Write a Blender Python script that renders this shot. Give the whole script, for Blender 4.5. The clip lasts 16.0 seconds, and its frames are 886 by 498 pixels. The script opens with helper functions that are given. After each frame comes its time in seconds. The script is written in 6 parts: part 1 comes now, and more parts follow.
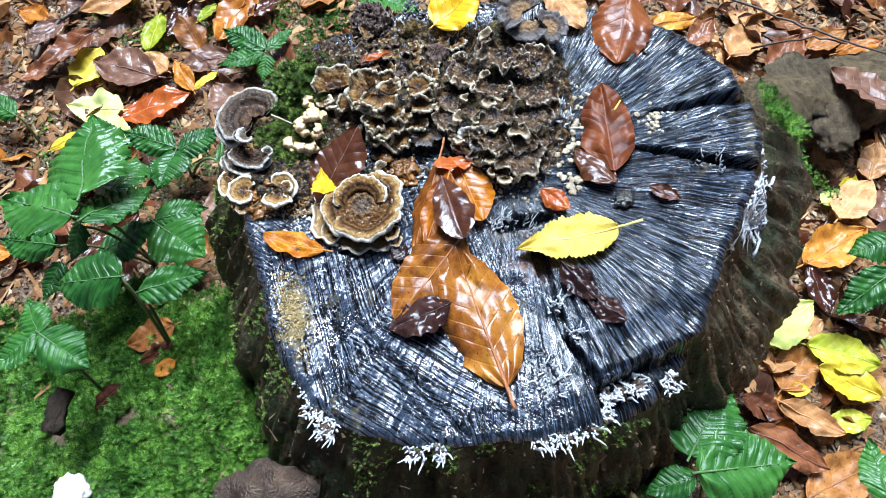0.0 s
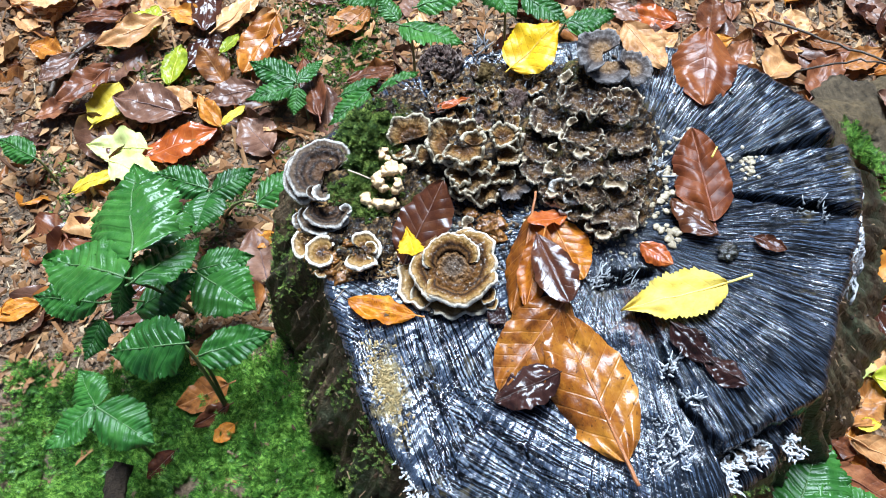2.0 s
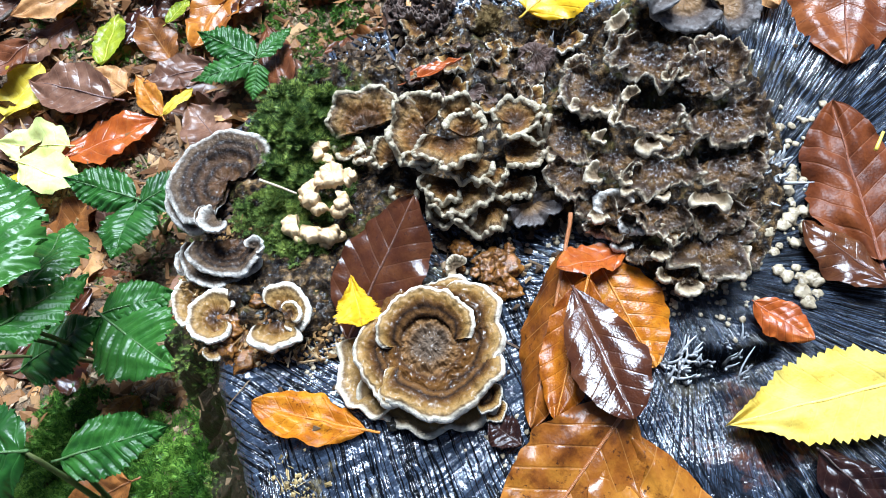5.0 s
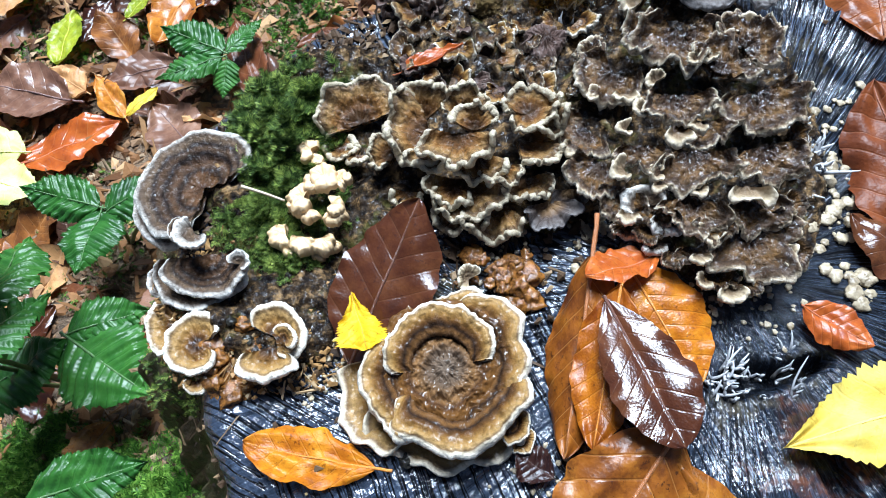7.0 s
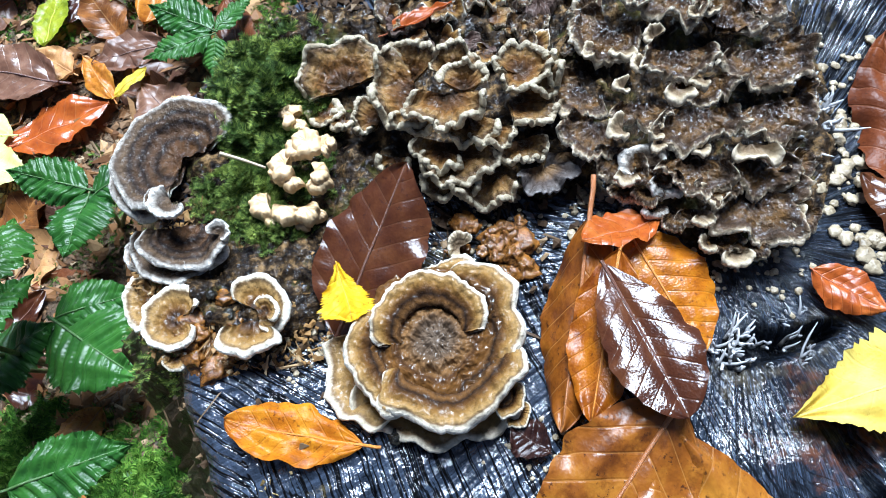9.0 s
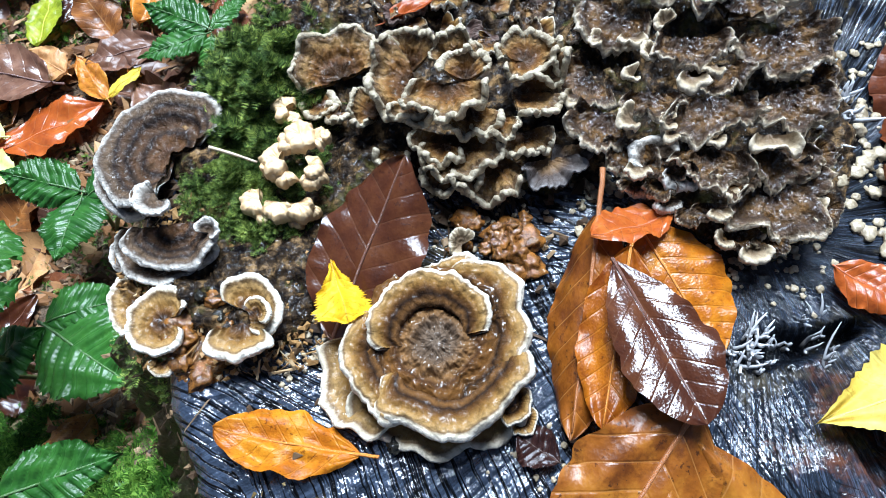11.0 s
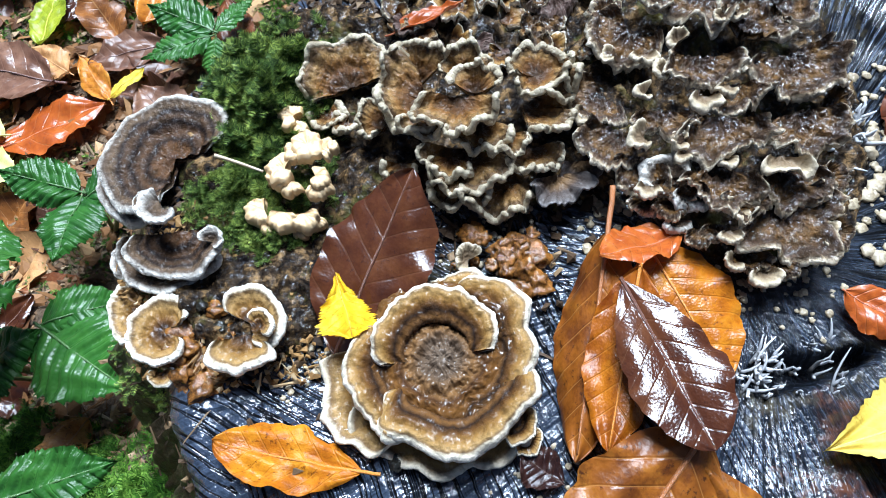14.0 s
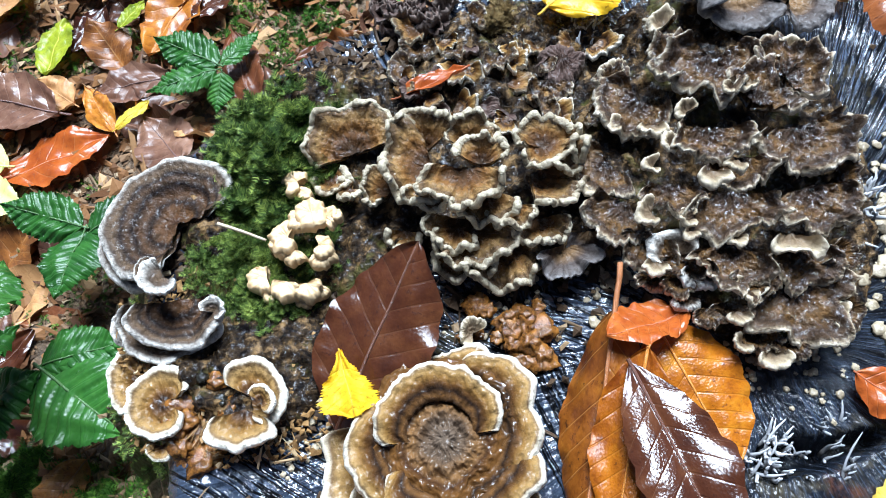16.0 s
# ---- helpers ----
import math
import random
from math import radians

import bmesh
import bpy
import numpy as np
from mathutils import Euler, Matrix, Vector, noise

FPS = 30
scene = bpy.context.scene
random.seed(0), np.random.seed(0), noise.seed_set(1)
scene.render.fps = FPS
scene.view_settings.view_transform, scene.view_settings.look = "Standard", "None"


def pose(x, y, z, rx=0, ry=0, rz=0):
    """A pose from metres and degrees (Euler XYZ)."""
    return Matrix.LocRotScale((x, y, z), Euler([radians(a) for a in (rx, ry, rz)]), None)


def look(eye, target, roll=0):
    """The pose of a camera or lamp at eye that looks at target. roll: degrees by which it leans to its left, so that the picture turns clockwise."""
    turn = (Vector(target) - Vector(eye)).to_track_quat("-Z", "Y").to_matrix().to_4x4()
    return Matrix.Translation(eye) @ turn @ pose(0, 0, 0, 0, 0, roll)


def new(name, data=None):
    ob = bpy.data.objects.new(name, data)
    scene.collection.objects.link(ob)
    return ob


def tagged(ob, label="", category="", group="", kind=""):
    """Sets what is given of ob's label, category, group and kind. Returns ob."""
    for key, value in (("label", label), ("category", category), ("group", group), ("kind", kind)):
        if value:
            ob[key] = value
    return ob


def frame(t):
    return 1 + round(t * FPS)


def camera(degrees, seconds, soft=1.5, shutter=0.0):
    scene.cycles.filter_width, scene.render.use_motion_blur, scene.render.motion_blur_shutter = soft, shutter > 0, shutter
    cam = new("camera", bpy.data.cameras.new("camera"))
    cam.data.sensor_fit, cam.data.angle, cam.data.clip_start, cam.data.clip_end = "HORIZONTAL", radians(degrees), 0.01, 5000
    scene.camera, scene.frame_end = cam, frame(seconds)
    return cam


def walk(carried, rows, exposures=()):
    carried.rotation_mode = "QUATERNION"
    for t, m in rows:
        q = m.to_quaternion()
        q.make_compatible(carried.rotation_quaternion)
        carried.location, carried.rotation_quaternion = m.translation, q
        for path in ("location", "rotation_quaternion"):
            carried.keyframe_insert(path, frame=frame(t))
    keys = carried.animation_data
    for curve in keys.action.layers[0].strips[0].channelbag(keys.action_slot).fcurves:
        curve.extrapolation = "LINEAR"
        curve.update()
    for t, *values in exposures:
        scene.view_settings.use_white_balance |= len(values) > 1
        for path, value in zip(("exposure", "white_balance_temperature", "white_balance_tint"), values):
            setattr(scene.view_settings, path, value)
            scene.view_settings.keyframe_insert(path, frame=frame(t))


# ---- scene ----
cam = camera(62.17, 16.0, soft=0.95)
PATH = [
    (0, (0.07278, 0.0848, 0.56277), (-0.0109, 0.9423, -1.2421), -9.10),
    (0.5, (0.0671, 0.09021, 0.5625), (-0.0151, 0.9413, -1.2455), -9.29),
    (1, (0.05766, 0.09212, 0.55318), (-0.0187, 0.9441, -1.2547), -9.32),
    (1.5, (0.03334, 0.10836, 0.55273), (-0.0334, 0.96, -1.2556), -9.65),
    (2, (0.00554, 0.13127, 0.55824), (-0.013, 0.9922, -1.2469), -6.83),
    (2.5, (0.01477, 0.16145, 0.54315), (0.0471, 1.0365, -1.255), -3.84),
    (3, (0.0332, 0.18612, 0.49825), (-0.046, 1.0673, -1.2954), -9.13),
    (3.5, (0.03128, 0.21909, 0.44904), (-0.0833, 1.0942, -1.3457), -10.33),
    (4, (0.02617, 0.2235, 0.42838), (-0.1152, 1.0909, -1.3682), -11.88),
    (4.2, (0.02774, 0.22164, 0.42308), (-0.1129, 1.085, -1.3755), -12.27),
    (6.3, (0.01993, 0.24426, 0.39151), (-0.0148, 1.0653, -1.4318), -10.52),
    (6.5, (0.01693, 0.24462, 0.38868), (-0.0152, 1.0666, -1.4343), -10.16),
    (7, (0.01423, 0.24639, 0.38384), (-0.0152, 1.0697, -1.4386), -9.98),
    (7.5, (0.01512, 0.24627, 0.38034), (-0.0174, 1.0677, -1.4429), -10.67),
    (8, (0.01627, 0.24568, 0.37716), (-0.0207, 1.0521, -1.4527), -11.05),
    (8.5, (0.01623, 0.24642, 0.37486), (-0.0235, 1.0448, -1.4584), -11.21),
    (9, (0.01698, 0.24451, 0.37077), (-0.0238, 1.0402, -1.4637), -11.57),
    (11.5, (0.01605, 0.24801, 0.35885), (-0.0256, 1.0594, -1.4687), -11.83),
    (12, (0.01517, 0.24832, 0.35846), (-0.026, 1.0624, -1.4679), -11.70),
    (12.5, (0.01469, 0.24828, 0.35567), (-0.0264, 1.0608, -1.4714), -10.75),
    (13, (0.01435, 0.2473, 0.35474), (-0.024, 1.0595, -1.4725), -10.28),
    (13.5, (0.0132, 0.25041, 0.357), (-0.0216, 1.0644, -1.4695), -9.99),
    (14, (0.01409, 0.25116, 0.35868), (-0.0166, 1.0692, -1.4661), -9.80),
    (14.5, (0.01698, 0.25347, 0.36006), (-0.0116, 1.0775, -1.4621), -9.56),
    (15, (0.01958, 0.25646, 0.36048), (-0.0078, 1.0879, -1.4583), -9.22),
    (15.5, (0.01569, 0.2625, 0.36034), (-0.014, 1.1007, -1.4553), -9.30),
    (16, (0.01567, 0.26776, 0.36328), (-0.0173, 1.1163, -1.4475), -9.29),
]
walk(cam, [(t, look(eye, target, roll)) for t, eye, target, roll in PATH], exposures=[(0.0, 1.15, 5950, 11), (16.0, 1.15, 5950, 11)])

# ---- light: an overcast sky whose brightest part stands high beyond the stump ----
SUN_EL, SUN_AZ = 62.0, 12.0
world = bpy.data.worlds.new("forest_sky")
scene.world = world
world.use_nodes = True
wn, wl = world.node_tree.nodes, world.node_tree.links
sky = wn.new("ShaderNodeTexSky")
sky.sky_type, sky.sun_disc = "NISHITA", False
sky.sun_elevation, sky.sun_rotation = radians(SUN_EL), radians(SUN_AZ)
wl.new(sky.outputs["Color"], wn["Background"].inputs["Color"])
wn["Background"].inputs["Strength"].default_value = 0.03
sun = new("sun", bpy.data.lights.new("sun", "SUN"))
sun.data.energy, sun.data.angle, sun.data.color = 5.9, radians(32), (0.80, 0.91, 1.0)
_d = Vector((math.sin(radians(SUN_AZ)) * math.cos(radians(SUN_EL)), math.cos(radians(SUN_AZ)) * math.cos(radians(SUN_EL)), math.sin(radians(SUN_EL))))
sun.matrix_world = look(_d * 5, (0, 0, 0))


# ---- materials ----
class Mat:
    """A node material with short calls for its nodes."""

    def __init__(self, name):
        self.m = bpy.data.materials.new(name)
        self.m.use_nodes = True
        self.n, self.l = self.m.node_tree.nodes, self.m.node_tree.links
        self.b = self.n["Principled BSDF"]

    def node(self, kind, **values):
        made = self.n.new("ShaderNode" + kind)
        for k, v in values.items():
            if k in made.inputs.keys():
                self.put(made.inputs[k], v)
        return made

    def put(self, socket, v):
        if isinstance(v, bpy.types.NodeSocket):
            self.l.new(v, socket)
        else:
            socket.default_value = v

    def coord(self, which="Object"):
        return self.n.new("ShaderNodeTexCoord").outputs[which]

    def noise(self, vec, scale, detail=4.0, rough=0.55, distort=0.0):
        return self.node("TexNoise", Vector=vec, Scale=scale, Detail=detail, Roughness=rough, Distortion=distort).outputs["Fac"]

    def voronoi(self, vec, scale, out="Distance"):
        return self.node("TexVoronoi", Vector=vec, Scale=scale).outputs[out]

    def math(self, op, a, b=0.0, clamp=False):
        made = self.n.new("ShaderNodeMath")
        made.operation, made.use_clamp = op, clamp
        self.put(made.inputs[0], a)
        self.put(made.inputs[1], b)
        return made.outputs[0]

    def vmath(self, op, a, b=(0, 0, 0)):
        made = self.n.new("ShaderNodeVectorMath")
        made.operation = op
        self.put(made.inputs[0], a)
        self.put(made.inputs[1], b)
        return made.outputs[0]

    def ramp(self, fac, stops, ease="LINEAR"):
        made = self.n.new("ShaderNodeValToRGB")
        self.put(made.inputs[0], fac)
        r = made.color_ramp
        r.interpolation = ease
        while len(r.elements) < len(stops):
            r.elements.new(0.5)
        for e, (p, c) in zip(r.elements, stops):
            e.position, e.color = p, (*c, 1) if len(c) == 3 else (c[0],) * 3 + (1,)
        return made.outputs["Color"]

    def mix(self, fac, a, b, kind="MIX"):
        made = self.n.new("ShaderNodeMix")
        made.data_type, made.blend_type = "RGBA", kind
        self.put(made.inputs["Factor"], fac)
        self.put(made.inputs["A"], (*a, 1) if isinstance(a, tuple) else a)
        self.put(made.inputs["B"], (*b, 1) if isinstance(b, tuple) else b)
        return made.outputs["Result"]

    def bump(self, height, strength=0.5, dist=0.001, base=None):
        made = self.node("Bump", Height=height, Strength=strength, Distance=dist)
        if base is not None:
            self.l.new(base, made.inputs["Normal"])
        return made.outputs["Normal"]

    def done(self, color, rough=0.5, normal=None, coat=0.0, spec=0.5, transmit=0.0, sheen=0.0):
        for key, v in (("Base Color", color), ("Roughness", rough), ("Coat Weight", coat), ("Specular IOR Level", spec), ("Sheen Weight", sheen)):
            self.put(self.b.inputs[key], (*v, 1) if isinstance(v, tuple) else v)
        self.b.inputs["Coat Roughness"].default_value = 0.12
        if normal is not None:
            self.l.new(normal, self.b.inputs["Normal"])
            self.l.new(normal, self.b.inputs["Coat Normal"])
        if transmit:
            out = self.n["Material Output"]
            tr = self.n.new("ShaderNodeBsdfTranslucent")
            self.put(tr.inputs["Color"], (*color, 1) if isinstance(color, tuple) else color)
            mx = self.n.new("ShaderNodeMixShader")
            mx.inputs[0].default_value = transmit
            self.l.new(self.b.outputs[0], mx.inputs[1])
            self.l.new(tr.outputs[0], mx.inputs[2])
            self.l.new(mx.outputs[0], out.inputs["Surface"])
        return self.m


PITH = (0.100, 0.325)
TOP = 0.16
STAIN = (-0.0344, 0.2391, 0.16)
RUST = (0.1066, 0.2644, 0.16)


def make_cut_wood():
    k = Mat("wet_cut_wood")
    pos = k.coord()
    rel = k.vmath("SUBTRACT", pos, (PITH[0], PITH[1], TOP))
    flat = k.vmath("MULTIPLY", rel, (1, 1, 0))
    length = k.n.new("ShaderNodeVectorMath")
    length.operation = "LENGTH"
    k.l.new(flat, length.inputs[0])
    warp = k.node("TexNoise", Vector=pos, Scale=45.0, Detail=3.0).outputs["Color"]
    turned = k.vmath("ADD", k.vmath("NORMALIZE", flat), k.vmath("MULTIPLY", k.vmath("SUBTRACT", warp, (0.5, 0.5, 0.5)), (0.004, 0.004, 0)))
    r = k.math("MULTIPLY", length.outputs["Value"], 0.4)
    out = k.node("CombineXYZ", Z=r).outputs[0]
    polar = k.vmath("ADD", turned, out)
    # fine open rays, long and narrow
    def grooves(value, wide):
        return k.ramp(k.math("ABSOLUTE", k.math("SUBTRACT", value, 0.5)), [(wide * 0.25, (0,)), (wide, (1,))])
    rays = k.noise(polar, 64.0, 2.5, 0.62)
    rays_fine = k.noise(polar, 170.0, 3.0, 0.7)
    # saw marks across the cut
    bent = k.vmath("ADD", k.vmath("MULTIPLY", pos, (1, 1, 0)), k.vmath("MULTIPLY", warp, (0.0035, 0.0035, 0)))
    def scored(angle, scale):
        turn = k.node("Mapping", Vector=bent, Rotation=(0, 0, radians(angle))).outputs[0]
        return k.noise(k.vmath("MULTIPLY", turn, (0.03, 1, 0)), scale, 2.0, 0.6)
    saw, saw_b = scored(34, 380.0), scored(74, 420.0)
    zone = k.ramp(k.noise(pos, 16.0, 2.0), [(0.42, (0,)), (0.56, (1,))])
    saws = k.mix(zone, saw, saw_b)
    # the left half keeps its saw marks, the loose slab shows its rays
    split = k.ramp(k.math("ADD", k.node("SeparateXYZ", Vector=pos).outputs[0], k.math("MULTIPLY", k.noise(pos, 30.0, 2.0), 0.06)), [(0.10, (1,)), (0.17, (0,))])
    open_rays = k.math("MULTIPLY", grooves(rays, 0.085), k.math("ADD", 0.35, k.math("MULTIPLY", grooves(rays_fine, 0.06), 0.65)))
    cuts = k.mix(split, (1.0, 1.0, 1.0), grooves(saws, 0.05))
    lines = k.math("MULTIPLY", k.mix(k.math("MULTIPLY", split, 0.75), open_rays, (1.0, 1.0, 1.0)), cuts)
    grit = k.noise(pos, 430.0, 2.0, 0.55)
    swell = k.noise(pos, 110.0, 3.0, 0.6)
    height = k.math("ADD", k.math("MULTIPLY", lines, 0.14), k.math("ADD", k.math("MULTIPLY", grit, k.math("ADD", 0.16, k.math("MULTIPLY", split, 0.40))), k.math("MULTIPLY", swell, 0.40)))
    height = k.math("ADD", height, k.math("MULTIPLY", k.mix(k.math("MULTIPLY", split, 0.8), rays, saws), 0.55))
    normal = k.bump(height, 1.0, 0.0011)
    # blue-grey sky sheen painted on the ridges, shade painted dark in the grooves
    base = k.ramp(k.math("ADD", k.math("MULTIPLY", lines, 0.7), k.math("MULTIPLY", grit, 0.35)), [(0.2, (0.003, 0.003, 0.0035)), (0.60, (0.010, 0.013, 0.019)), (0.92, (0.037, 0.049, 0.074))])
    base = k.mix(k.math("MULTIPLY", k.math("SUBTRACT", 1.0, split), 0.5), base, k.mix(1.0, base, (1.5, 1.5, 1.5), "MULTIPLY"))
    # a yellowish stain where the bark has gone
    def spot(place, stretch, low, high):
        off = k.n.new("ShaderNodeVectorMath")
        off.operation = "LENGTH"
        k.l.new(k.vmath("MULTIPLY", k.vmath("SUBTRACT", pos, place), stretch), off.inputs[0])
        ring = k.math("ADD", off.outputs["Value"], k.math("MULTIPLY", k.math("SUBTRACT", k.noise(pos, 95.0, 5.0, 0.7), 0.5), 0.09))
        return k.ramp(ring, [(low, (1,)), (high, (0,))])
    stain = spot(STAIN, (1.5, 0.8, 0), 0.0, 0.020)
    rust = spot(RUST, (0.8, 0.9, 0), 0.0, 0.014)
    pale = k.ramp(k.noise(pos, 26.0, 5.0, 0.65), [(0.60, (0,)), (0.72, (0.25,))])
    base = k.mix(k.math("MAXIMUM", pale, k.math("MULTIPLY", stain, 0.8)), base, (0.25, 0.19, 0.085))
    base = k.mix(k.math("MULTIPLY", k.math("MULTIPLY", rust, k.ramp(grit, [(0.40, (0.25,)), (0.58, (1.0,))])), 0.8), base, (0.085, 0.030, 0.014))
    # specular masked by grooves and pits: painted cavity shade, glints kept to crests
    gloss = k.math("MULTIPLY", k.ramp(lines, [(0.05, (0.03,)), (0.60, (1.0,))]), k.ramp(k.noise(pos, 60.0, 4.0, 0.7), [(0.34, (0.36,)), (0.60, (1.15,))]))
    gloss = k.math("MULTIPLY", gloss, k.ramp(k.mix(split, rays, grit), [(0.37, (0.35,)), (0.55, (1.4,))]))
    gloss = k.math("MULTIPLY", gloss, k.math("SUBTRACT", 1.1, k.math("MULTIPLY", split, 0.10)))
    gloss = k.math("MULTIPLY", gloss, k.math("SUBTRACT", 1.0, k.math("MULTIPLY", k.math("MAXIMUM", stain, rust), 0.85)))
    rough = k.math("ADD", k.ramp(k.noise(pos, 60.0, 4.0), [(0.3, (0.06,)), (0.7, (0.14,))]), k.math("MULTIPLY", k.math("SUBTRACT", 1.0, split), 0.07))
    return k.done(base, rough, normal, spec=gloss)


def make_bark():
    k = Mat("wet_stump_bark")
    pos = k.coord()
    tall = k.vmath("MULTIPLY", pos, (1, 1, 0.35))
    big, fine = k.noise(tall, 38.0, 5.0, 0.6), k.noise(pos, 240.0, 4.0, 0.65)
    crust = k.voronoi(k.vmath("MULTIPLY", pos, (1, 1, 0.5)), 85.0)
    height = k.math("ADD", k.math("MULTIPLY", big, 1.6), k.math("ADD", k.math("MULTIPLY", fine, 0.4), k.math("MULTIPLY", crust, 0.5)))
    base = k.ramp(k.math("ADD", k.math("MULTIPLY", big, 0.6), k.math("MULTIPLY", fine, 0.4)), [(0.36, (0.010, 0.008, 0.005)), (0.52, (0.036, 0.024, 0.014)), (0.68, (0.17, 0.115, 0.063))])
    green = k.ramp(k.noise(pos, 26.0, 5.0, 0.65), [(0.47, (0,)), (0.62, (1,))])
    base = k.mix(k.math("MULTIPLY", green, 0.6), base, (0.045, 0.060, 0.032))
    return k.done(base, 0.45, k.bump(height, 0.9, 0.006), spec=0.15)


def make_soil():
    k = Mat("forest_soil")
    pos = k.coord()
    a, b = k.noise(pos, 24.0, 6.0, 0.65), k.noise(pos, 170.0, 5.0, 0.7)
    base = k.ramp(b, [(0.3, (0.03, 0.020, 0.012)), (0.5, (0.15, 0.092, 0.050)), (0.68, (0.36, 0.25, 0.15))])
    base = k.mix(k.ramp(a, [(0.4, (0,)), (0.65, (0.6,))]), base, (0.03, 0.02, 0.012))
    # beyond the stump's clearing the floor is strewn with old leaves
    cell = k.node("TexVoronoi", Vector=k.vmath("ADD", pos, k.vmath("MULTIPLY", k.node("TexNoise", Vector=pos, Scale=20.0).outputs["Color"], (0.05, 0.05, 0))), Scale=19.0)
    tone = k.ramp(k.node("SeparateXYZ", Vector=cell.outputs["Color"]).outputs[0], [(0.0, (0.05, 0.028, 0.02)), (0.3, (0.16, 0.075, 0.035)), (0.55, (0.27, 0.15, 0.075)), (0.75, (0.22, 0.07, 0.02)), (1.0, (0.36, 0.24, 0.12))])
    away = k.n.new("ShaderNodeVectorMath")
    away.operation = "LENGTH"
    k.l.new(k.vmath("SUBTRACT", pos, (0.09, 0.4, 0.0)), away.inputs[0])
    base = k.mix(k.ramp(away.outputs["Value"], [(0.55, (0,)), (0.85, (0.85,))]), base, tone)
    height = k.math("ADD", k.math("MULTIPLY", a, 1.0), k.math("MULTIPLY", b, 0.7))
    return k.done(base, 0.55, k.bump(height, 1.0, 0.008))


def make_litter(name, dark, mid, light):
    """Small bits: one colour for each loose piece."""
    k = Mat(name)
    island = k.n.new("ShaderNodeNewGeometry").outputs["Random Per Island"]
    base = k.ramp(island, [(0.0, dark), (0.45, mid), (0.8, mid), (1.0, light)])
    grain = k.noise(k.coord(), 500.0, 3.0)
    base = k.mix(k.math("MULTIPLY", grain, 0.5), base, dark)
    return k.done(base, 0.45, k.bump(grain, 0.4, 0.001), spec=0.12)


def make_moss(name, deep, mid, tip, grain=26.0):
    k = Mat(name)
    island = k.n.new("ShaderNodeNewGeometry").outputs["Random Per Island"]
    patch = k.noise(k.coord(), grain, 4.0)
    shade = k.math("ADD", k.math("MULTIPLY", island, 0.55), k.math("MULTIPLY", k.math("SUBTRACT", patch, 0.28), 1.1), clamp=True)
    base = k.ramp(shade, [(0.1, deep), (0.5, mid), (0.95, tip)])
    return k.done(base, 0.42, spec=0.4, transmit=0.3)


def make_leaf(name, deep, main, light, vein, blotch, rough=0.27, transmit=0.15, vein_mix=0.5, blotches=0.5, spec=0.46, relief=0.20, matte=0.7):
    """A leaf blade: u runs from stalk to tip, v from edge to edge."""
    k = Mat(name)
    uv = k.coord("UV")
    sep = k.node("SeparateXYZ", Vector=uv)
    u, v = sep.outputs[0], sep.outputs[1]
    side = k.math("ABSOLUTE", k.math("SUBTRACT", v, 0.5))
    # side veins climb towards the edge
    climb = k.math("SUBTRACT", u, k.math("MULTIPLY", side, 0.42))
    wave = k.math("ABSOLUTE", k.math("SINE", k.math("MULTIPLY", climb, math.pi * 8.0)))
    groove = k.ramp(wave, [(0.0, (0,)), (0.30, (0.8,)), (1.0, (1,))], "EASE")
    thin = k.ramp(wave, [(0.0, (1,)), (0.10, (0,))])
    mid = k.ramp(side, [(0.008, (1,)), (0.02, (0,))])
    net = k.voronoi(k.vmath("MULTIPLY", uv, (1, 0.6, 1)), 60.0)
    seed = k.n.new("ShaderNodeObjectInfo").outputs["Random"]
    island = k.n.new("ShaderNodeNewGeometry").outputs["Random Per Island"]
    shift = k.vmath("ADD", k.vmath("MULTIPLY", uv, (1, 0.6, 1)), k.node("CombineXYZ", X=k.math("MULTIPLY", seed, 7.0), Z=k.math("MULTIPLY", island, 9.0)).outputs[0])
    cloud, speck = k.noise(shift, 4.5, 5.0, 0.65), k.noise(shift, 30.0, 4.0, 0.7)
    patch = k.noise(k.vmath("ADD", shift, (3.1, 0, 0)), 10.0, 5.0, 0.7)
    base = k.ramp(k.math("ADD", k.math("MULTIPLY", cloud, 0.8), k.math("MULTIPLY", seed, 0.25)), [(0.32, deep), (0.52, main), (0.78, light)])
    base = k.mix(k.math("MULTIPLY", k.ramp(patch, [(0.52, (0,)), (0.66, (1,))]), blotches * 0.75), base, deep)
    base = k.mix(k.math("MULTIPLY", k.ramp(speck, [(0.60, (0,)), (0.66, (1,))]), blotches), base, blotch)
    base = k.mix(k.math("MULTIPLY", k.math("MAXIMUM", thin, mid), vein_mix), base, vein)
    height = k.math("ADD", k.math("MULTIPLY", groove, relief), k.math("ADD", k.math("MULTIPLY", net, 0.03 + 0.1 * matte), k.math("MULTIPLY", speck, 0.03 + 0.1 * matte)))
    dull = k.math("FRACT", k.math("MULTIPLY", seed, 7.3))
    shine = k.math("ADD", k.math("MULTIPLY", speck, 0.2), k.math("ADD", k.math("MULTIPLY", dull, 0.22 * matte), rough - 0.14))
    film = k.math("MULTIPLY", k.ramp(k.noise(shift, 3.5, 4.0, 0.6), [(0.38, (1.0 - 0.8 * matte,)), (0.60, (1.0,))]), k.math("SUBTRACT", spec, k.math("MULTIPLY", dull, spec * 0.6 * matte)))
    return k.done(base, shine, k.bump(height, 0.6, 0.0014), spec=film, transmit=transmit)


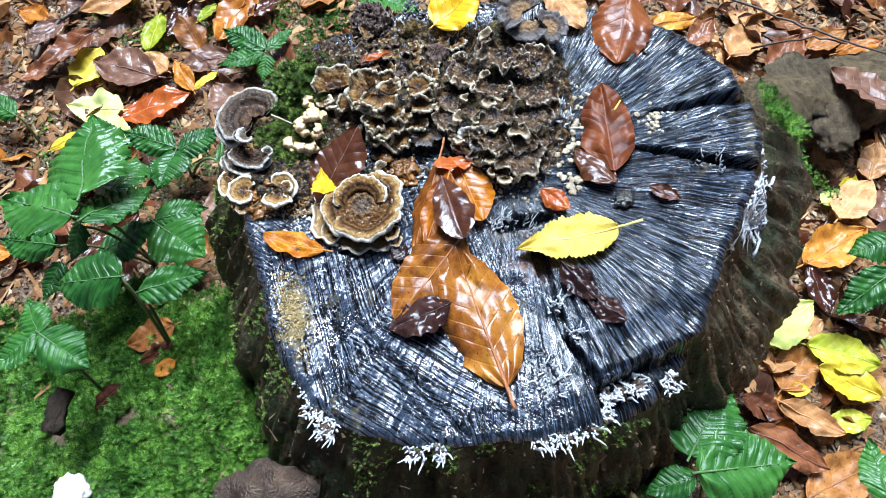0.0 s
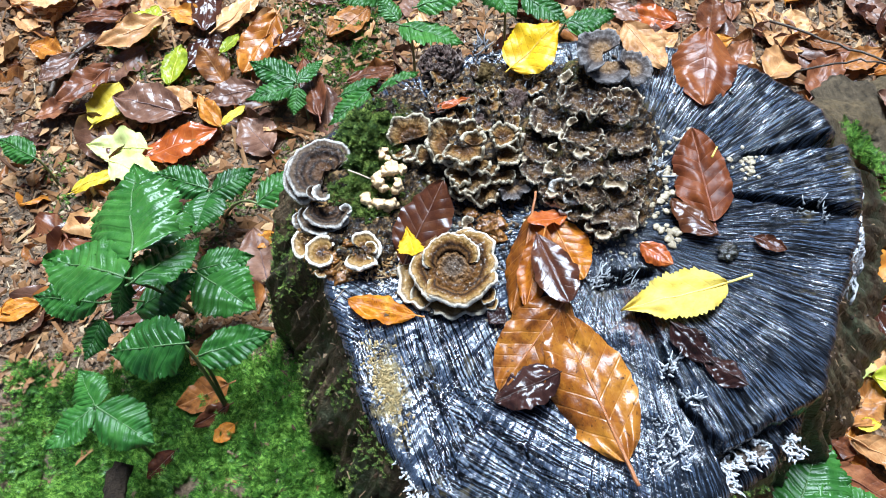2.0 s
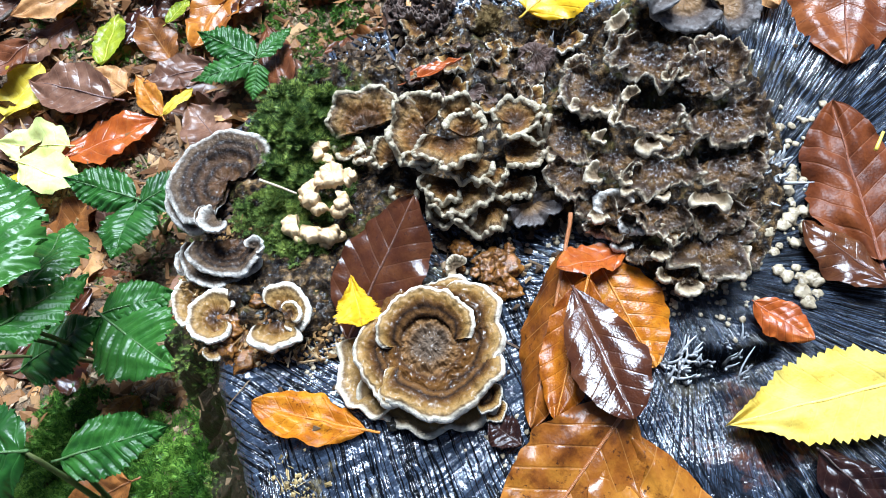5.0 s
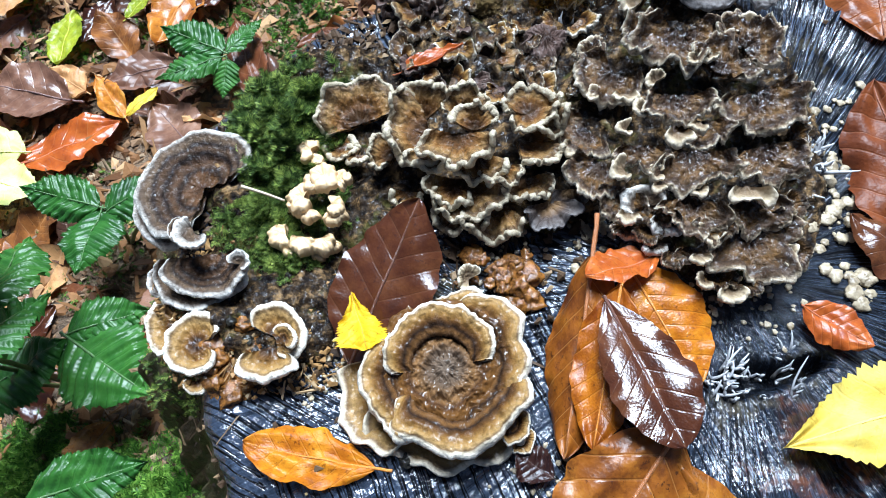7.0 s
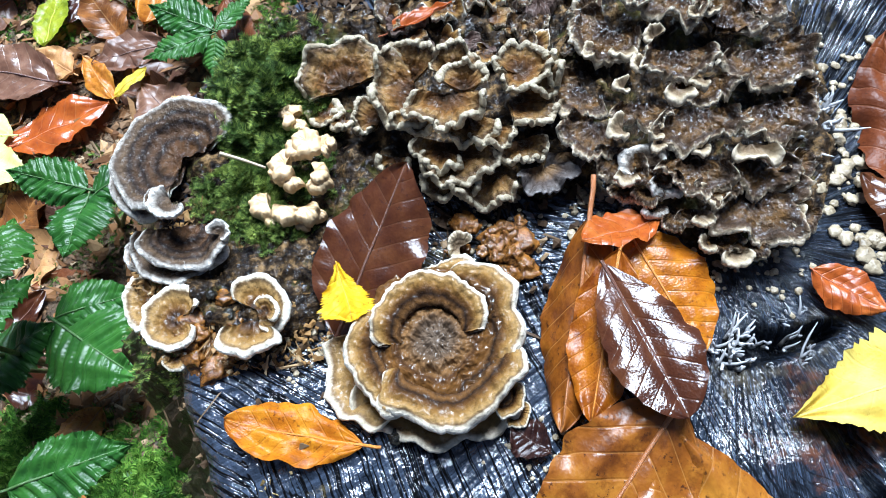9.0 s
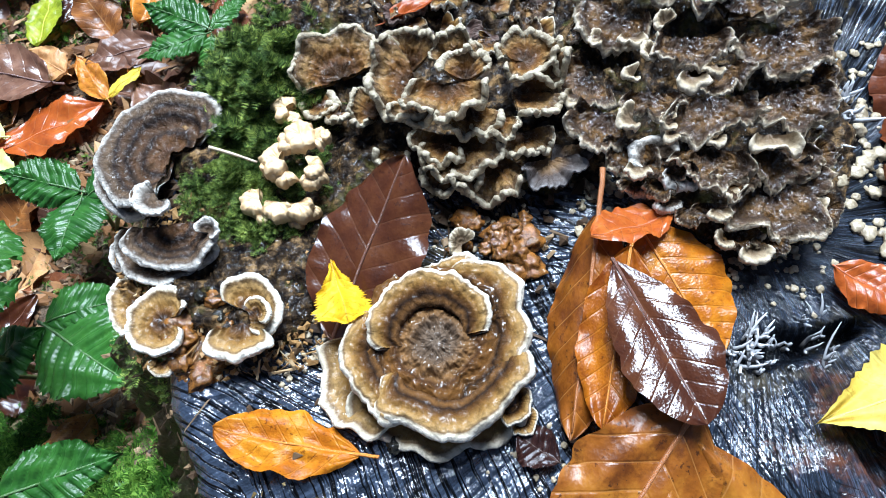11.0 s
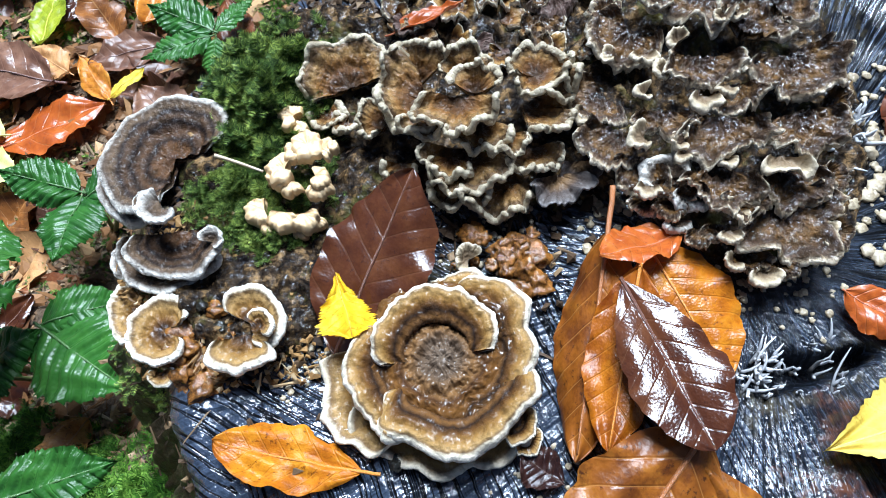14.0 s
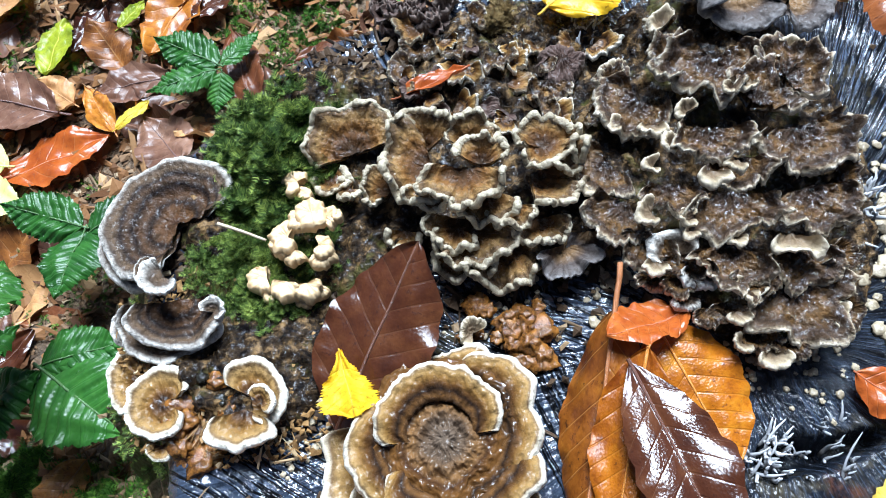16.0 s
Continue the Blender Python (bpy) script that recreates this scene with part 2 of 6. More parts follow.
def make_cap(name, stops, jitter=0.10, fuzz=0.4, rough=0.35, wetness=0.9, patchy=0.3, relief=0.0011, glint=(0.50, 0.64)):
    """A zoned bracket: u runs from the point of growth to the margin, v along the margin."""
    k = Mat(name)
    uv, pos = k.coord("UV"), k.coord()
    sep = k.node("SeparateXYZ", Vector=uv)
    a = k.noise(pos, 160.0, 4.0, 0.6)
    strands = k.noise(k.vmath("MULTIPLY", uv, (2.5, 34, 1)), 1.0, 3.0, 0.6)
    u = k.math("ADD", sep.outputs[0], k.math("MULTIPLY", k.math("SUBTRACT", a, 0.5), jitter * 2))
    u = k.math("ADD", u, k.math("MULTIPLY", k.math("MULTIPLY", k.math("SUBTRACT", strands, 0.5), k.math("POWER", sep.outputs[0], 4.0)), jitter * 0.9))
    rim = k.math("MULTIPLY", k.math("SUBTRACT", u, sep.outputs[0]), k.math("SUBTRACT", 1.15, sep.outputs[0]))
    base = k.ramp(k.math("ADD", sep.outputs[0], rim), stops)
    worn = k.math("MULTIPLY", k.ramp(k.noise(pos, 110.0, 3.0, 0.6), [(0.48, (0,)), (0.58, (1,))]), k.ramp(sep.outputs[0], [(0.90, (0,)), (0.95, (patchy,))]))
    base = k.mix(worn, base, (0.07, 0.045, 0.028))
    wet = k.noise(pos, 520.0, 4.0, 0.7)
    base = k.mix(k.math("MULTIPLY", k.ramp(wet, [(0.36, (1,)), (0.52, (0,))]), fuzz * 0.8), base, (0.03, 0.02, 0.012))
    height = k.math("ADD", k.math("MULTIPLY", wet, fuzz), k.math("ADD", k.math("MULTIPLY", k.math("MULTIPLY", strands, k.math("POWER", sep.outputs[0], 4.0)), 0.25), k.math("MULTIPLY", a, 1.2)))
    return k.done(base, k.ramp(wet, [(0.35, (rough - 0.17,)), (0.65, (rough + 0.12,))]), k.bump(height, 0.8, relief), spec=k.ramp(k.noise(pos, 700.0, 2.0, 0.6), [(glint[0], (0.05,)), (glint[1], (wetness,))]))


def make_plain(name, dark, light, scale=120.0, rough=0.5, relief=0.4, transmit=0.0, dist=0.001, spec=0.5):
    k = Mat(name)
    pos = k.coord()
    a, b = k.noise(pos, scale, 5.0, 0.6), k.noise(pos, scale * 6, 3.0, 0.6)
    base = k.ramp(k.math("ADD", k.math("MULTIPLY", a, 0.7), k.math("MULTIPLY", b, 0.3)), [(0.35, dark), (0.65, light)])
    return k.done(base, rough, k.bump(k.math("ADD", a, b), relief, dist), transmit=transmit, spec=spec)


def make_candle(name, light):
    k = Mat(name)
    sep = k.node("SeparateXYZ", Vector=k.coord("UV"))
    t = k.math("ADD", sep.outputs[0], k.math("MULTIPLY", k.math("SUBTRACT", k.noise(k.coord(), 400.0, 3.0), 0.5), 0.5))
    return k.done(k.ramp(t, [(0.12, (0.04, 0.035, 0.03)), (0.45, tuple(0.4 * c for c in light)), (0.85, light)]), 0.7)


CUT, BARK, SOIL = make_cut_wood(), make_bark(), make_soil()
LEAF = {
    "copper": make_leaf("wet_copper_leaf", (0.075, 0.018, 0.004), (0.22, 0.066, 0.008), (0.46, 0.19, 0.022), (0.44, 0.2, 0.055), (0.05, 0.015, 0.005), rough=0.26, blotches=0.9, spec=0.5, matte=0.5),
    "orange": make_leaf("wet_orange_leaf", (0.16, 0.035, 0.004), (0.38, 0.11, 0.006), (0.60, 0.25, 0.014), (0.50, 0.2, 0.035), (0.10, 0.025, 0.004), transmit=0.2, blotches=0.75),
    "brown": make_leaf("wet_dark_brown_leaf", (0.030, 0.008, 0.004), (0.062, 0.018, 0.007), (0.12, 0.042, 0.014), (0.16, 0.08, 0.04), (0.02, 0.007, 0.005), rough=0.2, vein_mix=0.25, relief=0.10, spec=0.55, matte=0.3),
    "russet": make_leaf("wet_russet_leaf", (0.06, 0.014, 0.006), (0.15, 0.038, 0.011), (0.28, 0.085, 0.022), (0.30, 0.12, 0.06), (0.05, 0.014, 0.007), rough=0.32, spec=0.42),
    "black": make_leaf("blackened_leaf", (0.010, 0.004, 0.004), (0.022, 0.008, 0.006), (0.05, 0.02, 0.014), (0.09, 0.05, 0.035), (0.012, 0.005, 0.004), rough=0.2, vein_mix=0.25, relief=0.10, spec=0.55, matte=0.3),
    "red": make_leaf("wet_orange_red_leaf", (0.20, 0.034, 0.007), (0.35, 0.075, 0.012), (0.50, 0.15, 0.03), (0.45, 0.17, 0.06), (0.13, 0.028, 0.01), rough=0.24, matte=0.3, spec=0.5),
    "tan": make_leaf("wet_tan_leaf", (0.27, 0.115, 0.040), (0.50, 0.26, 0.105), (0.68, 0.43, 0.21), (0.60, 0.38, 0.18), (0.16, 0.065, 0.022), rough=0.32, matte=0.8, spec=0.42),
    "plum": make_leaf("wet_purple_brown_leaf", (0.07, 0.030, 0.019), (0.16, 0.075, 0.046), (0.30, 0.165, 0.105), (0.30, 0.18, 0.13), (0.035, 0.015, 0.011), rough=0.28, matte=0.6, spec=0.48),
    "amber": make_leaf("deep_yellow_leaf", (0.60, 0.27, 0.006), (0.74, 0.42, 0.010), (0.82, 0.55, 0.03), (0.66, 0.36, 0.02), (0.16, 0.05, 0.005), rough=0.36, transmit=0.25, blotches=0.6),
    "yellow": make_leaf("wet_yellow_leaf", (0.50, 0.33, 0.018), (0.66, 0.49, 0.035), (0.76, 0.64, 0.12), (0.74, 0.60, 0.14), (0.30, 0.14, 0.01), rough=0.36, transmit=0.25, blotches=0.5),
    "pale": make_leaf("wet_pale_yellow_leaf", (0.48, 0.32, 0.045), (0.62, 0.45, 0.075), (0.72, 0.57, 0.15), (0.74, 0.62, 0.18), (0.35, 0.2, 0.02), rough=0.5, transmit=0.2, blotches=0.4, vein_mix=0.2, spec=0.3, relief=0.12),
    "lemon": make_leaf("pale_yellow_green_leaf", (0.46, 0.48, 0.11), (0.60, 0.63, 0.20), (0.74, 0.76, 0.34), (0.70, 0.72, 0.36), (0.36, 0.33, 0.06), rough=0.42, transmit=0.25, blotches=0.3),
    "lime": make_leaf("yellow_green_leaf", (0.17, 0.22, 0.014), (0.34, 0.37, 0.025), (0.58, 0.52, 0.05), (0.5, 0.5, 0.1), (0.10, 0.09, 0.01), transmit=0.25, blotches=0.6),
    "green": make_leaf("bramble_green_leaf", (0.010, 0.045, 0.008), (0.024, 0.092, 0.014), (0.060, 0.175, 0.028), (0.060, 0.16, 0.040), (0.012, 0.05, 0.010), rough=0.32, transmit=0.12, vein_mix=0.26, blotches=0.2, spec=0.42, relief=0.3, matte=0.5),
}
LEAF["old_copper"] = make_leaf("old_copper_leaf", (0.11, 0.038, 0.013), (0.29, 0.105, 0.025), (0.48, 0.22, 0.065), (0.42, 0.22, 0.09), (0.06, 0.025, 0.012), rough=0.30, matte=0.7, spec=0.44, blotches=0.8)
LEAF["old_russet"] = make_leaf("old_russet_leaf", (0.07, 0.022, 0.012), (0.17, 0.055, 0.022), (0.30, 0.12, 0.05), (0.30, 0.15, 0.08), (0.05, 0.018, 0.01), rough=0.30, matte=0.7, spec=0.44, blotches=0.8)
LEAF["old_orange"] = make_leaf("old_orange_leaf", (0.22, 0.062, 0.010), (0.46, 0.165, 0.020), (0.64, 0.30, 0.045), (0.5, 0.22, 0.05), (0.10, 0.03, 0.008), rough=0.30, matte=0.7, spec=0.44, blotches=0.8)
OLD = {"copper": "old_copper", "russet": "old_russet", "orange": "old_orange"}
STALK = {k: make_plain(k + "_stalk", c, tuple(min(1, 1.6 * v) for v in c), rough=0.35) for k, c in {
    "copper": (0.25, 0.09, 0.03), "orange": (0.4, 0.14, 0.02), "brown": (0.08, 0.03, 0.018), "black": (0.03, 0.012, 0.008), "russet": (0.16, 0.05, 0.025), "red": (0.3, 0.08, 0.03),
    "tan": (0.4, 0.2, 0.08), "plum": (0.1, 0.05, 0.04), "amber": (0.5, 0.3, 0.03), "yellow": (0.5, 0.33, 0.03), "pale": (0.55, 0.42, 0.1), "lemon": (0.55, 0.5, 0.15), "lime": (0.36, 0.36, 0.05), "green": (0.05, 0.10, 0.03), "old_copper": (0.2, 0.08, 0.03), "old_russet": (0.14, 0.05, 0.025), "old_orange": (0.34, 0.13, 0.03)}.items()}
GOLD = make_cap("golden_zoned_cap", [(0.0, (0.15, 0.10, 0.066)), (0.14, (0.09, 0.054, 0.032)), (0.24, (0.17, 0.098, 0.052)), (0.33, (0.035, 0.018, 0.011)), (0.43, (0.12, 0.055, 0.018)), (0.52, (0.018, 0.010, 0.007)), (0.62, (0.085, 0.037, 0.011)),
                                     (0.73, (0.19, 0.098, 0.027)), (0.84, (0.29, 0.175, 0.065)), (0.885, (0.17, 0.105, 0.052)), (0.925, (0.62, 0.53, 0.39)), (1.0, (0.86, 0.82, 0.72))], 0.10, 0.45, rough=0.3, wetness=0.55)
CORE = make_cap("wet_brown_core", [(0.0, (0.12, 0.085, 0.060)), (0.25, (0.085, 0.054, 0.034)), (0.42, (0.16, 0.080, 0.030)), (0.52, (0.045, 0.020, 0.009)), (0.64, (0.13, 0.056, 0.015)), (0.78, (0.016, 0.009, 0.006)), (0.92, (0.11, 0.048, 0.013)), (1.0, (0.08, 0.036, 0.012))], 0.12, 0.2, rough=0.26, wetness=0.8, patchy=0.0, relief=0.0006, glint=(0.49, 0.62))
GREY = make_cap("grey_brown_zoned_cap", [(0.0, (0.045, 0.02, 0.010)), (0.25, (0.085, 0.04, 0.017)), (0.36, (0.014, 0.010, 0.009)), (0.48, (0.075, 0.038, 0.019)), (0.58, (0.012, 0.009, 0.009)), (0.67, (0.06, 0.033, 0.018)),
                                        (0.74, (0.018, 0.013, 0.012)), (0.82, (0.11, 0.070, 0.042)), (0.885, (0.085, 0.060, 0.044)), (0.935, (0.40, 0.36, 0.31)), (1.0, (0.76, 0.73, 0.67))], 0.16, 0.7, rough=0.28, wetness=0.6, relief=0.0018)
ROSE = make_cap("tan_ruffled_cap", [(0.0, (0.03, 0.016, 0.008)), (0.4, (0.075, 0.032, 0.011)), (0.60, (0.17, 0.078, 0.022)), (0.76, (0.25, 0.145, 0.055)), (0.86, (0.10, 0.058, 0.030)), (0.93, (0.18, 0.115, 0.06)), (0.965, (0.44, 0.37, 0.25)), (1.0, (0.66, 0.60, 0.46))], 0.20, 0.7, rough=0.28, wetness=0.8, patchy=0.6, relief=0.0020)
DARK = make_cap("dark_brown_felted_cap", [(0.0, (0.015, 0.009, 0.007)), (0.35, (0.040, 0.021, 0.011)), (0.6, (0.11, 0.055, 0.018)), (0.8, (0.035, 0.021, 0.014)), (0.90, (0.085, 0.052, 0.031)), (0.945, (0.34, 0.26, 0.17)), (1.0, (0.68, 0.60, 0.47))], 0.20, 0.8, rough=0.20, wetness=1.15, patchy=0.25, relief=0.0018, glint=(0.46, 0.60))
FRILL = make_cap("pale_curled_frill", [(0.0, (0.08, 0.05, 0.028)), (0.45, (0.18, 0.125, 0.075)), (0.75, (0.32, 0.25, 0.16)), (1.0, (0.60, 0.51, 0.38))], 0.15, 0.4, rough=0.4, wetness=0.4, patchy=0.0)
ASH = make_cap("ash_grey_cap", [(0.0, (0.2, 0.11, 0.05)), (0.35, (0.18, 0.105, 0.05)), (0.6, (0.07, 0.053, 0.046)), (0.85, (0.105, 0.09, 0.083)), (0.97, (0.19, 0.175, 0.17)), (1.0, (0.40, 0.38, 0.37))], 0.12, 0.5, wetness=0.3)
UMBER = make_cap("withered_umber_cap", [(0.0, (0.03, 0.018, 0.014)), (0.5, (0.07, 0.042, 0.034)), (0.9, (0.10, 0.066, 0.055)), (1.0, (0.22, 0.17, 0.145))], 0.16, 0.5, rough=0.42, wetness=0.3)
CREAM = make_plain("cream_jelly", (0.50, 0.31, 0.145), (0.60, 0.43, 0.24), 90.0, 0.5, 0.15)
PALE = make_plain("pale_bead", (0.15, 0.11, 0.065), (0.44, 0.36, 0.24), 200.0, 0.4, 0.3)
CRUST = make_plain("pale_knobbly_crust", (0.16, 0.115, 0.065), (0.60, 0.52, 0.37), 330.0, 0.45, 0.6, dist=0.0008)
CANDLE, ASHEN = make_candle("powdery_white_stalk", (0.50, 0.50, 0.51)), make_candle("ashen_grey_stalk", (0.30, 0.30, 0.31))
AMBER = make_plain("amber_jelly", (0.012, 0.004, 0.002), (0.27, 0.105, 0.020), 330.0, 0.08, 0.4, dist=0.0008)
TWIG = make_plain("wet_twig_bark", (0.03, 0.02, 0.014), (0.10, 0.065, 0.04), 220.0, 0.45, 0.6)
STEM = make_plain("bramble_stem", (0.07, 0.09, 0.03), (0.16, 0.18, 0.06), 150.0, 0.45, 0.3)
MOSS = make_moss("bright_moss", (0.010, 0.032, 0.006), (0.055, 0.15, 0.018), (0.26, 0.44, 0.07), 34.0)
MOSS_DARK = make_moss("dark_wet_moss", (0.010, 0.022, 0.007), (0.068, 0.122, 0.026), (0.40, 0.48, 0.10), 120.0)
CRUMBS = make_litter("crumbled_litter", (0.05, 0.028, 0.016), (0.24, 0.14, 0.075), (0.58, 0.44, 0.28))
CHIPS = make_litter("rotten_wood_crumbs", (0.018, 0.011, 0.007), (0.07, 0.042, 0.024), (0.26, 0.17, 0.09))
TUFT = make_moss("dry_ochre_moss", (0.05, 0.03, 0.012), (0.20, 0.13, 0.05), (0.42, 0.31, 0.14), 60.0)


# ---- building helpers ----
def mesh_of(name, verts, faces, material, uv=None, smooth=True):
    me = bpy.data.meshes.new(name)
    me.from_pydata(verts, [], faces)
    me.materials.append(material)
    if uv is not None:
        layer = me.uv_layers.new(name="UVMap")
        idx = np.empty(len(me.loops), dtype=np.int32)
        me.loops.foreach_get("vertex_index", idx)
        layer.data.foreach_set("uv", np.asarray(uv, dtype=np.float32)[idx].ravel())
    if smooth:
        me.polygons.foreach_set("use_smooth", np.ones(len(me.polygons), dtype=bool))
    me.update()
    return me


def part(name, me, parent, label="", m=None):
    ob = new(name, me)
    ob.parent = parent
    if m is not None:
        ob.matrix_basis = m
    return tagged(ob, label)


def thing(name, label, category, m=None, group="", kind=""):
    ob = new(name)
    ob.empty_display_size = 0.01
    if m is not None:
        ob.matrix_basis = m
    return tagged(ob, label, category, group, kind)


def fbm(x, y, z=0.0, octaves=3):
    return noise.fractal(Vector((x, y, z)), 0.6, 2.1, octaves, noise_basis="PERLIN_ORIGINAL")


def smooth01(v):
    v = min(1.0, max(0.0, v))
    return v * v * (3 - 2 * v)


def tube(path, radii, sides=7, vs=None):
    """A round tube along points, closed at both ends: verts, faces, uv."""
    verts, faces, uv = [], [], []
    pts = [Vector(p) for p in path]
    for i, p in enumerate(pts):
        d = (pts[min(i + 1, len(pts) - 1)] - pts[max(i - 1, 0)]).normalized()
        a = d.orthogonal().normalized() if abs(d.z) > 0.9 else Vector((0, 0, 1)).cross(d).normalized()
        b = d.cross(a)
        for s in range(sides):
            w = 2 * math.pi * s / sides
            verts.append(p + radii[i] * (math.cos(w) * a + math.sin(w) * b))
            uv.append((i / (len(pts) - 1), s / sides))
    for i in range(len(pts) - 1):
        for s in range(sides):
            q = (s + 1) % sides
            faces.append((i * sides + s, i * sides + q, (i + 1) * sides + q, (i + 1) * sides + s))
    faces.append(tuple(range(sides - 1, -1, -1)))
    faces.append(tuple(range((len(pts) - 1) * sides, len(pts) * sides)))
    return verts, faces, uv


# ---- outline of the stump, ground ----
CENTRE = (0.09, 0.315)
RIM = [0.1638, -0.0052, 0.006, 0.0034, 0.0041, 0.0025, 0.0094, -0.0035, 0.001, 0.002, 0.0049, -0.0003, -0.0001]


def rim_radius(a):
    r = RIM[0]
    for k in range(1, 7):
        r += RIM[2 * k - 1] * math.cos(k * a) + RIM[2 * k] * math.sin(k * a)
    return r + 0.0022 * fbm(math.cos(a) * 9, math.sin(a) * 9, 2.0)


def ground_z(x, y):
    base = -0.088 - 0.10 * min(max(x - 0.02, 0.0), 0.42)
    rise = smooth01((0.46 - y) / 0.29)
    wide = math.exp(-((x / (0.31 if x < 0 else 0.22)) ** 4))
    near = math.exp(-(((x - 0.09) ** 2 + (y - 0.315) ** 2) / 0.055))
    gap = math.hypot(x - CENTRE[0], y - CENTRE[1]) - rim_radius(math.atan2(y - CENTRE[1], x - CENTRE[0])) if near > 0.25 else 1.0
    base -= 0.055 * smooth01((0.045 - gap) / 0.03)
    return base + 0.205 * rise * wide * (0.55 + 0.45 * near) + 0.02 * near + 0.010 * fbm(x * 9, y * 9, 3.3) + 0.003 * fbm(x * 45, y * 45, 1.0)


def build_ground():
    # one sheet, fine near the stump and coarse out to the horizon
    def axis(mid):
        near = np.linspace(-0.8, 0.8, 200)
        far = 0.8 * np.exp(np.linspace(0.05, 7.6, 34))
        return mid + np.concatenate([-far[::-1], near, far])
    xs, ys = axis(0.05), axis(0.4)
    verts = []
    for y in ys:
        for x in xs:
            d = max(abs(x - 0.05), abs(y - 0.4))
            verts.append((x, y, ground_z(x, y) if d < 0.9 else -0.09 + (0.02 * d) * fbm(x * 0.7, y * 0.7, 5.0) * (1 if d < 30 else 0.3)))
    n = len(xs)
    faces = [(j * n + i, j * n + i + 1, (j + 1) * n + i + 1, (j + 1) * n + i) for j in range(len(ys) - 1) for i in range(n - 1)]
    tagged(new("ground", mesh_of("ground", verts, faces, SOIL)), "dark damp forest soil with crumbled leaves", "ground", kind="structure")


build_ground()

# ---- tree stump ----
# start x, y, end x, y, width at start, width at end, depth
CRACKS = [
    (0.1662, 0.3418, 0.16, 0.2552, 0.3183, 0.16, 0.002, 0.0085, 0.016),
    (0.1935, 0.3656, 0.16, 0.2621, 0.372, 0.16, 0.001, 0.0105, 0.022),
    (0.0916, 0.2897, 0.16, 0.1190, 0.2925, 0.16, 0.009, 0.005, 0.014),
    (0.1117, 0.2664, 0.16, 0.1223, 0.2143, 0.16, 0.008, 0.004, 0.009),
    (0.1223, 0.2143, 0.16, 0.135, 0.1899, 0.16, 0.004, 0.006, 0.012),
    (-0.0017, 0.2368, 0.16, 0.0629, 0.1624, 0.16, 0.0015, 0.0035, 0.005),
    (-0.0182, 0.2708, 0.16, -0.0013, 0.1849, 0.16, 0.0018, 0.0025, 0.004),
    (0.0043, 0.2224, 0.16, 0.0447, 0.1665, 0.16, 0.0015, 0.0025, 0.004),
    (-0.0429, 0.2397, 0.16, -0.0054, 0.2062, 0.16, 0.001, 0.0015, 0.0015),
]
SLAB_A, SLAB_B, SLAB_C = Vector((0.1358, 0.1892, 0.16)).to_2d(), Vector((0.1997, 0.213, 0.16)).to_2d(), Vector((0.1219, 0.2675, 0.16)).to_2d()


def top_z(x, y):
    z = 0.0
    for x0, y0, _, x1, y1, _, w0, w1, depth in CRACKS:
        dx, dy = x1 - x0, y1 - y0
        s = ((x - x0) * dx + (y - y0) * dy) / (dx * dx + dy * dy)
        c = min(1.0, max(0.0, s))
        wob = 0.0016 * fbm(x * 60, y * 60, 7.0)
        d = math.hypot(x - x0 - c * dx, y - y0 - c * dy) + wob
        w = (w0 + (w1 - w0) * c) * 0.5
        z -= depth * smooth01((w * 1.35 - d) / (w * 0.7 + 0.0006))
    # the broken-out step below the front of the loose slab
    p = Vector((x, y))
    n = (SLAB_B - SLAB_A).orthogonal().normalized()
    d1 = (p - SLAB_A).dot(n)
    ref = (Vector(CENTRE) - SLAB_A).dot(n)
    d1 = -d1 if ref > 0 else d1
    side = (SLAB_C - SLAB_A).orthogonal().normalized()
    d2 = (p - SLAB_A).dot(side)
    ref2 = (SLAB_B - SLAB_A).dot(side)
    d2 = d2 if ref2 > 0 else -d2
    wob = 0.002 * fbm(x * 70, y * 70, 9.0)
    z -= 0.020 * smooth01((d1 + wob) / 0.0022) * smooth01((d2 + wob + 0.003) / 0.003)
    # the slab stands a little proud
    z += 0.003 * smooth01((d2 + wob) / 0.003) * smooth01((-d1 + wob) / 0.003) * smooth01((0.30 - y) / 0.05)
    a = math.atan2(y - PITH[1], x - PITH[0])
    r = math.hypot(x - PITH[0], y - PITH[1])
    z += 0.0011 * fbm(math.cos(a) * 30, math.sin(a) * 30, r * 14, 3) * min(1.0, r / 0.03)
    z += 0.0022 * fbm(x * 22, y * 22, 4.0)
    # rotten hump under the fungi
    z += 0.004 * smooth01(1 - math.hypot((x - 0.0) / 0.11, (y - 0.42) / 0.07))
    return z


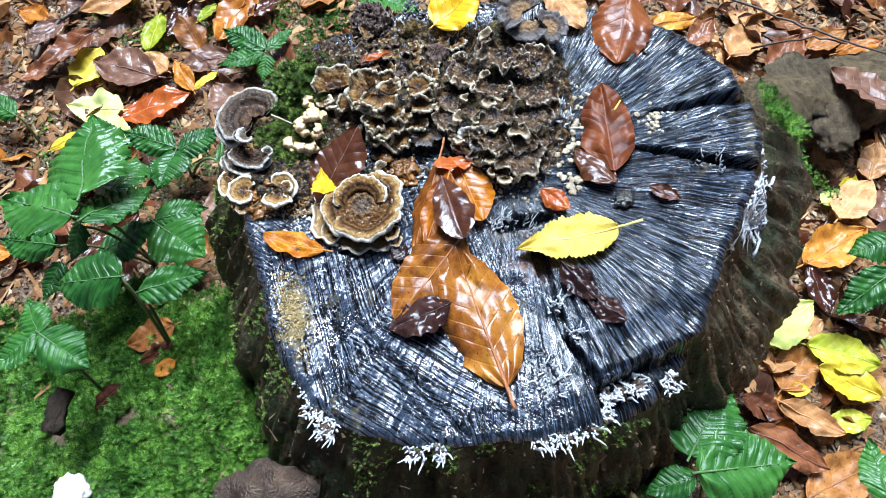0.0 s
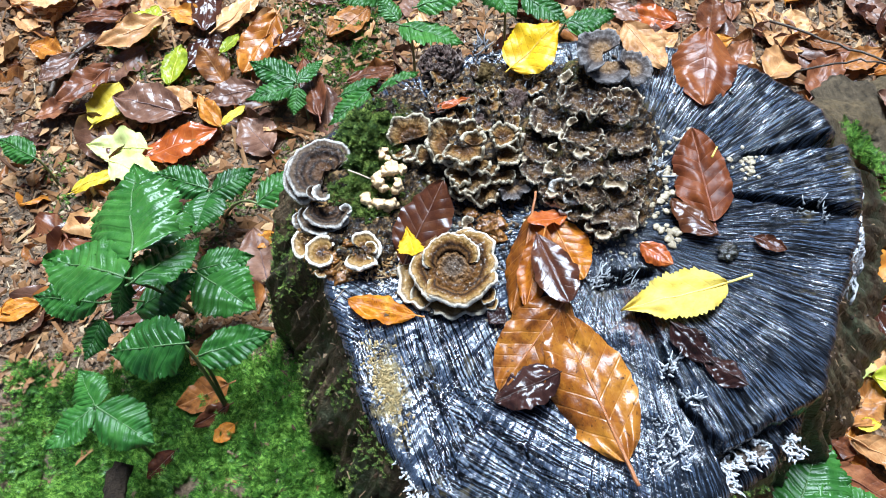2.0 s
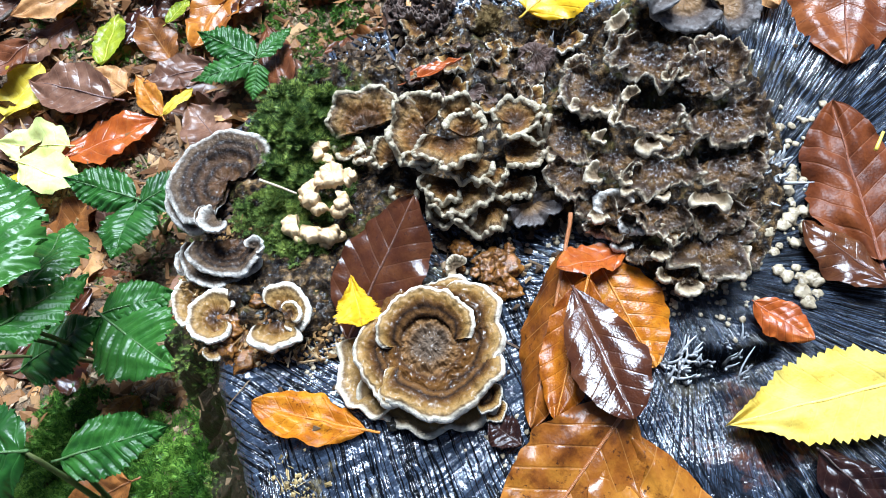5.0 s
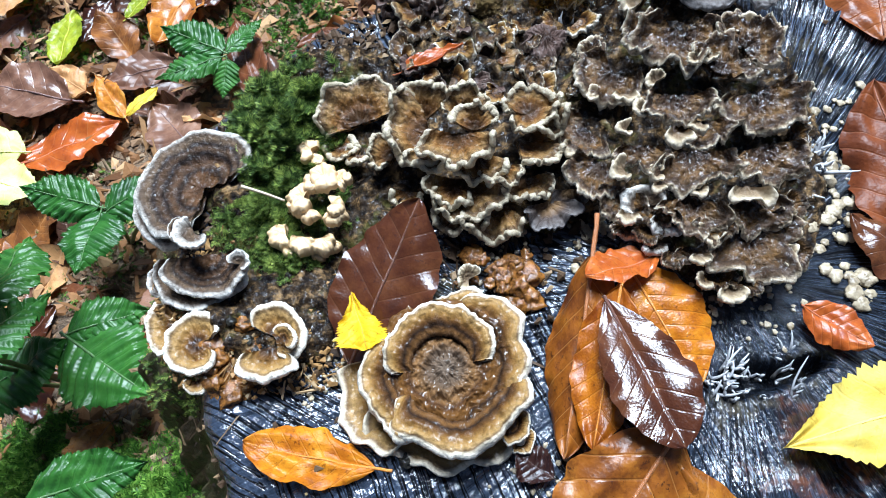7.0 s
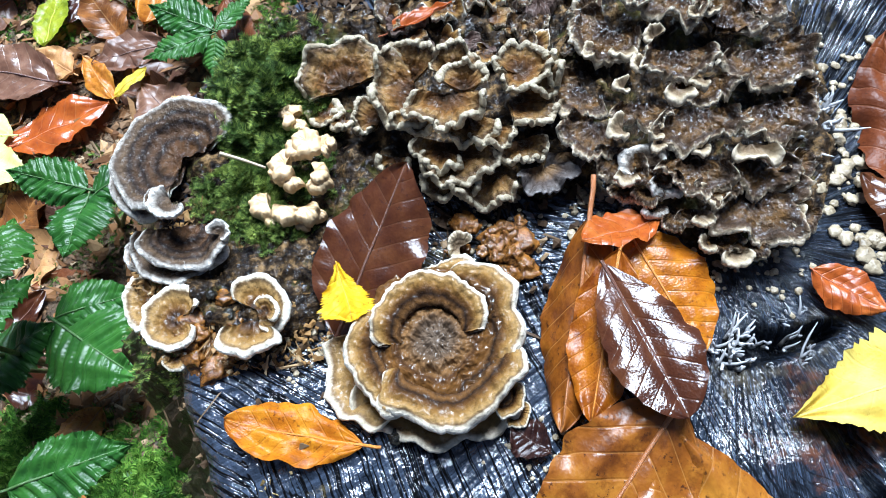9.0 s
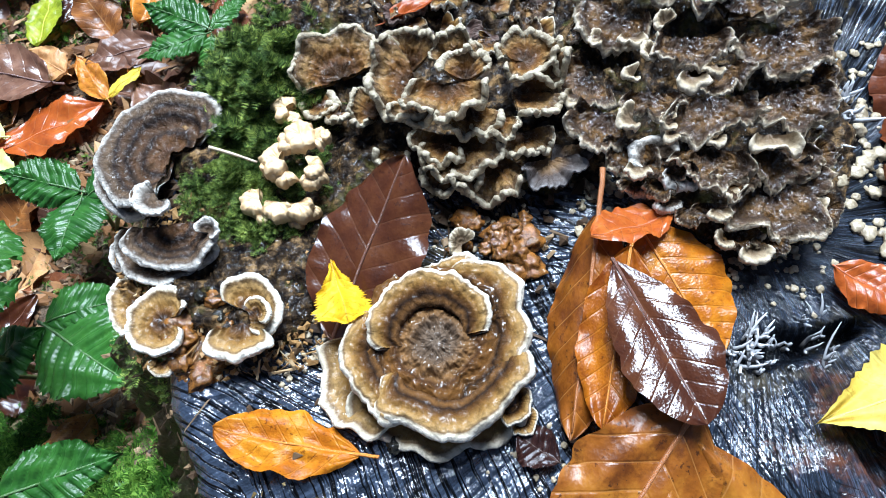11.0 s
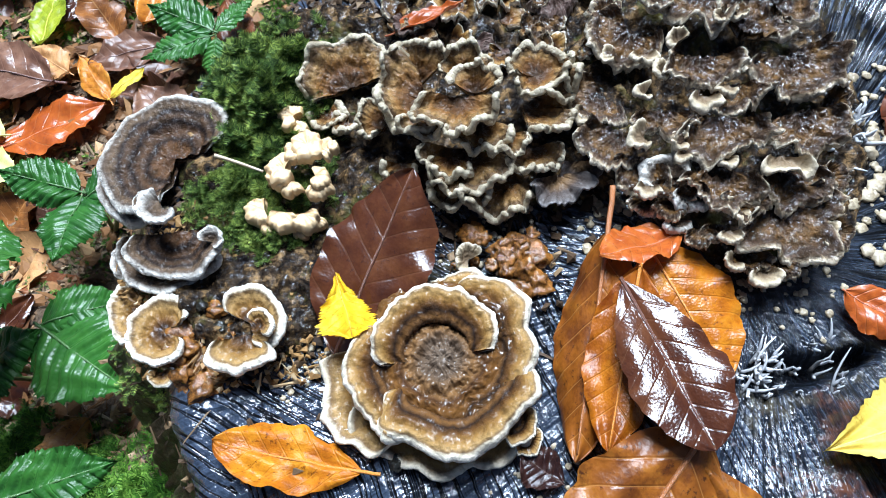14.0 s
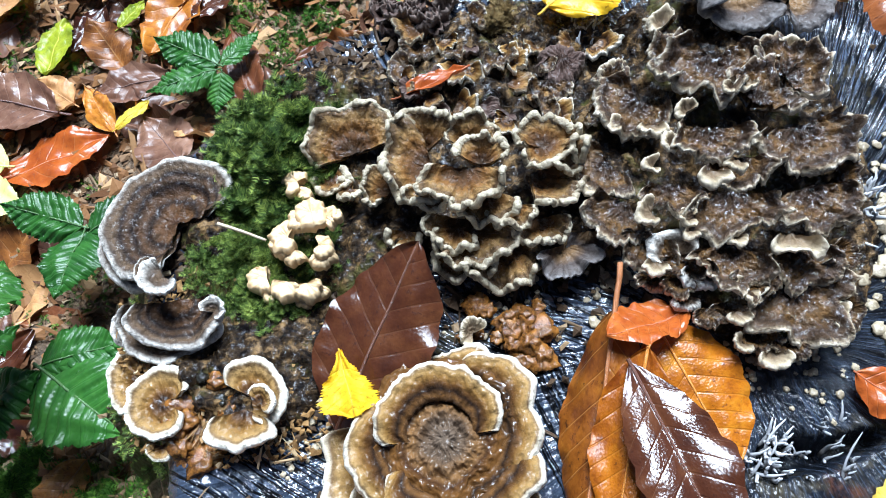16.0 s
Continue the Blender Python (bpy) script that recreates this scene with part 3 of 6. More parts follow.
def bark_point(a, s, out=0.0):
    """A point of the bark at angle a, from the rim (s = 0) down to the ground (s = 1)."""
    r = rim_radius(a)
    ez = TOP + top_z(CENTRE[0] + r * math.cos(a), CENTRE[1] + r * math.sin(a)) - 0.004
    west, east = smooth01(0.5 + 0.6 * math.cos(a - radians(196))), smooth01(1.6 * math.cos(a - radians(4)) - 0.6)
    flare = 0.003 * smooth01(s * 12) + west * 0.030 * smooth01(s / 0.28) + east * 0.060 * smooth01((s - 0.03) / 0.34) + 0.035 * s ** 1.5 * (1 + 0.9 * fbm(math.cos(a) * 1.6, math.sin(a) * 1.6, 6.0))
    rough = (0.008 * fbm(math.cos(a) * 7, math.sin(a) * 7, s * 3.0) + 0.004 * fbm(math.cos(a) * 26, math.sin(a) * 26, s * 9.0) + 0.0025 * fbm(math.cos(a) * 60, math.sin(a) * 60, s * 20.0)) * smooth01(s * 8)
    lip = 0.005 * smooth01(s * 30) * (0.4 + fbm(math.cos(a) * 5, math.sin(a) * 5, 8.0))
    g = r * (1 + (flare + rough + lip) / 0.16) + out
    return Vector((CENTRE[0] + g * math.cos(a), CENTRE[1] + g * math.sin(a), ez + (-0.17 - ez) * s - (0.0008 if s == 0 else 0)))


def build_stump():
    stump = thing("tree_stump", "old wet sawn tree stump with radial cracks, overgrown with fungi", "tree stump", pose(*CENTRE, 0))
    na, nr = 840, 124
    verts, faces = [], []
    rims = [rim_radius(2 * math.pi * i / na) for i in range(na)]
    for j in range(nr + 1):
        u = (j / nr) ** 0.85
        for i in range(na):
            a = 2 * math.pi * i / na
            r = rims[i] * u
            x, y = r * math.cos(a), r * math.sin(a)
            z = TOP + top_z(x + CENTRE[0], y + CENTRE[1])
            if u > 0.965:
                z -= 0.004 * ((u - 0.965) / 0.035) ** 2
            verts.append((x, y, z))
    for j in range(nr):
        for i in range(na):
            k = (i + 1) % na
            faces.append((j * na + i, j * na + k, (j + 1) * na + k, (j + 1) * na + i))
    m = Matrix.Translation((-CENTRE[0], -CENTRE[1], 0))
    cut = part("cut_face", mesh_of("cut_face", [(x + CENTRE[0], y + CENTRE[1], z) for x, y, z in verts], faces, CUT), stump, "blackened wet sawn face with fine radial lines", m)
    # bark wall with root flare
    verts, faces = [], []
    rows = 46
    for j in range(rows + 1):
        s = j / rows
        for i in range(na):
            a = 2 * math.pi * i / na
            verts.append(bark_point(a, s))
    for j in range(rows):
        for i in range(na):
            k = (i + 1) % na
            faces.append((j * na + i, (j + 1) * na + i, (j + 1) * na + k, j * na + k))
    part("bark", mesh_of("bark", verts, faces, BARK), stump, "dark damp bark", m)
    # white fungus threads creeping down the bark
    rg = random.Random(15)
    verts, faces, uv = [], [], []
    for i in range(120):
        a, s = radians(rg.gauss(-3, 4)), rg.uniform(0.0, 0.10)
        path = []
        for _ in range(rg.randint(4, 8)):
            path.append(bark_point(a, s, 0.0006))
            a += radians(rg.gauss(-0.3, 1.1))
            s += rg.uniform(0.004, 0.016)
        v, f, u = tube(path, [0.0009 * rg.uniform(0.2, 1.6) for _ in path], 6)
        o = len(verts)
        verts += v
        faces += [tuple(q + o for q in fc) for fc in f]
        uv += [(0.5 + 0.5 * rg.random(), b) for _, b in u]
    part("mycelium", mesh_of("mycelium", verts, faces, CANDLE, uv), stump, "white fungus threads on the bark", m)
    return stump


build_stump()


# ---- rotten mound that carries the fungi ----
def mound_mask(x, y):
    m = 0.0
    for cx, cy, rx, ry in ((-0.025, 0.392, 0.050, 0.047), (0.045, 0.402, 0.050, 0.056), (0.105, 0.385, 0.042, 0.072), (-0.045, 0.345, 0.028, 0.035)):
        m = max(m, smooth01((1.12 - math.hypot((x - cx) / rx, (y - cy) / ry)) / 0.35))
    a = math.atan2(y - CENTRE[1], x - CENTRE[0])
    return m * smooth01((rim_radius(a) - 0.001 - math.hypot(x - CENTRE[0], y - CENTRE[1])) / 0.01)


def build_mound():
    k = Mat("wet_rotten_humus")
    pos = k.coord()
    a, b = k.noise(pos, 210.0, 5.0, 0.7), k.noise(pos, 520.0, 4.0, 0.65)
    base = k.ramp(a, [(0.40, (0.005, 0.004, 0.004)), (0.53, (0.032, 0.020, 0.011)), (0.68, (0.22, 0.13, 0.055))])
    base = k.mix(k.ramp(k.noise(pos, 55.0, 4.0, 0.7), [(0.56, (0,)), (0.68, (0.7,))]), base, (0.09, 0.085, 0.022))
    height = k.math("ADD", a, k.math("MULTIPLY", b, 0.5))
    mat = k.done(base, 0.22, k.bump(height, 0.8, 0.002), spec=k.ramp(b, [(0.52, (0.04,)), (0.62, (0.9,))]))
    nx, ny = 250, 170
    verts, faces = [], []
    for j in range(ny + 1):
        for i in range(nx + 1):
            x, y = -0.085 + 0.24 * i / nx, 0.305 + 0.165 * j / ny
            m = mound_mask(x, y)
            lump = 0.0035 * fbm(x * 70, y * 70, 2.0) + 0.002 * fbm(x * 210, y * 210, 5.0)
            verts.append((x, y, TOP + top_z(x, y) - 0.004 + m * (0.0085 + lump)))
    for j in range(ny):
        for i in range(nx):
            q = j * (nx + 1) + i
            if max(mound_mask(*verts[p][:2]) for p in (q, q + 1, q + nx + 1, q + nx + 2)) > 0.02:
                faces.append((q, q + 1, q + nx + 2, q + nx + 1))
    tagged(new("rotten_wood", mesh_of("rotten_wood", verts, faces, mat)), "dark wet crumbling rotten wood under the fungi", "wood", kind="stuff")


build_mound()


# ---- leaves ----
def leaf_width(t, kind):
    if kind == "beech":
        return max(0.0, math.sin(math.pi * t ** 0.92)) ** 0.72
    if kind == "wide":
        return max(0.0, math.sin(math.pi * t ** 1.35)) ** 0.62
    if kind == "birch":
        return (math.sin(math.pi * min(1.0, t / 0.62) * 0.5) ** 0.6 if t < 0.31 else 1.0) * (1.0 if t < 0.31 else max(0.0, 1 - ((t - 0.31) / 0.69) ** 1.5))
    if kind == "ovate":
        return max(0.0, 1 - ((0.40 - t) / 0.40) ** 2) ** 0.5 if t < 0.40 else max(0.0, math.cos(math.pi * 0.5 * (t - 0.40) / 0.60)) ** 1.15
    if kind == "blunt":
        return min(1.0, t / 0.38) ** 0.75 * (1.0 if t < 0.38 else max(0.0, 1 - ((t - 0.38) / 0.62) ** 3.2) ** 0.6)
    if kind == "fan":
        return 0.10 + 0.90 * smooth01(t / 0.75) - 0.75 * smooth01((t - 0.8) / 0.2)
    return max(0.0, math.sin(math.pi * t ** 0.80)) ** 0.72 * (1 - 0.30 * t ** 3)


def leaf_meshes(name, color, kind, ratio=0.52, seed=0, fold=0.10, curl=0.10, twist=0.0, ripple=0.005, stalk=0.14, teeth=0.0, veins=8, res=(34, 7), bend=0.0, wrinkle=0.055, bow=0.0):
    """Blade and midrib of a leaf one unit long, its stalk end at the origin and its tip along +x."""
    nu, nv = res
    verts, uv, faces = [], [], []

    def spot(u, v):
        w = 0.5 * ratio * leaf_width(u, kind)
        w *= 1 + 0.10 * fbm(u * 5 + seed, (1.0 if v > 0 else -1.0) * 2.0, seed * 0.9, 3) * abs(v)
        if not teeth:
            w *= 1 + 0.016 * math.sin(2 * math.pi * veins * (u - 0.2 * abs(v)) + 1.2 * (v > 0)) * abs(v) ** 3
        if teeth:
            w *= 1 + teeth * (1.15 * ((u * 3.2 * veins) % 1.0) - 0.5 + 0.5 * ((u * veins + 0.3) % 1.0)) * smooth01(abs(v) * 3 - 1.9)
        y = w * v
        x = u
        y += bend * math.sin(math.pi * u) * 0.5
        climb = u - 0.21 * abs(v) * leaf_width(u, kind)
        z = fold * abs(y) + ripple * (min(1.0, 1.7 * abs(math.sin(math.pi * veins * climb))) - 0.7) * (0.35 + 0.65 * abs(v)) * min(1, 6 * u * (1 - u))
        z += curl * (4 * (u - 0.5) ** 2 - 1) * 0.25 + wrinkle * fbm(u * 2.3 + seed * 3.1, v * 1.3, seed * 1.7, 2)
        z += 0.9 * curl * (v * v) * leaf_width(u, kind) * ratio * 0.5 * fbm(seed * 2.2, u * 1.5, 0.3, 2)
        z += ratio * 0.16 * v ** 4 * fbm(u * 4.5 + seed * 1.3, 2.0 if v > 0 else -2.0, seed * 0.6, 2) * min(1.0, 5 * u * (1 - u))
        z -= bow * w * v * v
        tw = twist * (u - 0.3)
        return Vector((x, y * math.cos(tw), z + y * math.sin(tw)))
    for i in range(nu + 1):
        u = i / nu
        for j in range(-nv, nv + 1):
            v = j / nv
            verts.append(spot(u, v))
            uv.append((u, 0.5 + 0.5 * v * max(0.15, leaf_width(u, kind))))
    row = 2 * nv + 1
    for i in range(nu):
        for j in range(row - 1):
            faces.append((i * row + j, (i + 1) * row + j, (i + 1) * row + j + 1, i * row + j + 1))
    blade = mesh_of(name + "_blade", verts, faces, LEAF[color], uv)
    path = [Vector((-stalk * s, 0.02 * stalk * math.sin(9 * s + seed), spot(0, 0).z + 0.12 * stalk * (s ** 2))) for s in (1.0, 0.66, 0.33)]
    path += [spot(u, 0) + Vector((0, 0, 0.001)) for u in np.linspace(0.0, 0.97, 12)]
    radii = [0.013] * 3 + [0.012 - 0.00075 * i for i in range(12)]
    tv, tf, tuv = tube(path, radii, 6)
    rib = mesh_of(name + "_midrib", tv, tf, STALK[color], tuv)
    return blade, rib


def put_leaf(me, m, label, group="", name="fallen_leaf", category="leaf"):
    leaf = thing(name, label, category, m, group)
    part("blade", me[0], leaf)
    part("midrib", me[1], leaf)
    return leaf


def lay(row, roll=0.0, lift=0.0):
    """The pose of a leaf from its row of x, y, z, length, heading and slope."""
    x, y, z, size, rz, ry = row
    return pose(x, y, z + lift, 0, 0, rz) @ pose(0, 0, 0, 0, ry, 0) @ pose(0, 0, 0, roll, 0, 0) @ Matrix.Diagonal((size, size, size, 1))


# leaves lying on the stump: placed row, roll, colour, outline, width over length, seed, words
def stump_leaf(row, roll, color, kind, ratio, seed, label, **more):
    me = leaf_meshes("leaf_%s" % color, color, kind, ratio, seed, res=(56, 10), **more)
    return put_leaf(me, lay(row, roll), label, "leaves on the stump")


stump_leaf((0.0856, 0.1874, 0.1640, 0.0896, 106.2, -5.8), -6, "copper", "beech", 0.50, 1, "large wet copper beech leaf on the stump", fold=0.22, curl=0.06, ripple=0.007, bow=0.30)
stump_leaf((0.0676, 0.2768, 0.1760, 0.0644, -132.8, 9.8), -6, "copper", "beech", 0.60, 2, "brown beech leaf half tucked under another leaf", stalk=0.02, fold=0.2, curl=0.05, ripple=0.007, bow=0.2)
stump_leaf((0.0561, 0.3317, 0.1760, 0.0614, -108.5, 8.4), 16, "copper", "beech", 0.38, 3, "long coppery beech leaf with pale veins", stalk=0.2, fold=-0.25, curl=0.05, wrinkle=0.03, bow=0.3)
stump_leaf((0.0614, 0.3192, 0.1790, 0.0481, -110.8, 8.4), 6, "orange", "beech", 0.42, 4, "orange beech leaf under a dark leaf", stalk=0.02, fold=-0.15, wrinkle=0.03)
stump_leaf((0.0561, 0.3161, 0.1785, 0.0469, -76.5, -5.5), 2, "brown", "wide", 0.52, 5, "glossy dark brown beech leaf reflecting the sky", stalk=0.02, fold=0.45, curl=-0.03, wrinkle=0.012, ripple=0.002, bow=0.32)
stump_leaf((0.0668, 0.3273, 0.1720, 0.0402, -71.3, 5.7), 2, "orange", "beech", 0.75, 6, "shiny orange beech leaf beneath a darker leaf", stalk=0.02, fold=0.12, wrinkle=0.03, ripple=0.008, bow=0.2)
stump_leaf((0.0765, 0.3307, 0.1700, 0.0279, -163.9, -21.0), 24, "red", "beech", 0.55, 7, "orange-red leaf tucked below the dark brackets", stalk=0.02, fold=0.5, bow=0.3)
stump_leaf((-0.0229, 0.3112, 0.1630, 0.0566, 57.5, -19.6), -6, "brown", "beech", 0.60, 8, "dark brown beech leaf leaning on the fungi", fold=0.12, ripple=0.012, bow=0.2, stalk=0.02, curl=0.02, wrinkle=0.02)
stump_leaf((-0.0173, 0.2792, 0.1640, 0.0405, 162.2, -2.8), 12, "orange", "blunt", 0.44, 9, "curled bright orange leaf on black wood", fold=0.25, curl=0.2, ripple=0.002, stalk=0.12, wrinkle=0.07, bow=0.3)
stump_leaf((0.1590, 0.2790, 0.1680, 0.0623, -170.8, 0.9), 4, "pale", "ovate", 0.46, 10, "bright yellow toothed birch leaf", fold=0.12, teeth=0.15, stalk=0.24, ripple=0.003, wrinkle=0.05, veins=7)
stump_leaf((-0.0185, 0.3295, 0.1770, 0.0184, -79.6, -0.0), -14, "amber", "fan", 0.80, 11, "torn piece of a yellow toothed leaf", fold=-0.3, teeth=0.25, stalk=0.01, wrinkle=0.1)
stump_leaf((0.1166, 0.3091, 0.1660, 0.0220, -43.9, -2.6), 10, "red", "beech", 0.62, 12, "small glossy orange-red leaf", fold=0.3, curl=0.2, stalk=0.03, bow=0.4)
stump_leaf((0.1636, 0.3197, 0.1640, 0.0631, 90.9, -5.5), -4, "russet", "beech", 0.56, 13, "shiny russet beech leaf with straight veins", fold=0.25, ripple=0.016, stalk=0.05, bow=0.3)
stump_leaf((0.1630, 0.3103, 0.1650, 0.0347, 129.5, -1.7), 8, "brown", "beech", 0.62, 14, "small dark brown leaf", fold=0.2, stalk=0.03, bow=0.4)
stump_leaf((0.1926, 0.4613, 0.1680, 0.0601, -104.5, 3.8), 0, "russet", "beech", 0.70, 15, "broad russet leaf on the back of the stump", fold=0.15, stalk=0.04, bow=0.3)
stump_leaf((0.1397, 0.4753, 0.1660, 0.0452, -65.2, 2.5), 0, "tan", "beech", 0.6, 16, "pale tan leaf on the stump", fold=0.15, ripple=0.014, stalk=0.03)
stump_leaf((0.0568, 0.4409, 0.1720, 0.0439, 34.3, -18.6), 0, "amber", "ovate", 0.82, 17, "bright yellow leaf speckled with brown", fold=0.12, stalk=0.1, teeth=0.05)
stump_leaf((0.0575, 0.2354, 0.1750, 0.0389, -164.3, 11.9), 6, "black", "beech", 0.62, 21, "dark brown curled end of a wet leaf", fold=0.35, curl=0.2, stalk=0.02, bow=0.4)


# a leaf shape added in place of a dark wet stain with glints
stump_leaf((0.0334, 0.2695, 0.163, 0.0129, 137.2, -8.9), 4, "black", "wide", 0.9, 23, "dark leaf shape standing in for a wet purple stain on the wood", fold=0.25, curl=0.3, ripple=0.02, stalk=0.02)


stump_leaf((0.1233, 0.2592, 0.1680, 0.0312, -54.9, 1.8), 0, "black", "beech", 0.56, 24, "shrivelled dark brown leaf on the slab", fold=-0.45, curl=-0.10, ripple=0.02, stalk=0.02, wrinkle=0.10)
stump_leaf((0.1554, 0.2202, 0.1680, 0.0269, 137.6, 2.1), 0, "black", "beech", 0.56, 25, "narrow rolled dark brown leaf on the slab", fold=-0.45, curl=-0.10, ripple=0.02, stalk=0.02, wrinkle=0.10)
stump_leaf((0.0046, 0.413, 0.172, 0.024, 12.4, -9.6), -20, "red", "beech", 0.34, 19, "small orange-red leaf among the brackets", fold=0.5)
stump_leaf((0.183, 0.3068, 0.164, 0.0198, -29.1, 2.9), 0, "brown", "beech", 0.5, 20, "small bleached leaf scrap", fold=0.2)


# ---- fungi ----
def cap_mesh(name, material, radius, a0, a1, seed, cup=0.2, droop=0.12, ruffle=0.08, waves=5.0, thick=0.0016, lobes=0.07, ridges=0.014, dip=0.05, nr=24, na=None, inner=0.0, roll=0.5, margin=0.0, band=0.0, zones=(0.0, 1.0), bumps=0.06, lumpy=0.0):
    """A bracket: a fan from angle a0 to a1 (degrees) with a lobed, wavy and rounded margin. Heights are parts of the radius."""
    full = a1 - a0 >= 359
    na = na or max(40, int(abs(a1 - a0) * 0.5))
    cols = na if full else na + 1
    verts, uv, faces = [], [], []

    def top(u, s):
        a = radians(a0 + (a1 - a0) * s)
        over = 0.0 if full else max(0.0, abs(2 * s - 1) - 0.70) / 0.30
        end = 1 - (0.16 if band else 0.30) * over * over
        c, d = math.cos(a) * waves * 0.35, math.sin(a) * waves * 0.35
        lob = lobes * (1.5 * fbm(c * 0.9 + seed, d * 0.9, seed * 0.37, 2) + 0.45 * fbm(c * 3.2, d * 3.2 + seed, 2.0, 2))
        r = radius * u * end * (1 + lob * u)
        z = cup * u ** 1.5 - droop * max(0.0, (u - 0.70) / 0.30) ** 2 - dip * math.exp(-(((u - 0.48) / 0.13) ** 2))
        if band:
            v = (u - inner) / (1 - inner)
            z = band * math.sin(math.pi * (0.02 + 0.80 * v)) * (1 - 0.5 * over ** 3) - 0.05 * (1 - v) ** 2 - 0.16 * over ** 2
        z += ruffle * u ** 3 * 1.9 * fbm(c * 1.3, d * 1.3 - seed, 4.0, 2) + ruffle * 0.5 * u ** 8 * fbm(c * 5, d * 5 + seed, 1.0, 2)
        if lumpy:
            px, py = r * math.cos(a) / radius, r * math.sin(a) / radius
            z = cup * u ** 1.5 - dip * math.exp(-(((u + 0.22 * fbm(px * 2.2, py * 2.2, seed) - 0.62) / 0.13) ** 2))
            z += lumpy * fbm(px * 3.2, py * 3.2, seed + 2.0, 2) + 0.5 * lumpy * abs(fbm(px * 6, py * 6, seed, 1))
            return Vector((r * math.cos(a), r * math.sin(a), radius * z))
        warp = u + 0.05 * min(1.0, 2.5 * u) * fbm(c * 1.2 + seed, d * 1.2, u * 2.0, 2)
        z += ridges * math.sin(warp * 24) * (1 - 0.6 * u) * 1.4 + bumps * fbm(c * 5 * u + seed, d * 5 * u, u * 5, 3) * (1 - 0.6 * u)
        z += 0.05 * over * over * u
        edge = max(0.0, (u - 1 + 2.2 * thick / radius) / (2.2 * thick / radius))
        z += roll * thick / radius * math.sin(min(1.0, edge) * math.pi * 0.75) * (1 + 0.5 * fbm(c * 14, d * 14, seed, 2))
        r += 0.25 * roll * thick * edge * fbm(c * 16, d * 16, 3.0, 2)
        return Vector((r * math.cos(a), r * math.sin(a), radius * z))
    lo = max(0.04, inner)
    us = [lo + (0.97 - lo) * (1 - (1 - j / (nr - 1)) ** 1.5) for j in range(nr)]
    rings = [(u, 0.0, u) for u in us] + [(0.992, 0.18, 0.985), (1.004, 0.5, 1.0), (0.992, 0.82, 1.0), (0.96, 1.0, 1.0), (0.8, 1.15, 0.97), (max(0.5, inner), 1.5, 0.9), (max(0.06, inner), 2.2, 0.5)]
    for u, drop, tu in rings:
        for i in range(cols):
            s = i / na
            p = top(u, s)
            p.z -= drop * thick
            verts.append(p)
            q = (tu - inner) / (1 - inner) if band else tu
            if lumpy:
                q = tu + 0.35 * fbm(p.x / radius * 2.2, p.y / radius * 2.2, seed) * min(1.0, 2 * (1 - tu))
                s = 0.5
            if band:
                q = max(q, 0.86 * smooth01((abs(2 * s - 1) - 0.93) / 0.06) * smooth01((q - 0.45) / 0.3))
            uv.append((zones[0] + (zones[1] - zones[0]) * min(1.0, max(0.0, q)), s))
    for j in range(len(rings) - 1):
        for i in range(na):
            k = (i + 1) % cols
            faces.append((j * cols + i, (j + 1) * cols + i, (j + 1) * cols + k, j * cols + k))
    last = (len(rings) - 1) * cols
    if inner:
        faces += [(i, (i + 1) % cols, last + (i + 1) % cols, last + i) for i in range(na)]
    else:
        faces.append(tuple(range(cols)))
        faces.append(tuple(last + i for i in range(cols - 1, -1, -1)))
    if not full:
        faces.append(tuple(j * cols for j in range(len(rings))))
        faces.append(tuple(j * cols + cols - 1 for j in range(len(rings) - 1, -1, -1)))
    me = mesh_of(name, verts, faces, material, uv)
    if not margin:
        return me, None
    path = [top(0.985 + 0.03 * fbm(i * 0.043, seed * 0.37 + 0.5, 5.4, 3), i / (na * 2)) + Vector((0, 0, -0.3 * thick + 0.5 * thick * fbm(i * 0.037, seed * 0.37 + 0.5, 9.4, 3))) for i in range(na * 2 + 1)]
    path = [sum((path[min(len(path) - 1, max(0, i + q))] for q in range(-3, 4)), Vector()) / 7 for i in range(len(path))]
    tv, tf, tuv = tube(path, [margin * max(0.45, 1.0 + 0.55 * fbm(i * 0.021 + seed * 0.71, seed * 0.37 + 0.5, 2.4, 2)) * min(1.0, 0.3 + i * 0.12, 0.3 + (len(path) - 1 - i) * 0.12) for i in range(len(path))], 10)
    # warts on the margin
    tv = [v + 0.55 * margin * noise.noise_vector(v * 620.0 + Vector((seed * 0.7, 0.3, 0.6))) + 0.25 * margin * noise.noise_vector(v * 1700.0) for v in tv]
    return me, mesh_of("margin", tv, tf, CRUST, tuv)


def fungus(name, label, base, caps, material, group="bracket fungi", uneven=0.0, **more):
    """A cluster of caps. Each row: x, y, z, radius, from angle, to angle, tip forward (degrees), seed."""
    ob = thing(name, label, "fungus", Matrix.Translation(base), group)
    for x, y, z, radius, a0, a1, tip, seed, *rest in caps:
        tip += uneven * fbm(seed * 1.7, 2.0) * 20
        z += uneven * 0.004 * fbm(seed * 2.3, 5.0)
        own = {**more, **(rest[1] if len(rest) > 1 else {})}
        paint = own.pop("paint", material)
        me = cap_mesh("cap", paint, radius, a0, a1, seed, inner=rest[0] if rest else 0.0, **own)
        mid = radians((a0 + a1) / 2)
        turn = Matrix.Rotation(radians(tip), 4, Vector((-math.sin(mid), math.cos(mid), 0)))
        me, rim = me
        cap = part("cap", me, ob, m=Matrix.Translation(Vector((x, y, z)) - Vector(base)) @ turn)
        if rim is not None:
            part("margin", rim, cap, "thick knobbly pale margin")
    return ob


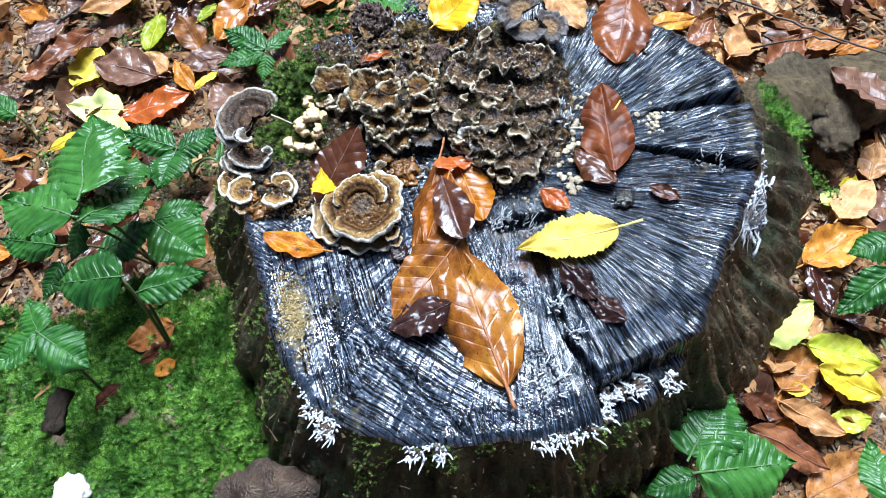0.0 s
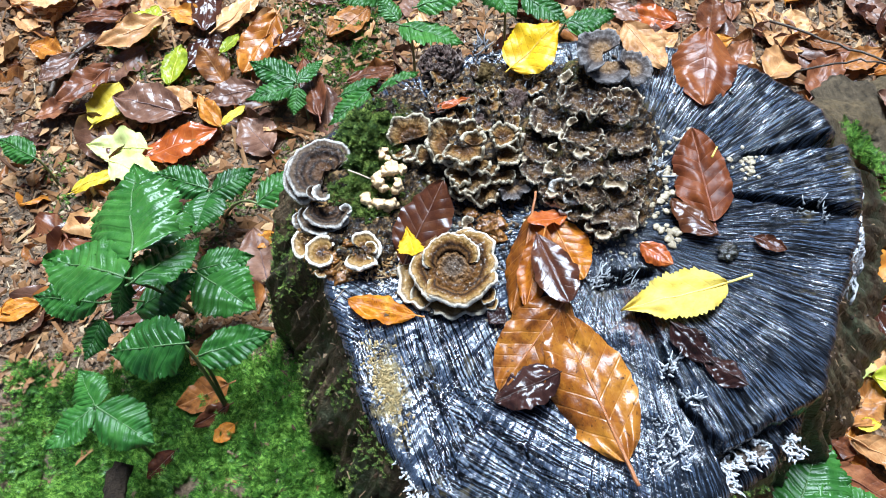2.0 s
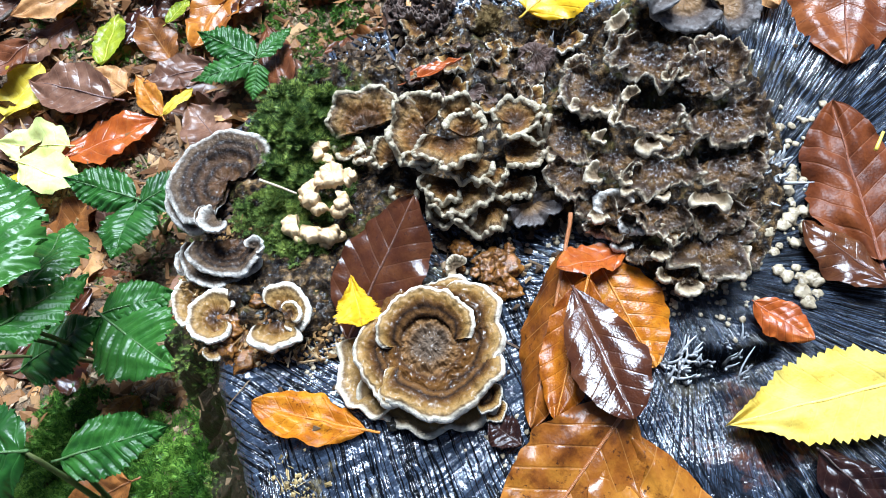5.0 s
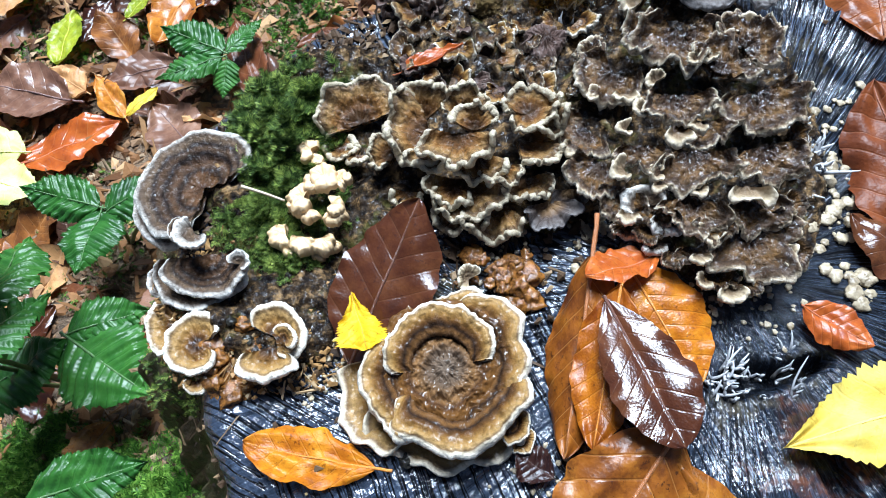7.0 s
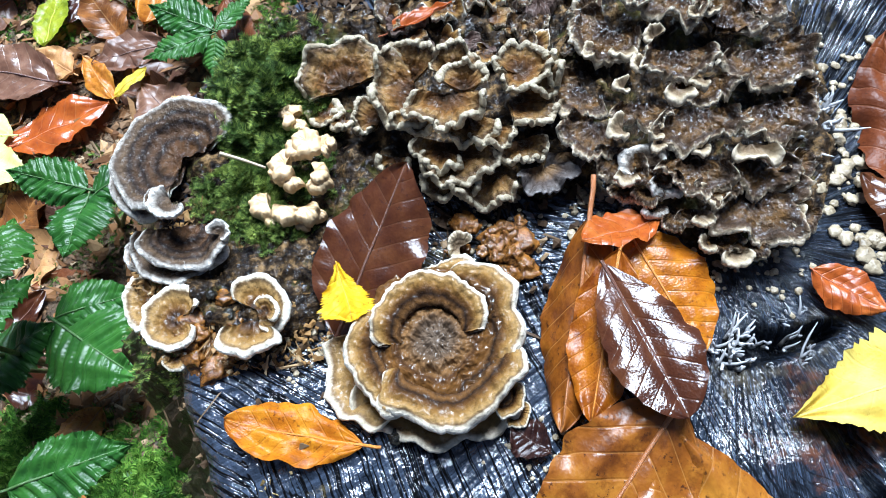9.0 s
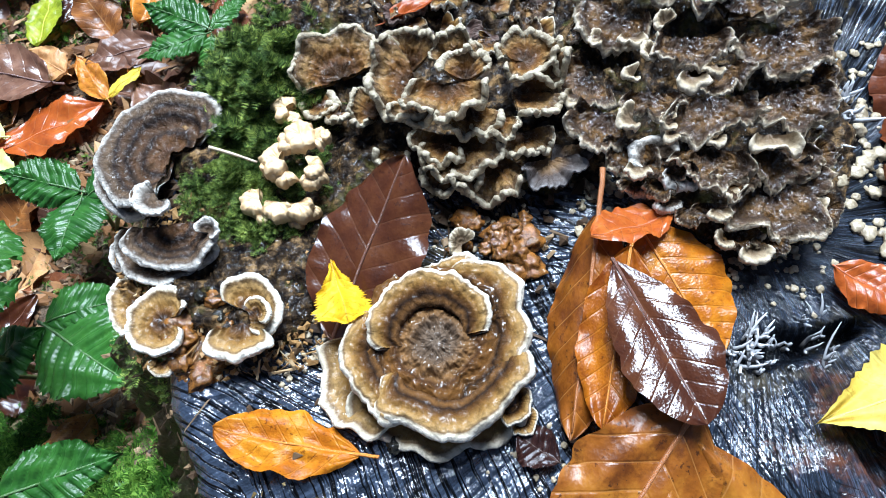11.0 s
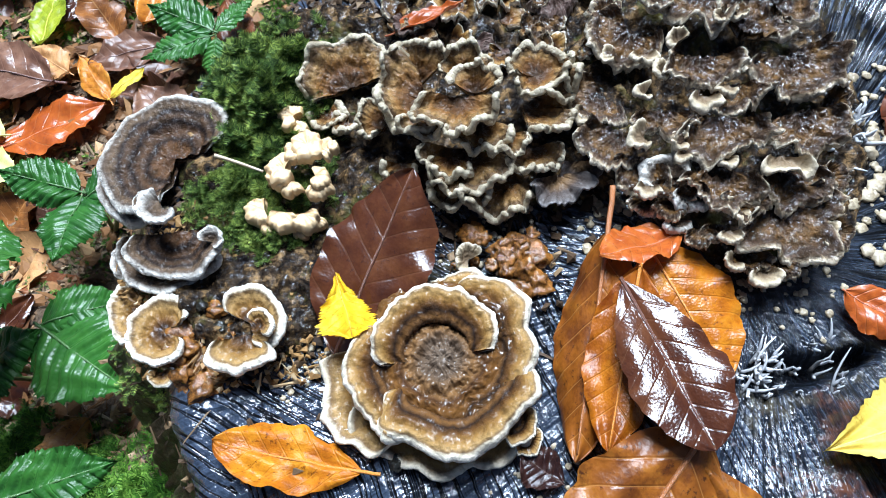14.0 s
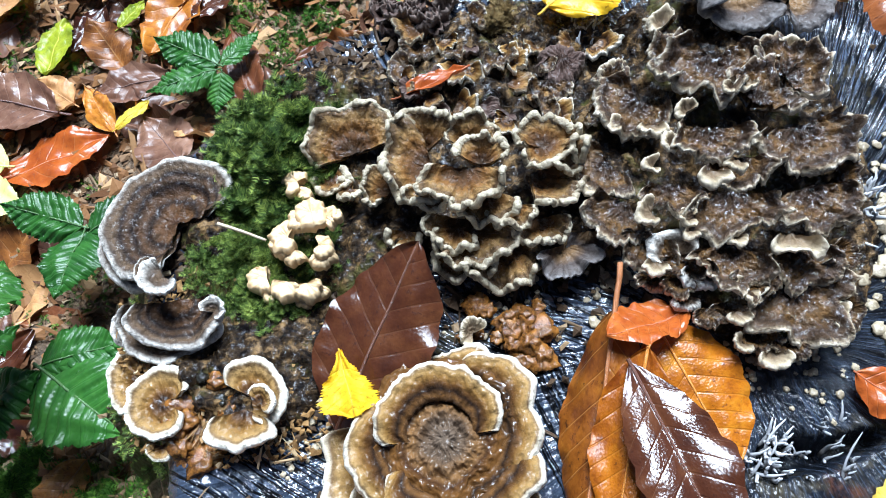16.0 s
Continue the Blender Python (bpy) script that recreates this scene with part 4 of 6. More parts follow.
BAND = dict(band=0.15, zones=(0.36, 1.0), ridges=0.004, bumps=0.07)
UNDER = dict(zones=(0.0, 0.955), cup=0.14, droop=0.02)
fungus("bracket_fungus", "rosette of golden-brown zoned bracket fungus with white rim", (0.0052, 0.3054, 0.16), [
    (0.0068, 0.3037, 0.1725, 0.0212, 0, 360, 0, 1, 0.0, dict(paint=CORE, cup=-0.04, droop=0.0, dip=0.0, lobes=0.10, ridges=0.040, bumps=0.07, ruffle=0.04, nr=80, na=240)),
    (0.0056, 0.3045, 0.1748, 0.0179, -2, 183, 0, 2, 0.50, BAND),
    (0.0041, 0.3031, 0.1728, 0.0229, 137, 245, 2, 3, 0.58, BAND),
    (0.0098, 0.3028, 0.1742, 0.0241, 199, 347, 2, 4, 0.60, BAND),
    (0.0077, 0.3057, 0.1708, 0.0255, -62, 75, 0, 5, 0.56, BAND),
    (0.0097, 0.3056, 0.1680, 0.0226, 51, 116, 2, 6, 0.60, BAND),
    (0.0078, 0.3059, 0.1625, 0.0314, 197, 323, 4, 7, 0.3, UNDER),
    (0.0033, 0.3047, 0.1625, 0.0293, 161, 241, 4, 8, 0.3, UNDER),
    (0.0225, 0.2863, 0.1690, 0.0068, 242, 392, 4, 9),
    (0.0252, 0.2823, 0.1650, 0.0049, 222, 392, 6, 10),
], GOLD, cup=0.24, droop=0.10, ruffle=0.08, dip=0.06, lobes=0.08)

fungus("bracket_fungus", "grey-brown ear-shaped bracket fungus with pale rim", (-0.0724, 0.3833, 0.16), [
    (-0.0688, 0.3797, 0.166, 0.0226, 12, 262, 0, 11),
    (-0.0718, 0.3814, 0.162, 0.0233, 130, 258, 4, 9, 0.3),
], GREY, cup=0.22, droop=0.12, ruffle=0.08, lobes=0.05, waves=2.6)
fungus("bracket_fungus", "tiered dark bracket fungus with curled white margin", (-0.0716, 0.3597, 0.158), [
    (-0.0655, 0.3538, 0.168, 0.0158, 188, 352, 6, 12),
    (-0.0694, 0.355, 0.163, 0.0179, 182, 345, 10, 13),
    (-0.0724, 0.3569, 0.158, 0.0172, 175, 330, 14, 14),
    (-0.0544, 0.347, 0.172, 0.0042, -60, 170, -14, 23, 0.0, dict(cup=0.6, roll=0.3, zones=(0.78, 1.0))),
    (-0.0669, 0.3568, 0.178, 0.0067, 110, 330, -10, 24, 0.0, dict(cup=0.5, roll=0.3, zones=(0.78, 1.0))),
    (-0.073, 0.3625, 0.17, 0.0056, 100, 300, -10, 15),
], GREY, cup=0.34, droop=0.08, ruffle=0.12, waves=3.0)
fungus("bracket_fungus", "golden bracket fungus with white rim on rotten wood", (-0.0739, 0.3259, 0.158), [
    (-0.0699, 0.324, 0.166, 0.0106, 20, 330, 0, 16),
    (-0.0713, 0.3131, 0.163, 0.0043, 160, 380, 10, 17),
    (-0.0793, 0.3339, 0.16, 0.0113, 110, 262, 12, 18),
], GOLD, cup=0.18, droop=0.08, ruffle=0.10, lobes=0.08, waves=3.2, zones=(0.45, 1.0))
fungus("bracket_fungus", "curled horseshoe of golden bracket fungus", (-0.0491, 0.3233, 0.16), [
    (-0.0449, 0.3224, 0.168, 0.0109, -75, 150, 0, 19),
    (-0.0458, 0.3186, 0.17, 0.0118, 195, 330, 0, 20),
    (-0.0407, 0.3189, 0.174, 0.0048, -60, 130, -12, 21),
], GOLD, cup=0.30, droop=0.12, ruffle=0.10, waves=3.2, zones=(0.45, 1.0))

fungus("bracket_fungus", "brown-gold upright bracket fungus with crusted pale rim", (-0.0145, 0.3985, 0.16), [
    (-0.0116, 0.3934, 0.172, 0.0162, 10, 200, -16, 31),
    (-0.0195, 0.3867, 0.17, 0.0054, 100, 400, 0, 32),
    (-0.0139, 0.3825, 0.17, 0.004, 60, 340, 0, 33),
], ROSE, cup=0.25, droop=0.05, ruffle=0.20, waves=4.5, lobes=0.12, roll=0.0, margin=0.0008)

# the ruffled rose
ROSE_INNER = [
    (0.0099, 0.3879, 0.1760, 0.0119, 26, 141, -20, 41),
    (0.0240, 0.3852, 0.1780, 0.0099, 11, 151, -20, 42),
    (0.0118, 0.3825, 0.1760, 0.0149, 96, 283, 4, 43),
    (0.0260, 0.3765, 0.1840, 0.0078, -8, 166, -8, 44),
    (0.0215, 0.3767, 0.1830, 0.0136, 183, 339, 2, 45),
    (0.0264, 0.3700, 0.1790, 0.0105, 186, 341, 6, 46),
    (0.0443, 0.3811, 0.1820, 0.0085, -158, 191, 0, 47),
    (0.0440, 0.3815, 0.1790, 0.0114, -83, 66, 2, 48),
    (0.0400, 0.3762, 0.1760, 0.0149, 266, 371, 6, 49),
    (0.0127, 0.3753, 0.1800, 0.0103, 191, 321, 6, 50),
]
ROSE_OUTER = [
    (0.0214, 0.3655, 0.1730, 0.0156, 179, 329, 8, 51),
    (0.0171, 0.3614, 0.1760, 0.0077, 181, 321, 10, 52),
    (0.0404, 0.3627, 0.1730, 0.0089, 206, 356, 6, 53),
    (0.0335, 0.3667, 0.1770, 0.0085, 191, 331, 6, 54),
    (0.0186, 0.3606, 0.1680, 0.0123, 191, 321, 12, 55),
    (0.0312, 0.3615, 0.1670, 0.0161, 206, 316, 12, 56),
    (0.0470, 0.3561, 0.1670, 0.0110, 196, 346, 10, 57, 0.0, dict(paint=ASH, margin=0.0)),
    (0.0554, 0.3600, 0.1660, 0.0078, 191, 341, 10, 58, 0.0, dict(paint=ASH, margin=0.0)),
    (-0.0014, 0.3797, 0.1700, 0.0082, 101, 241, 0, 59),
    (0.0015, 0.3673, 0.1670, 0.0058, 181, 331, 8, 60),
]
fungus("ruffled_fungus", "rosette of ruffled tan bracket fungus with thick pale margins", (0.0276, 0.3801, 0.16), ROSE_INNER + ROSE_OUTER, ROSE, cup=0.46, droop=0.04, ruffle=0.30, waves=4.6, lobes=0.16, thick=0.0016, dip=0.0, roll=0.0, na=90, margin=0.0009)

# the large dark cluster: tiers of felted brackets
DARK_UPPER = [
    (0.0927, 0.4263, 0.1705, 0.0068, 40, 250, -10, 70),
    (0.1023, 0.4078, 0.1753, 0.0161, 140, 380, 0, 71),
    (0.1212, 0.3975, 0.1748, 0.0122, -84, 150, -4, 72),
    (0.0775, 0.3978, 0.1739, 0.0135, 110, 320, 4, 73),
    (0.0722, 0.4055, 0.1706, 0.0073, 40, 250, -8, 74),
    (0.0929, 0.3824, 0.1790, 0.0140, 181, 341, 8, 75),
    (0.1197, 0.3802, 0.1760, 0.0165, 186, 371, 8, 76),
    (0.0649, 0.3781, 0.1726, 0.0109, 111, 301, 4, 77),
    (0.0665, 0.3633, 0.1744, 0.0133, 156, 291, 8, 78),
    (0.0775, 0.3651, 0.1781, 0.0109, 186, 336, 8, 79),
]
DARK_MIDDLE = [
    (0.0931, 0.3599, 0.1799, 0.0151, 186, 336, 8, 80),
    (0.1157, 0.3597, 0.1760, 0.0149, 191, 356, 8, 81),
    (0.0982, 0.3723, 0.1797, 0.0109, 191, 341, 6, 82),
    (0.0703, 0.3530, 0.1757, 0.0111, 171, 311, 10, 83),
    (0.0887, 0.3448, 0.1782, 0.0136, 186, 326, 10, 84),
    (0.1066, 0.3427, 0.1754, 0.0125, 191, 351, 8, 85),
    (0.1047, 0.3338, 0.1732, 0.0156, 187, 387, 10, 86),
    (0.0941, 0.3373, 0.1762, 0.0091, 182, 332, 10, 87),
    (0.0788, 0.3441, 0.1771, 0.0090, 181, 321, 10, 88),
    (0.0923, 0.3225, 0.1708, 0.0073, 187, 337, 12, 89),
]
DARK_LOWER = [
    (0.0859, 0.3302, 0.1742, 0.0059, 182, 332, 12, 90),
    (0.0805, 0.3289, 0.1732, 0.0050, 182, 332, 12, 91),
    (0.0999, 0.3200, 0.1683, 0.0062, 187, 342, 12, 92),
    (0.0749, 0.3388, 0.1751, 0.0063, 182, 322, 14, 93),
    (0.0696, 0.3417, 0.1740, 0.0055, 172, 312, 14, 94),
    (0.1275, 0.3646, 0.1726, 0.0069, -98, 71, 6, 95),
    (0.1187, 0.3413, 0.1711, 0.0069, -88, 61, 6, 96),
    (0.1182, 0.3259, 0.1675, 0.0053, -107, 72, 4, 97),
    (0.0919, 0.4079, 0.1747, 0.0103, 50, 250, 0, 98),
    (0.1087, 0.3900, 0.1776, 0.0129, -49, 130, 0, 99),
]
FRILLS_UPPER = [
    (0.0916, 0.4260, 0.1730, 0.0054, 30, 240, -10, 370),
    (0.1249, 0.4048, 0.1757, 0.0073, -19, 180, -20, 371),
    (0.1085, 0.3970, 0.1794, 0.0049, 190, 320, 0, 372),
    (0.1021, 0.3931, 0.1804, 0.0026, 80, 290, 0, 373),
    (0.0882, 0.3879, 0.1807, 0.0042, 10, 230, -15, 374),
    (0.0770, 0.3849, 0.1790, 0.0055, 191, 331, 0, 375),
    (0.0684, 0.3887, 0.1755, 0.0030, 51, 291, 0, 376),
    (0.0723, 0.4096, 0.1725, 0.0046, 20, 210, -15, 377),
    (0.0803, 0.3761, 0.1810, 0.0035, 51, 291, -8, 378),
    (0.0744, 0.3710, 0.1801, 0.0035, 51, 291, -8, 379),
    (0.0892, 0.3660, 0.1829, 0.0055, 191, 321, 0, 380),
    (0.0968, 0.3677, 0.1828, 0.0046, 181, 291, 0, 381),
]
FRILLS_LOWER = [
    (0.0703, 0.3556, 0.1792, 0.0052, 81, 281, -10, 382),
    (0.0793, 0.3531, 0.1816, 0.0033, 11, 321, -10, 383),
    (0.0791, 0.3489, 0.1812, 0.0030, 181, 331, 0, 384),
    (0.0904, 0.3462, 0.1817, 0.0038, 191, 331, 0, 385),
    (0.1062, 0.3457, 0.1791, 0.0088, 196, 321, 0, 386),
    (0.0692, 0.3427, 0.1776, 0.0045, 181, 321, 0, 387),
    (0.0905, 0.3321, 0.1781, 0.0043, 112, 322, -8, 388),
    (0.0865, 0.3262, 0.1760, 0.0040, 187, 337, 0, 389),
    (0.0869, 0.3187, 0.1725, 0.0032, 92, 312, 0, 390),
    (0.0951, 0.3167, 0.1706, 0.0052, 192, 342, 0, 391),
    (0.1132, 0.3238, 0.1705, 0.0049, -107, 52, 0, 392),
    (0.0583, 0.3709, 0.1732, 0.0046, 131, 291, 0, 393),
]
GREY_EDGE = [
    (0.0754, 0.3445, 0.1755, 0.0079, 11, 201, -14, 400),
    (0.0802, 0.3409, 0.1745, 0.0072, 192, 322, 4, 401),
    (0.0764, 0.3342, 0.1735, 0.0051, 182, 322, 10, 402),
    (0.0798, 0.3284, 0.1725, 0.0044, 182, 322, 10, 403),
    (0.0700, 0.3410, 0.1715, 0.0046, 182, 322, 10, 404),
]
CURL = dict(paint=FRILL, cup=0.6, droop=0.25, ruffle=0.25, roll=1.0, waves=3.0, lobes=0.2, thick=0.0012, nr=10, na=30)
DOVE = dict(paint=GREY, cup=0.3, droop=0.3, ruffle=0.2, roll=1.0, waves=3.0, lobes=0.15, thick=0.0015, nr=14, na=36, zones=(0.7, 1.0))
fungus("bracket_fungus_cluster", "large cluster of dark brown felted brackets with curled pale edges", (0.1002, 0.3751, 0.16),
       DARK_UPPER + DARK_MIDDLE + DARK_LOWER + [(*row, 0.0, CURL) for row in FRILLS_UPPER + FRILLS_LOWER] + [(*row, 0.0, DOVE) for row in GREY_EDGE],
       DARK, uneven=0.8, cup=0.26, droop=0.10, ruffle=0.26, roll=1.2, waves=4.0, lobes=0.22, thick=0.0017, dip=0.0, bumps=0.12, nr=30, na=90)
ash = fungus("bracket_fungus", "ash-grey lobed bracket fungus", (0.124, 0.447, 0.16), [
    (0.117, 0.4431, 0.176, 0.0177, 20, 260, -8, 60),
    (0.1331, 0.4292, 0.174, 0.0134, -110, 130, 0, 61),
    (0.1207, 0.4402, 0.17, 0.0177, 190, 350, 8, 62),
], ASH, cup=0.22, droop=0.12, ruffle=0.14)


def blob_mesh(name, material, size, seed, squash=0.7, lump=0.25, rings=9, sides=14):
    """A lumpy rounded body standing on its lower side."""
    verts, faces = [], []
    for i in range(rings + 1):
        p = math.pi * i / rings
        for s in range(sides):
            w = 2 * math.pi * s / sides
            n = Vector((math.sin(p) * math.cos(w), math.sin(p) * math.sin(w), math.cos(p)))
            r = size * (1 + lump * fbm(n.x * 1.6 + seed, n.y * 1.6, n.z * 1.6 + seed * 0.3, 2))
            verts.append((n.x * r, n.y * r, n.z * r * squash))
    for i in range(rings):
        for s in range(sides):
            q = (s + 1) % sides
            faces.append((i * sides + s, (i + 1) * sides + s, (i + 1) * sides + q, i * sides + q))
    return mesh_of(name, verts, faces, material)


# cream lobes beside the moss
JELLY_TOP = [
    (-0.0245, 0.3720, 0.1770, 0.0050, -9, 350, 0, 500),
    (-0.0278, 0.3713, 0.1760, 0.0041, 110, 320, -6, 501),
    (-0.0205, 0.3704, 0.1760, 0.0037, -89, 110, -6, 502),
    (-0.0170, 0.3703, 0.1770, 0.0017, -9, 350, 0, 503),
    (-0.0320, 0.3660, 0.1750, 0.0054, 50, 320, -4, 504),
    (-0.0340, 0.3644, 0.1740, 0.0040, 140, 330, 6, 505),
    (-0.0302, 0.3625, 0.1730, 0.0044, 180, 330, 6, 506),
    (-0.0232, 0.3626, 0.1740, 0.0040, -129, 110, 0, 507),
    (-0.0230, 0.3609, 0.1720, 0.0044, 190, 370, 4, 508),
]
JELLY_LOW = [
    (-0.0399, 0.3568, 0.1690, 0.0051, 80, 290, 0, 509),
    (-0.0418, 0.3586, 0.1680, 0.0038, 110, 280, 0, 510),
    (-0.0338, 0.3543, 0.1700, 0.0057, 170, 340, 4, 511),
    (-0.0280, 0.3530, 0.1700, 0.0050, 190, 370, 4, 512),
    (-0.0380, 0.3537, 0.1670, 0.0044, 180, 330, 8, 513),
    (-0.0310, 0.3512, 0.1650, 0.0034, 190, 330, 8, 514),
    (-0.0259, 0.3524, 0.1670, 0.0034, 210, 390, 6, 515),
    (-0.0293, 0.3853, 0.1730, 0.0042, 20, 290, -6, 516),
    (-0.0321, 0.3886, 0.1720, 0.0028, 79, 289, 0, 517),
    (-0.0271, 0.3815, 0.1720, 0.0023, -9, 350, 0, 518),
]
fungus("jelly_fungus", "cluster of smooth cream-coloured jelly fungus lobes", (-0.0316, 0.3692, 0.16), JELLY_TOP + JELLY_LOW, CREAM, group="", cup=0.18, droop=0.35, ruffle=0.22, roll=0.2, waves=3.4, lobes=0.20, thick=0.0030, dip=0.0, ridges=0.0, bumps=0.08, nr=14, na=48)

# withered brown clump behind
umber = []
rng = random.Random(5)
_c = Vector((0.0121, 0.4544, 0.163))
for i in range(64):
    a, up = rng.uniform(0, 360), rng.random()
    out = math.sqrt(1 - up * up)
    umber.append((_c.x + 0.0125 * out * math.cos(radians(a)), _c.y + 0.0105 * out * math.sin(radians(a)), _c.z + 0.011 * up, rng.uniform(0.0028, 0.0052), a - 110, a + 110, rng.uniform(-30, 20) - 25 * out, 130 + i))
fungus("withered_fungus", "withered dark brown clump of old crumpled fungus", (0.0119, 0.457, 0.16), umber, UMBER, cup=0.5, droop=0.1, ruffle=0.5, waves=5, lobes=0.25, nr=8, na=26)
umber = []
for i in range(40):
    a = rng.uniform(160, 380)
    umber.append((0.040 + rng.uniform(-0.036, 0.034), 0.418 + rng.uniform(-0.020, 0.024), 0.168 + rng.uniform(-0.003, 0.004), rng.uniform(0.0035, 0.008), a - 85, a + 85, rng.uniform(-10, 25), 160 + i, 0.0, dict(paint=(DARK, ROSE, UMBER, DARK, GOLD)[i % 5])))
fungus("withered_fungus", "old crumpled brown brackets between the clusters", (0.052, 0.42, 0.160), umber, DARK, cup=0.3, droop=0.1, ruffle=0.3, waves=4, lobes=0.2, nr=12)

c_old = Vector((0.0574, 0.4192, 0.172))
fungus("withered_fungus", "withered red-brown cap with a crumpled skin", c_old, [(*c_old, 0.0078, 0, 360, 0, 240, 0.0, dict(cup=-0.3, droop=0.2)), (c_old.x - 0.005, c_old.y - 0.006, 0.170, 0.0085, 180, 350, 8, 241, 0.0, dict(paint=DARK))], UMBER, ruffle=0.3, waves=5, lobes=0.14, bumps=0.2, nr=14)

# amber jelly on rotten wood
for label, base, spots in (
    ("wet amber-brown jelly between two brackets", (-0.0638, 0.3192, 0.158), [(-0.0639, 0.3255, 0.16, 0.006), (-0.0654, 0.3172, 0.16, 0.008), (-0.0629, 0.3116, 0.158, 0.007), (-0.0549, 0.3209, 0.162, 0.005), (-0.0588, 0.3151, 0.158, 0.006)]),
    ("amber-brown jelly beside a cream cup", (0.029, 0.3316, 0.158), [(0.0243, 0.3333, 0.16, 0.005), (0.0298, 0.3315, 0.16, 0.006), (0.0351, 0.3289, 0.16, 0.005), (0.0328, 0.3347, 0.16, 0.004), (0.0214, 0.336, 0.161, 0.003)])):
    ob = thing("jelly_fungus", label, "fungus", Matrix.Translation(base))
    rg = random.Random(len(label))
    for i, (x, y, z, r) in enumerate(spots * 5):
        off = Vector((rg.gauss(0, 0.0034), rg.gauss(0, 0.0034), rg.uniform(0.001, 0.0035)))
        part("lobe", blob_mesh("lobe", AMBER, r * rg.uniform(0.3, 0.8), 50 + i, 0.6, 0.6, 14, 22), ob, m=Matrix.Translation(Vector((x, y, z)) - Vector(base) + off))
fungus("bracket_fungus", "small cream cup-shaped bracket", (0.0174, 0.3362, 0.16), [(0.0176, 0.3331, 0.166, 0.0046, 20, 250, -20, 201)], FRILL, cup=0.5, ruffle=0.2)


BLACK = make_plain("black_jelly", (0.005, 0.005, 0.004), (0.030, 0.026, 0.018), 240.0, 0.15, 0.5)
for x, y, z, r in ((-0.0591, 0.3298, 0.167, 0.0016), (-0.0539, 0.3228, 0.166, 0.0021), (-0.057, 0.3176, 0.163, 0.0014), (-0.0082, 0.2802, 0.163, 0.0022)):
    bead = thing("jelly_fungus", "small shiny black knob of jelly fungus beside a bracket", "fungus", Matrix.Translation((x, y, z)), "black jelly knobs")
    part("lobe", blob_mesh("lobe", BLACK, r, x * 90, 0.8, 0.45, 12, 20), bead)
knob = thing("jelly_fungus", "black-green shiny knob of jelly fungus on the wood", "fungus", Matrix.Translation((0.1669, 0.3005, 0.162)))
part("lobe", blob_mesh("lobe", BLACK, 0.0052, 8, 0.36, 0.7, 20, 36), knob)


# ---- white stalked fungi along the rim ----
def candle_cluster(x, y, count, spread, size, seed, lean=(0.0, 0.0), z=None, slim=1.0, material=None):
    rg = random.Random(seed)
    z = TOP + top_z(x, y) - 0.001 if z is None else z
    ob = thing("candlesnuff_fungus", "tuft of powdery white antler-shaped fungus stalks", "fungus", pose(x, y, z), "white stalked fungi")
    paint = material or CANDLE
    if slim > 1.2:
        part("foot", blob_mesh("foot", TWIG, spread * 0.7, seed * 0.7, 0.5, 0.9, 10, 18), ob)
    for i in range(count):
        w0 = rg.uniform(0, 6.28)
        far = spread * rg.random() ** 0.5 * 1.3
        ox, oy = far * math.cos(w0), far * math.sin(w0)
        tall = size * rg.uniform(0.6, 1.25)
        dx, dy = lean[0] + 0.2 * math.cos(w0) + rg.gauss(0, 0.45), lean[1] + 0.2 * math.sin(w0) + rg.gauss(0, 0.45)
        path, rad = [], []
        for s in range(7):
            f = s / 6
            path.append((ox + dx * tall * f * f + 0.12 * tall * math.sin(5 * f + i), oy + dy * tall * f * f + 0.12 * tall * math.sin(4.4 * f + 2.1 * i), tall * f - 0.001))
            rad.append(slim * size * (0.125 - 0.085 * f + 0.025 * fbm(i * 3.0, f * 5.0)) * (1 if s < 6 else 0.45))
        verts, faces, uv = tube(path, rad, 7)
        for fork in range(rg.choice([1, 1, 2, 2, 3])):
            o = len(verts)
            b = Vector(path[2 + fork])
            w = rg.uniform(0, 6.28)
            out = Vector((math.cos(w), math.sin(w), 0)) * tall * rg.uniform(0.15, 0.34)
            tip = b + out * 1.15 + Vector((0, 0, rg.uniform(0.25, 0.55) * tall))
            v2, f2, uv2 = tube([b, b + out * 0.7 + Vector((0, 0, 0.08 * tall)), b + out + Vector((0, 0, 0.2 * tall)), tip], [slim * size * q for q in (0.09, 0.09, 0.075, 0.03)], 7)
            verts += v2
            faces += [tuple(q + o for q in fc) for fc in f2]
            uv += [(0.5 + 0.5 * a, b2) for a, b2 in uv2]
        part("stalk", mesh_of("stalk", verts, faces, paint, uv), ob)
    return ob


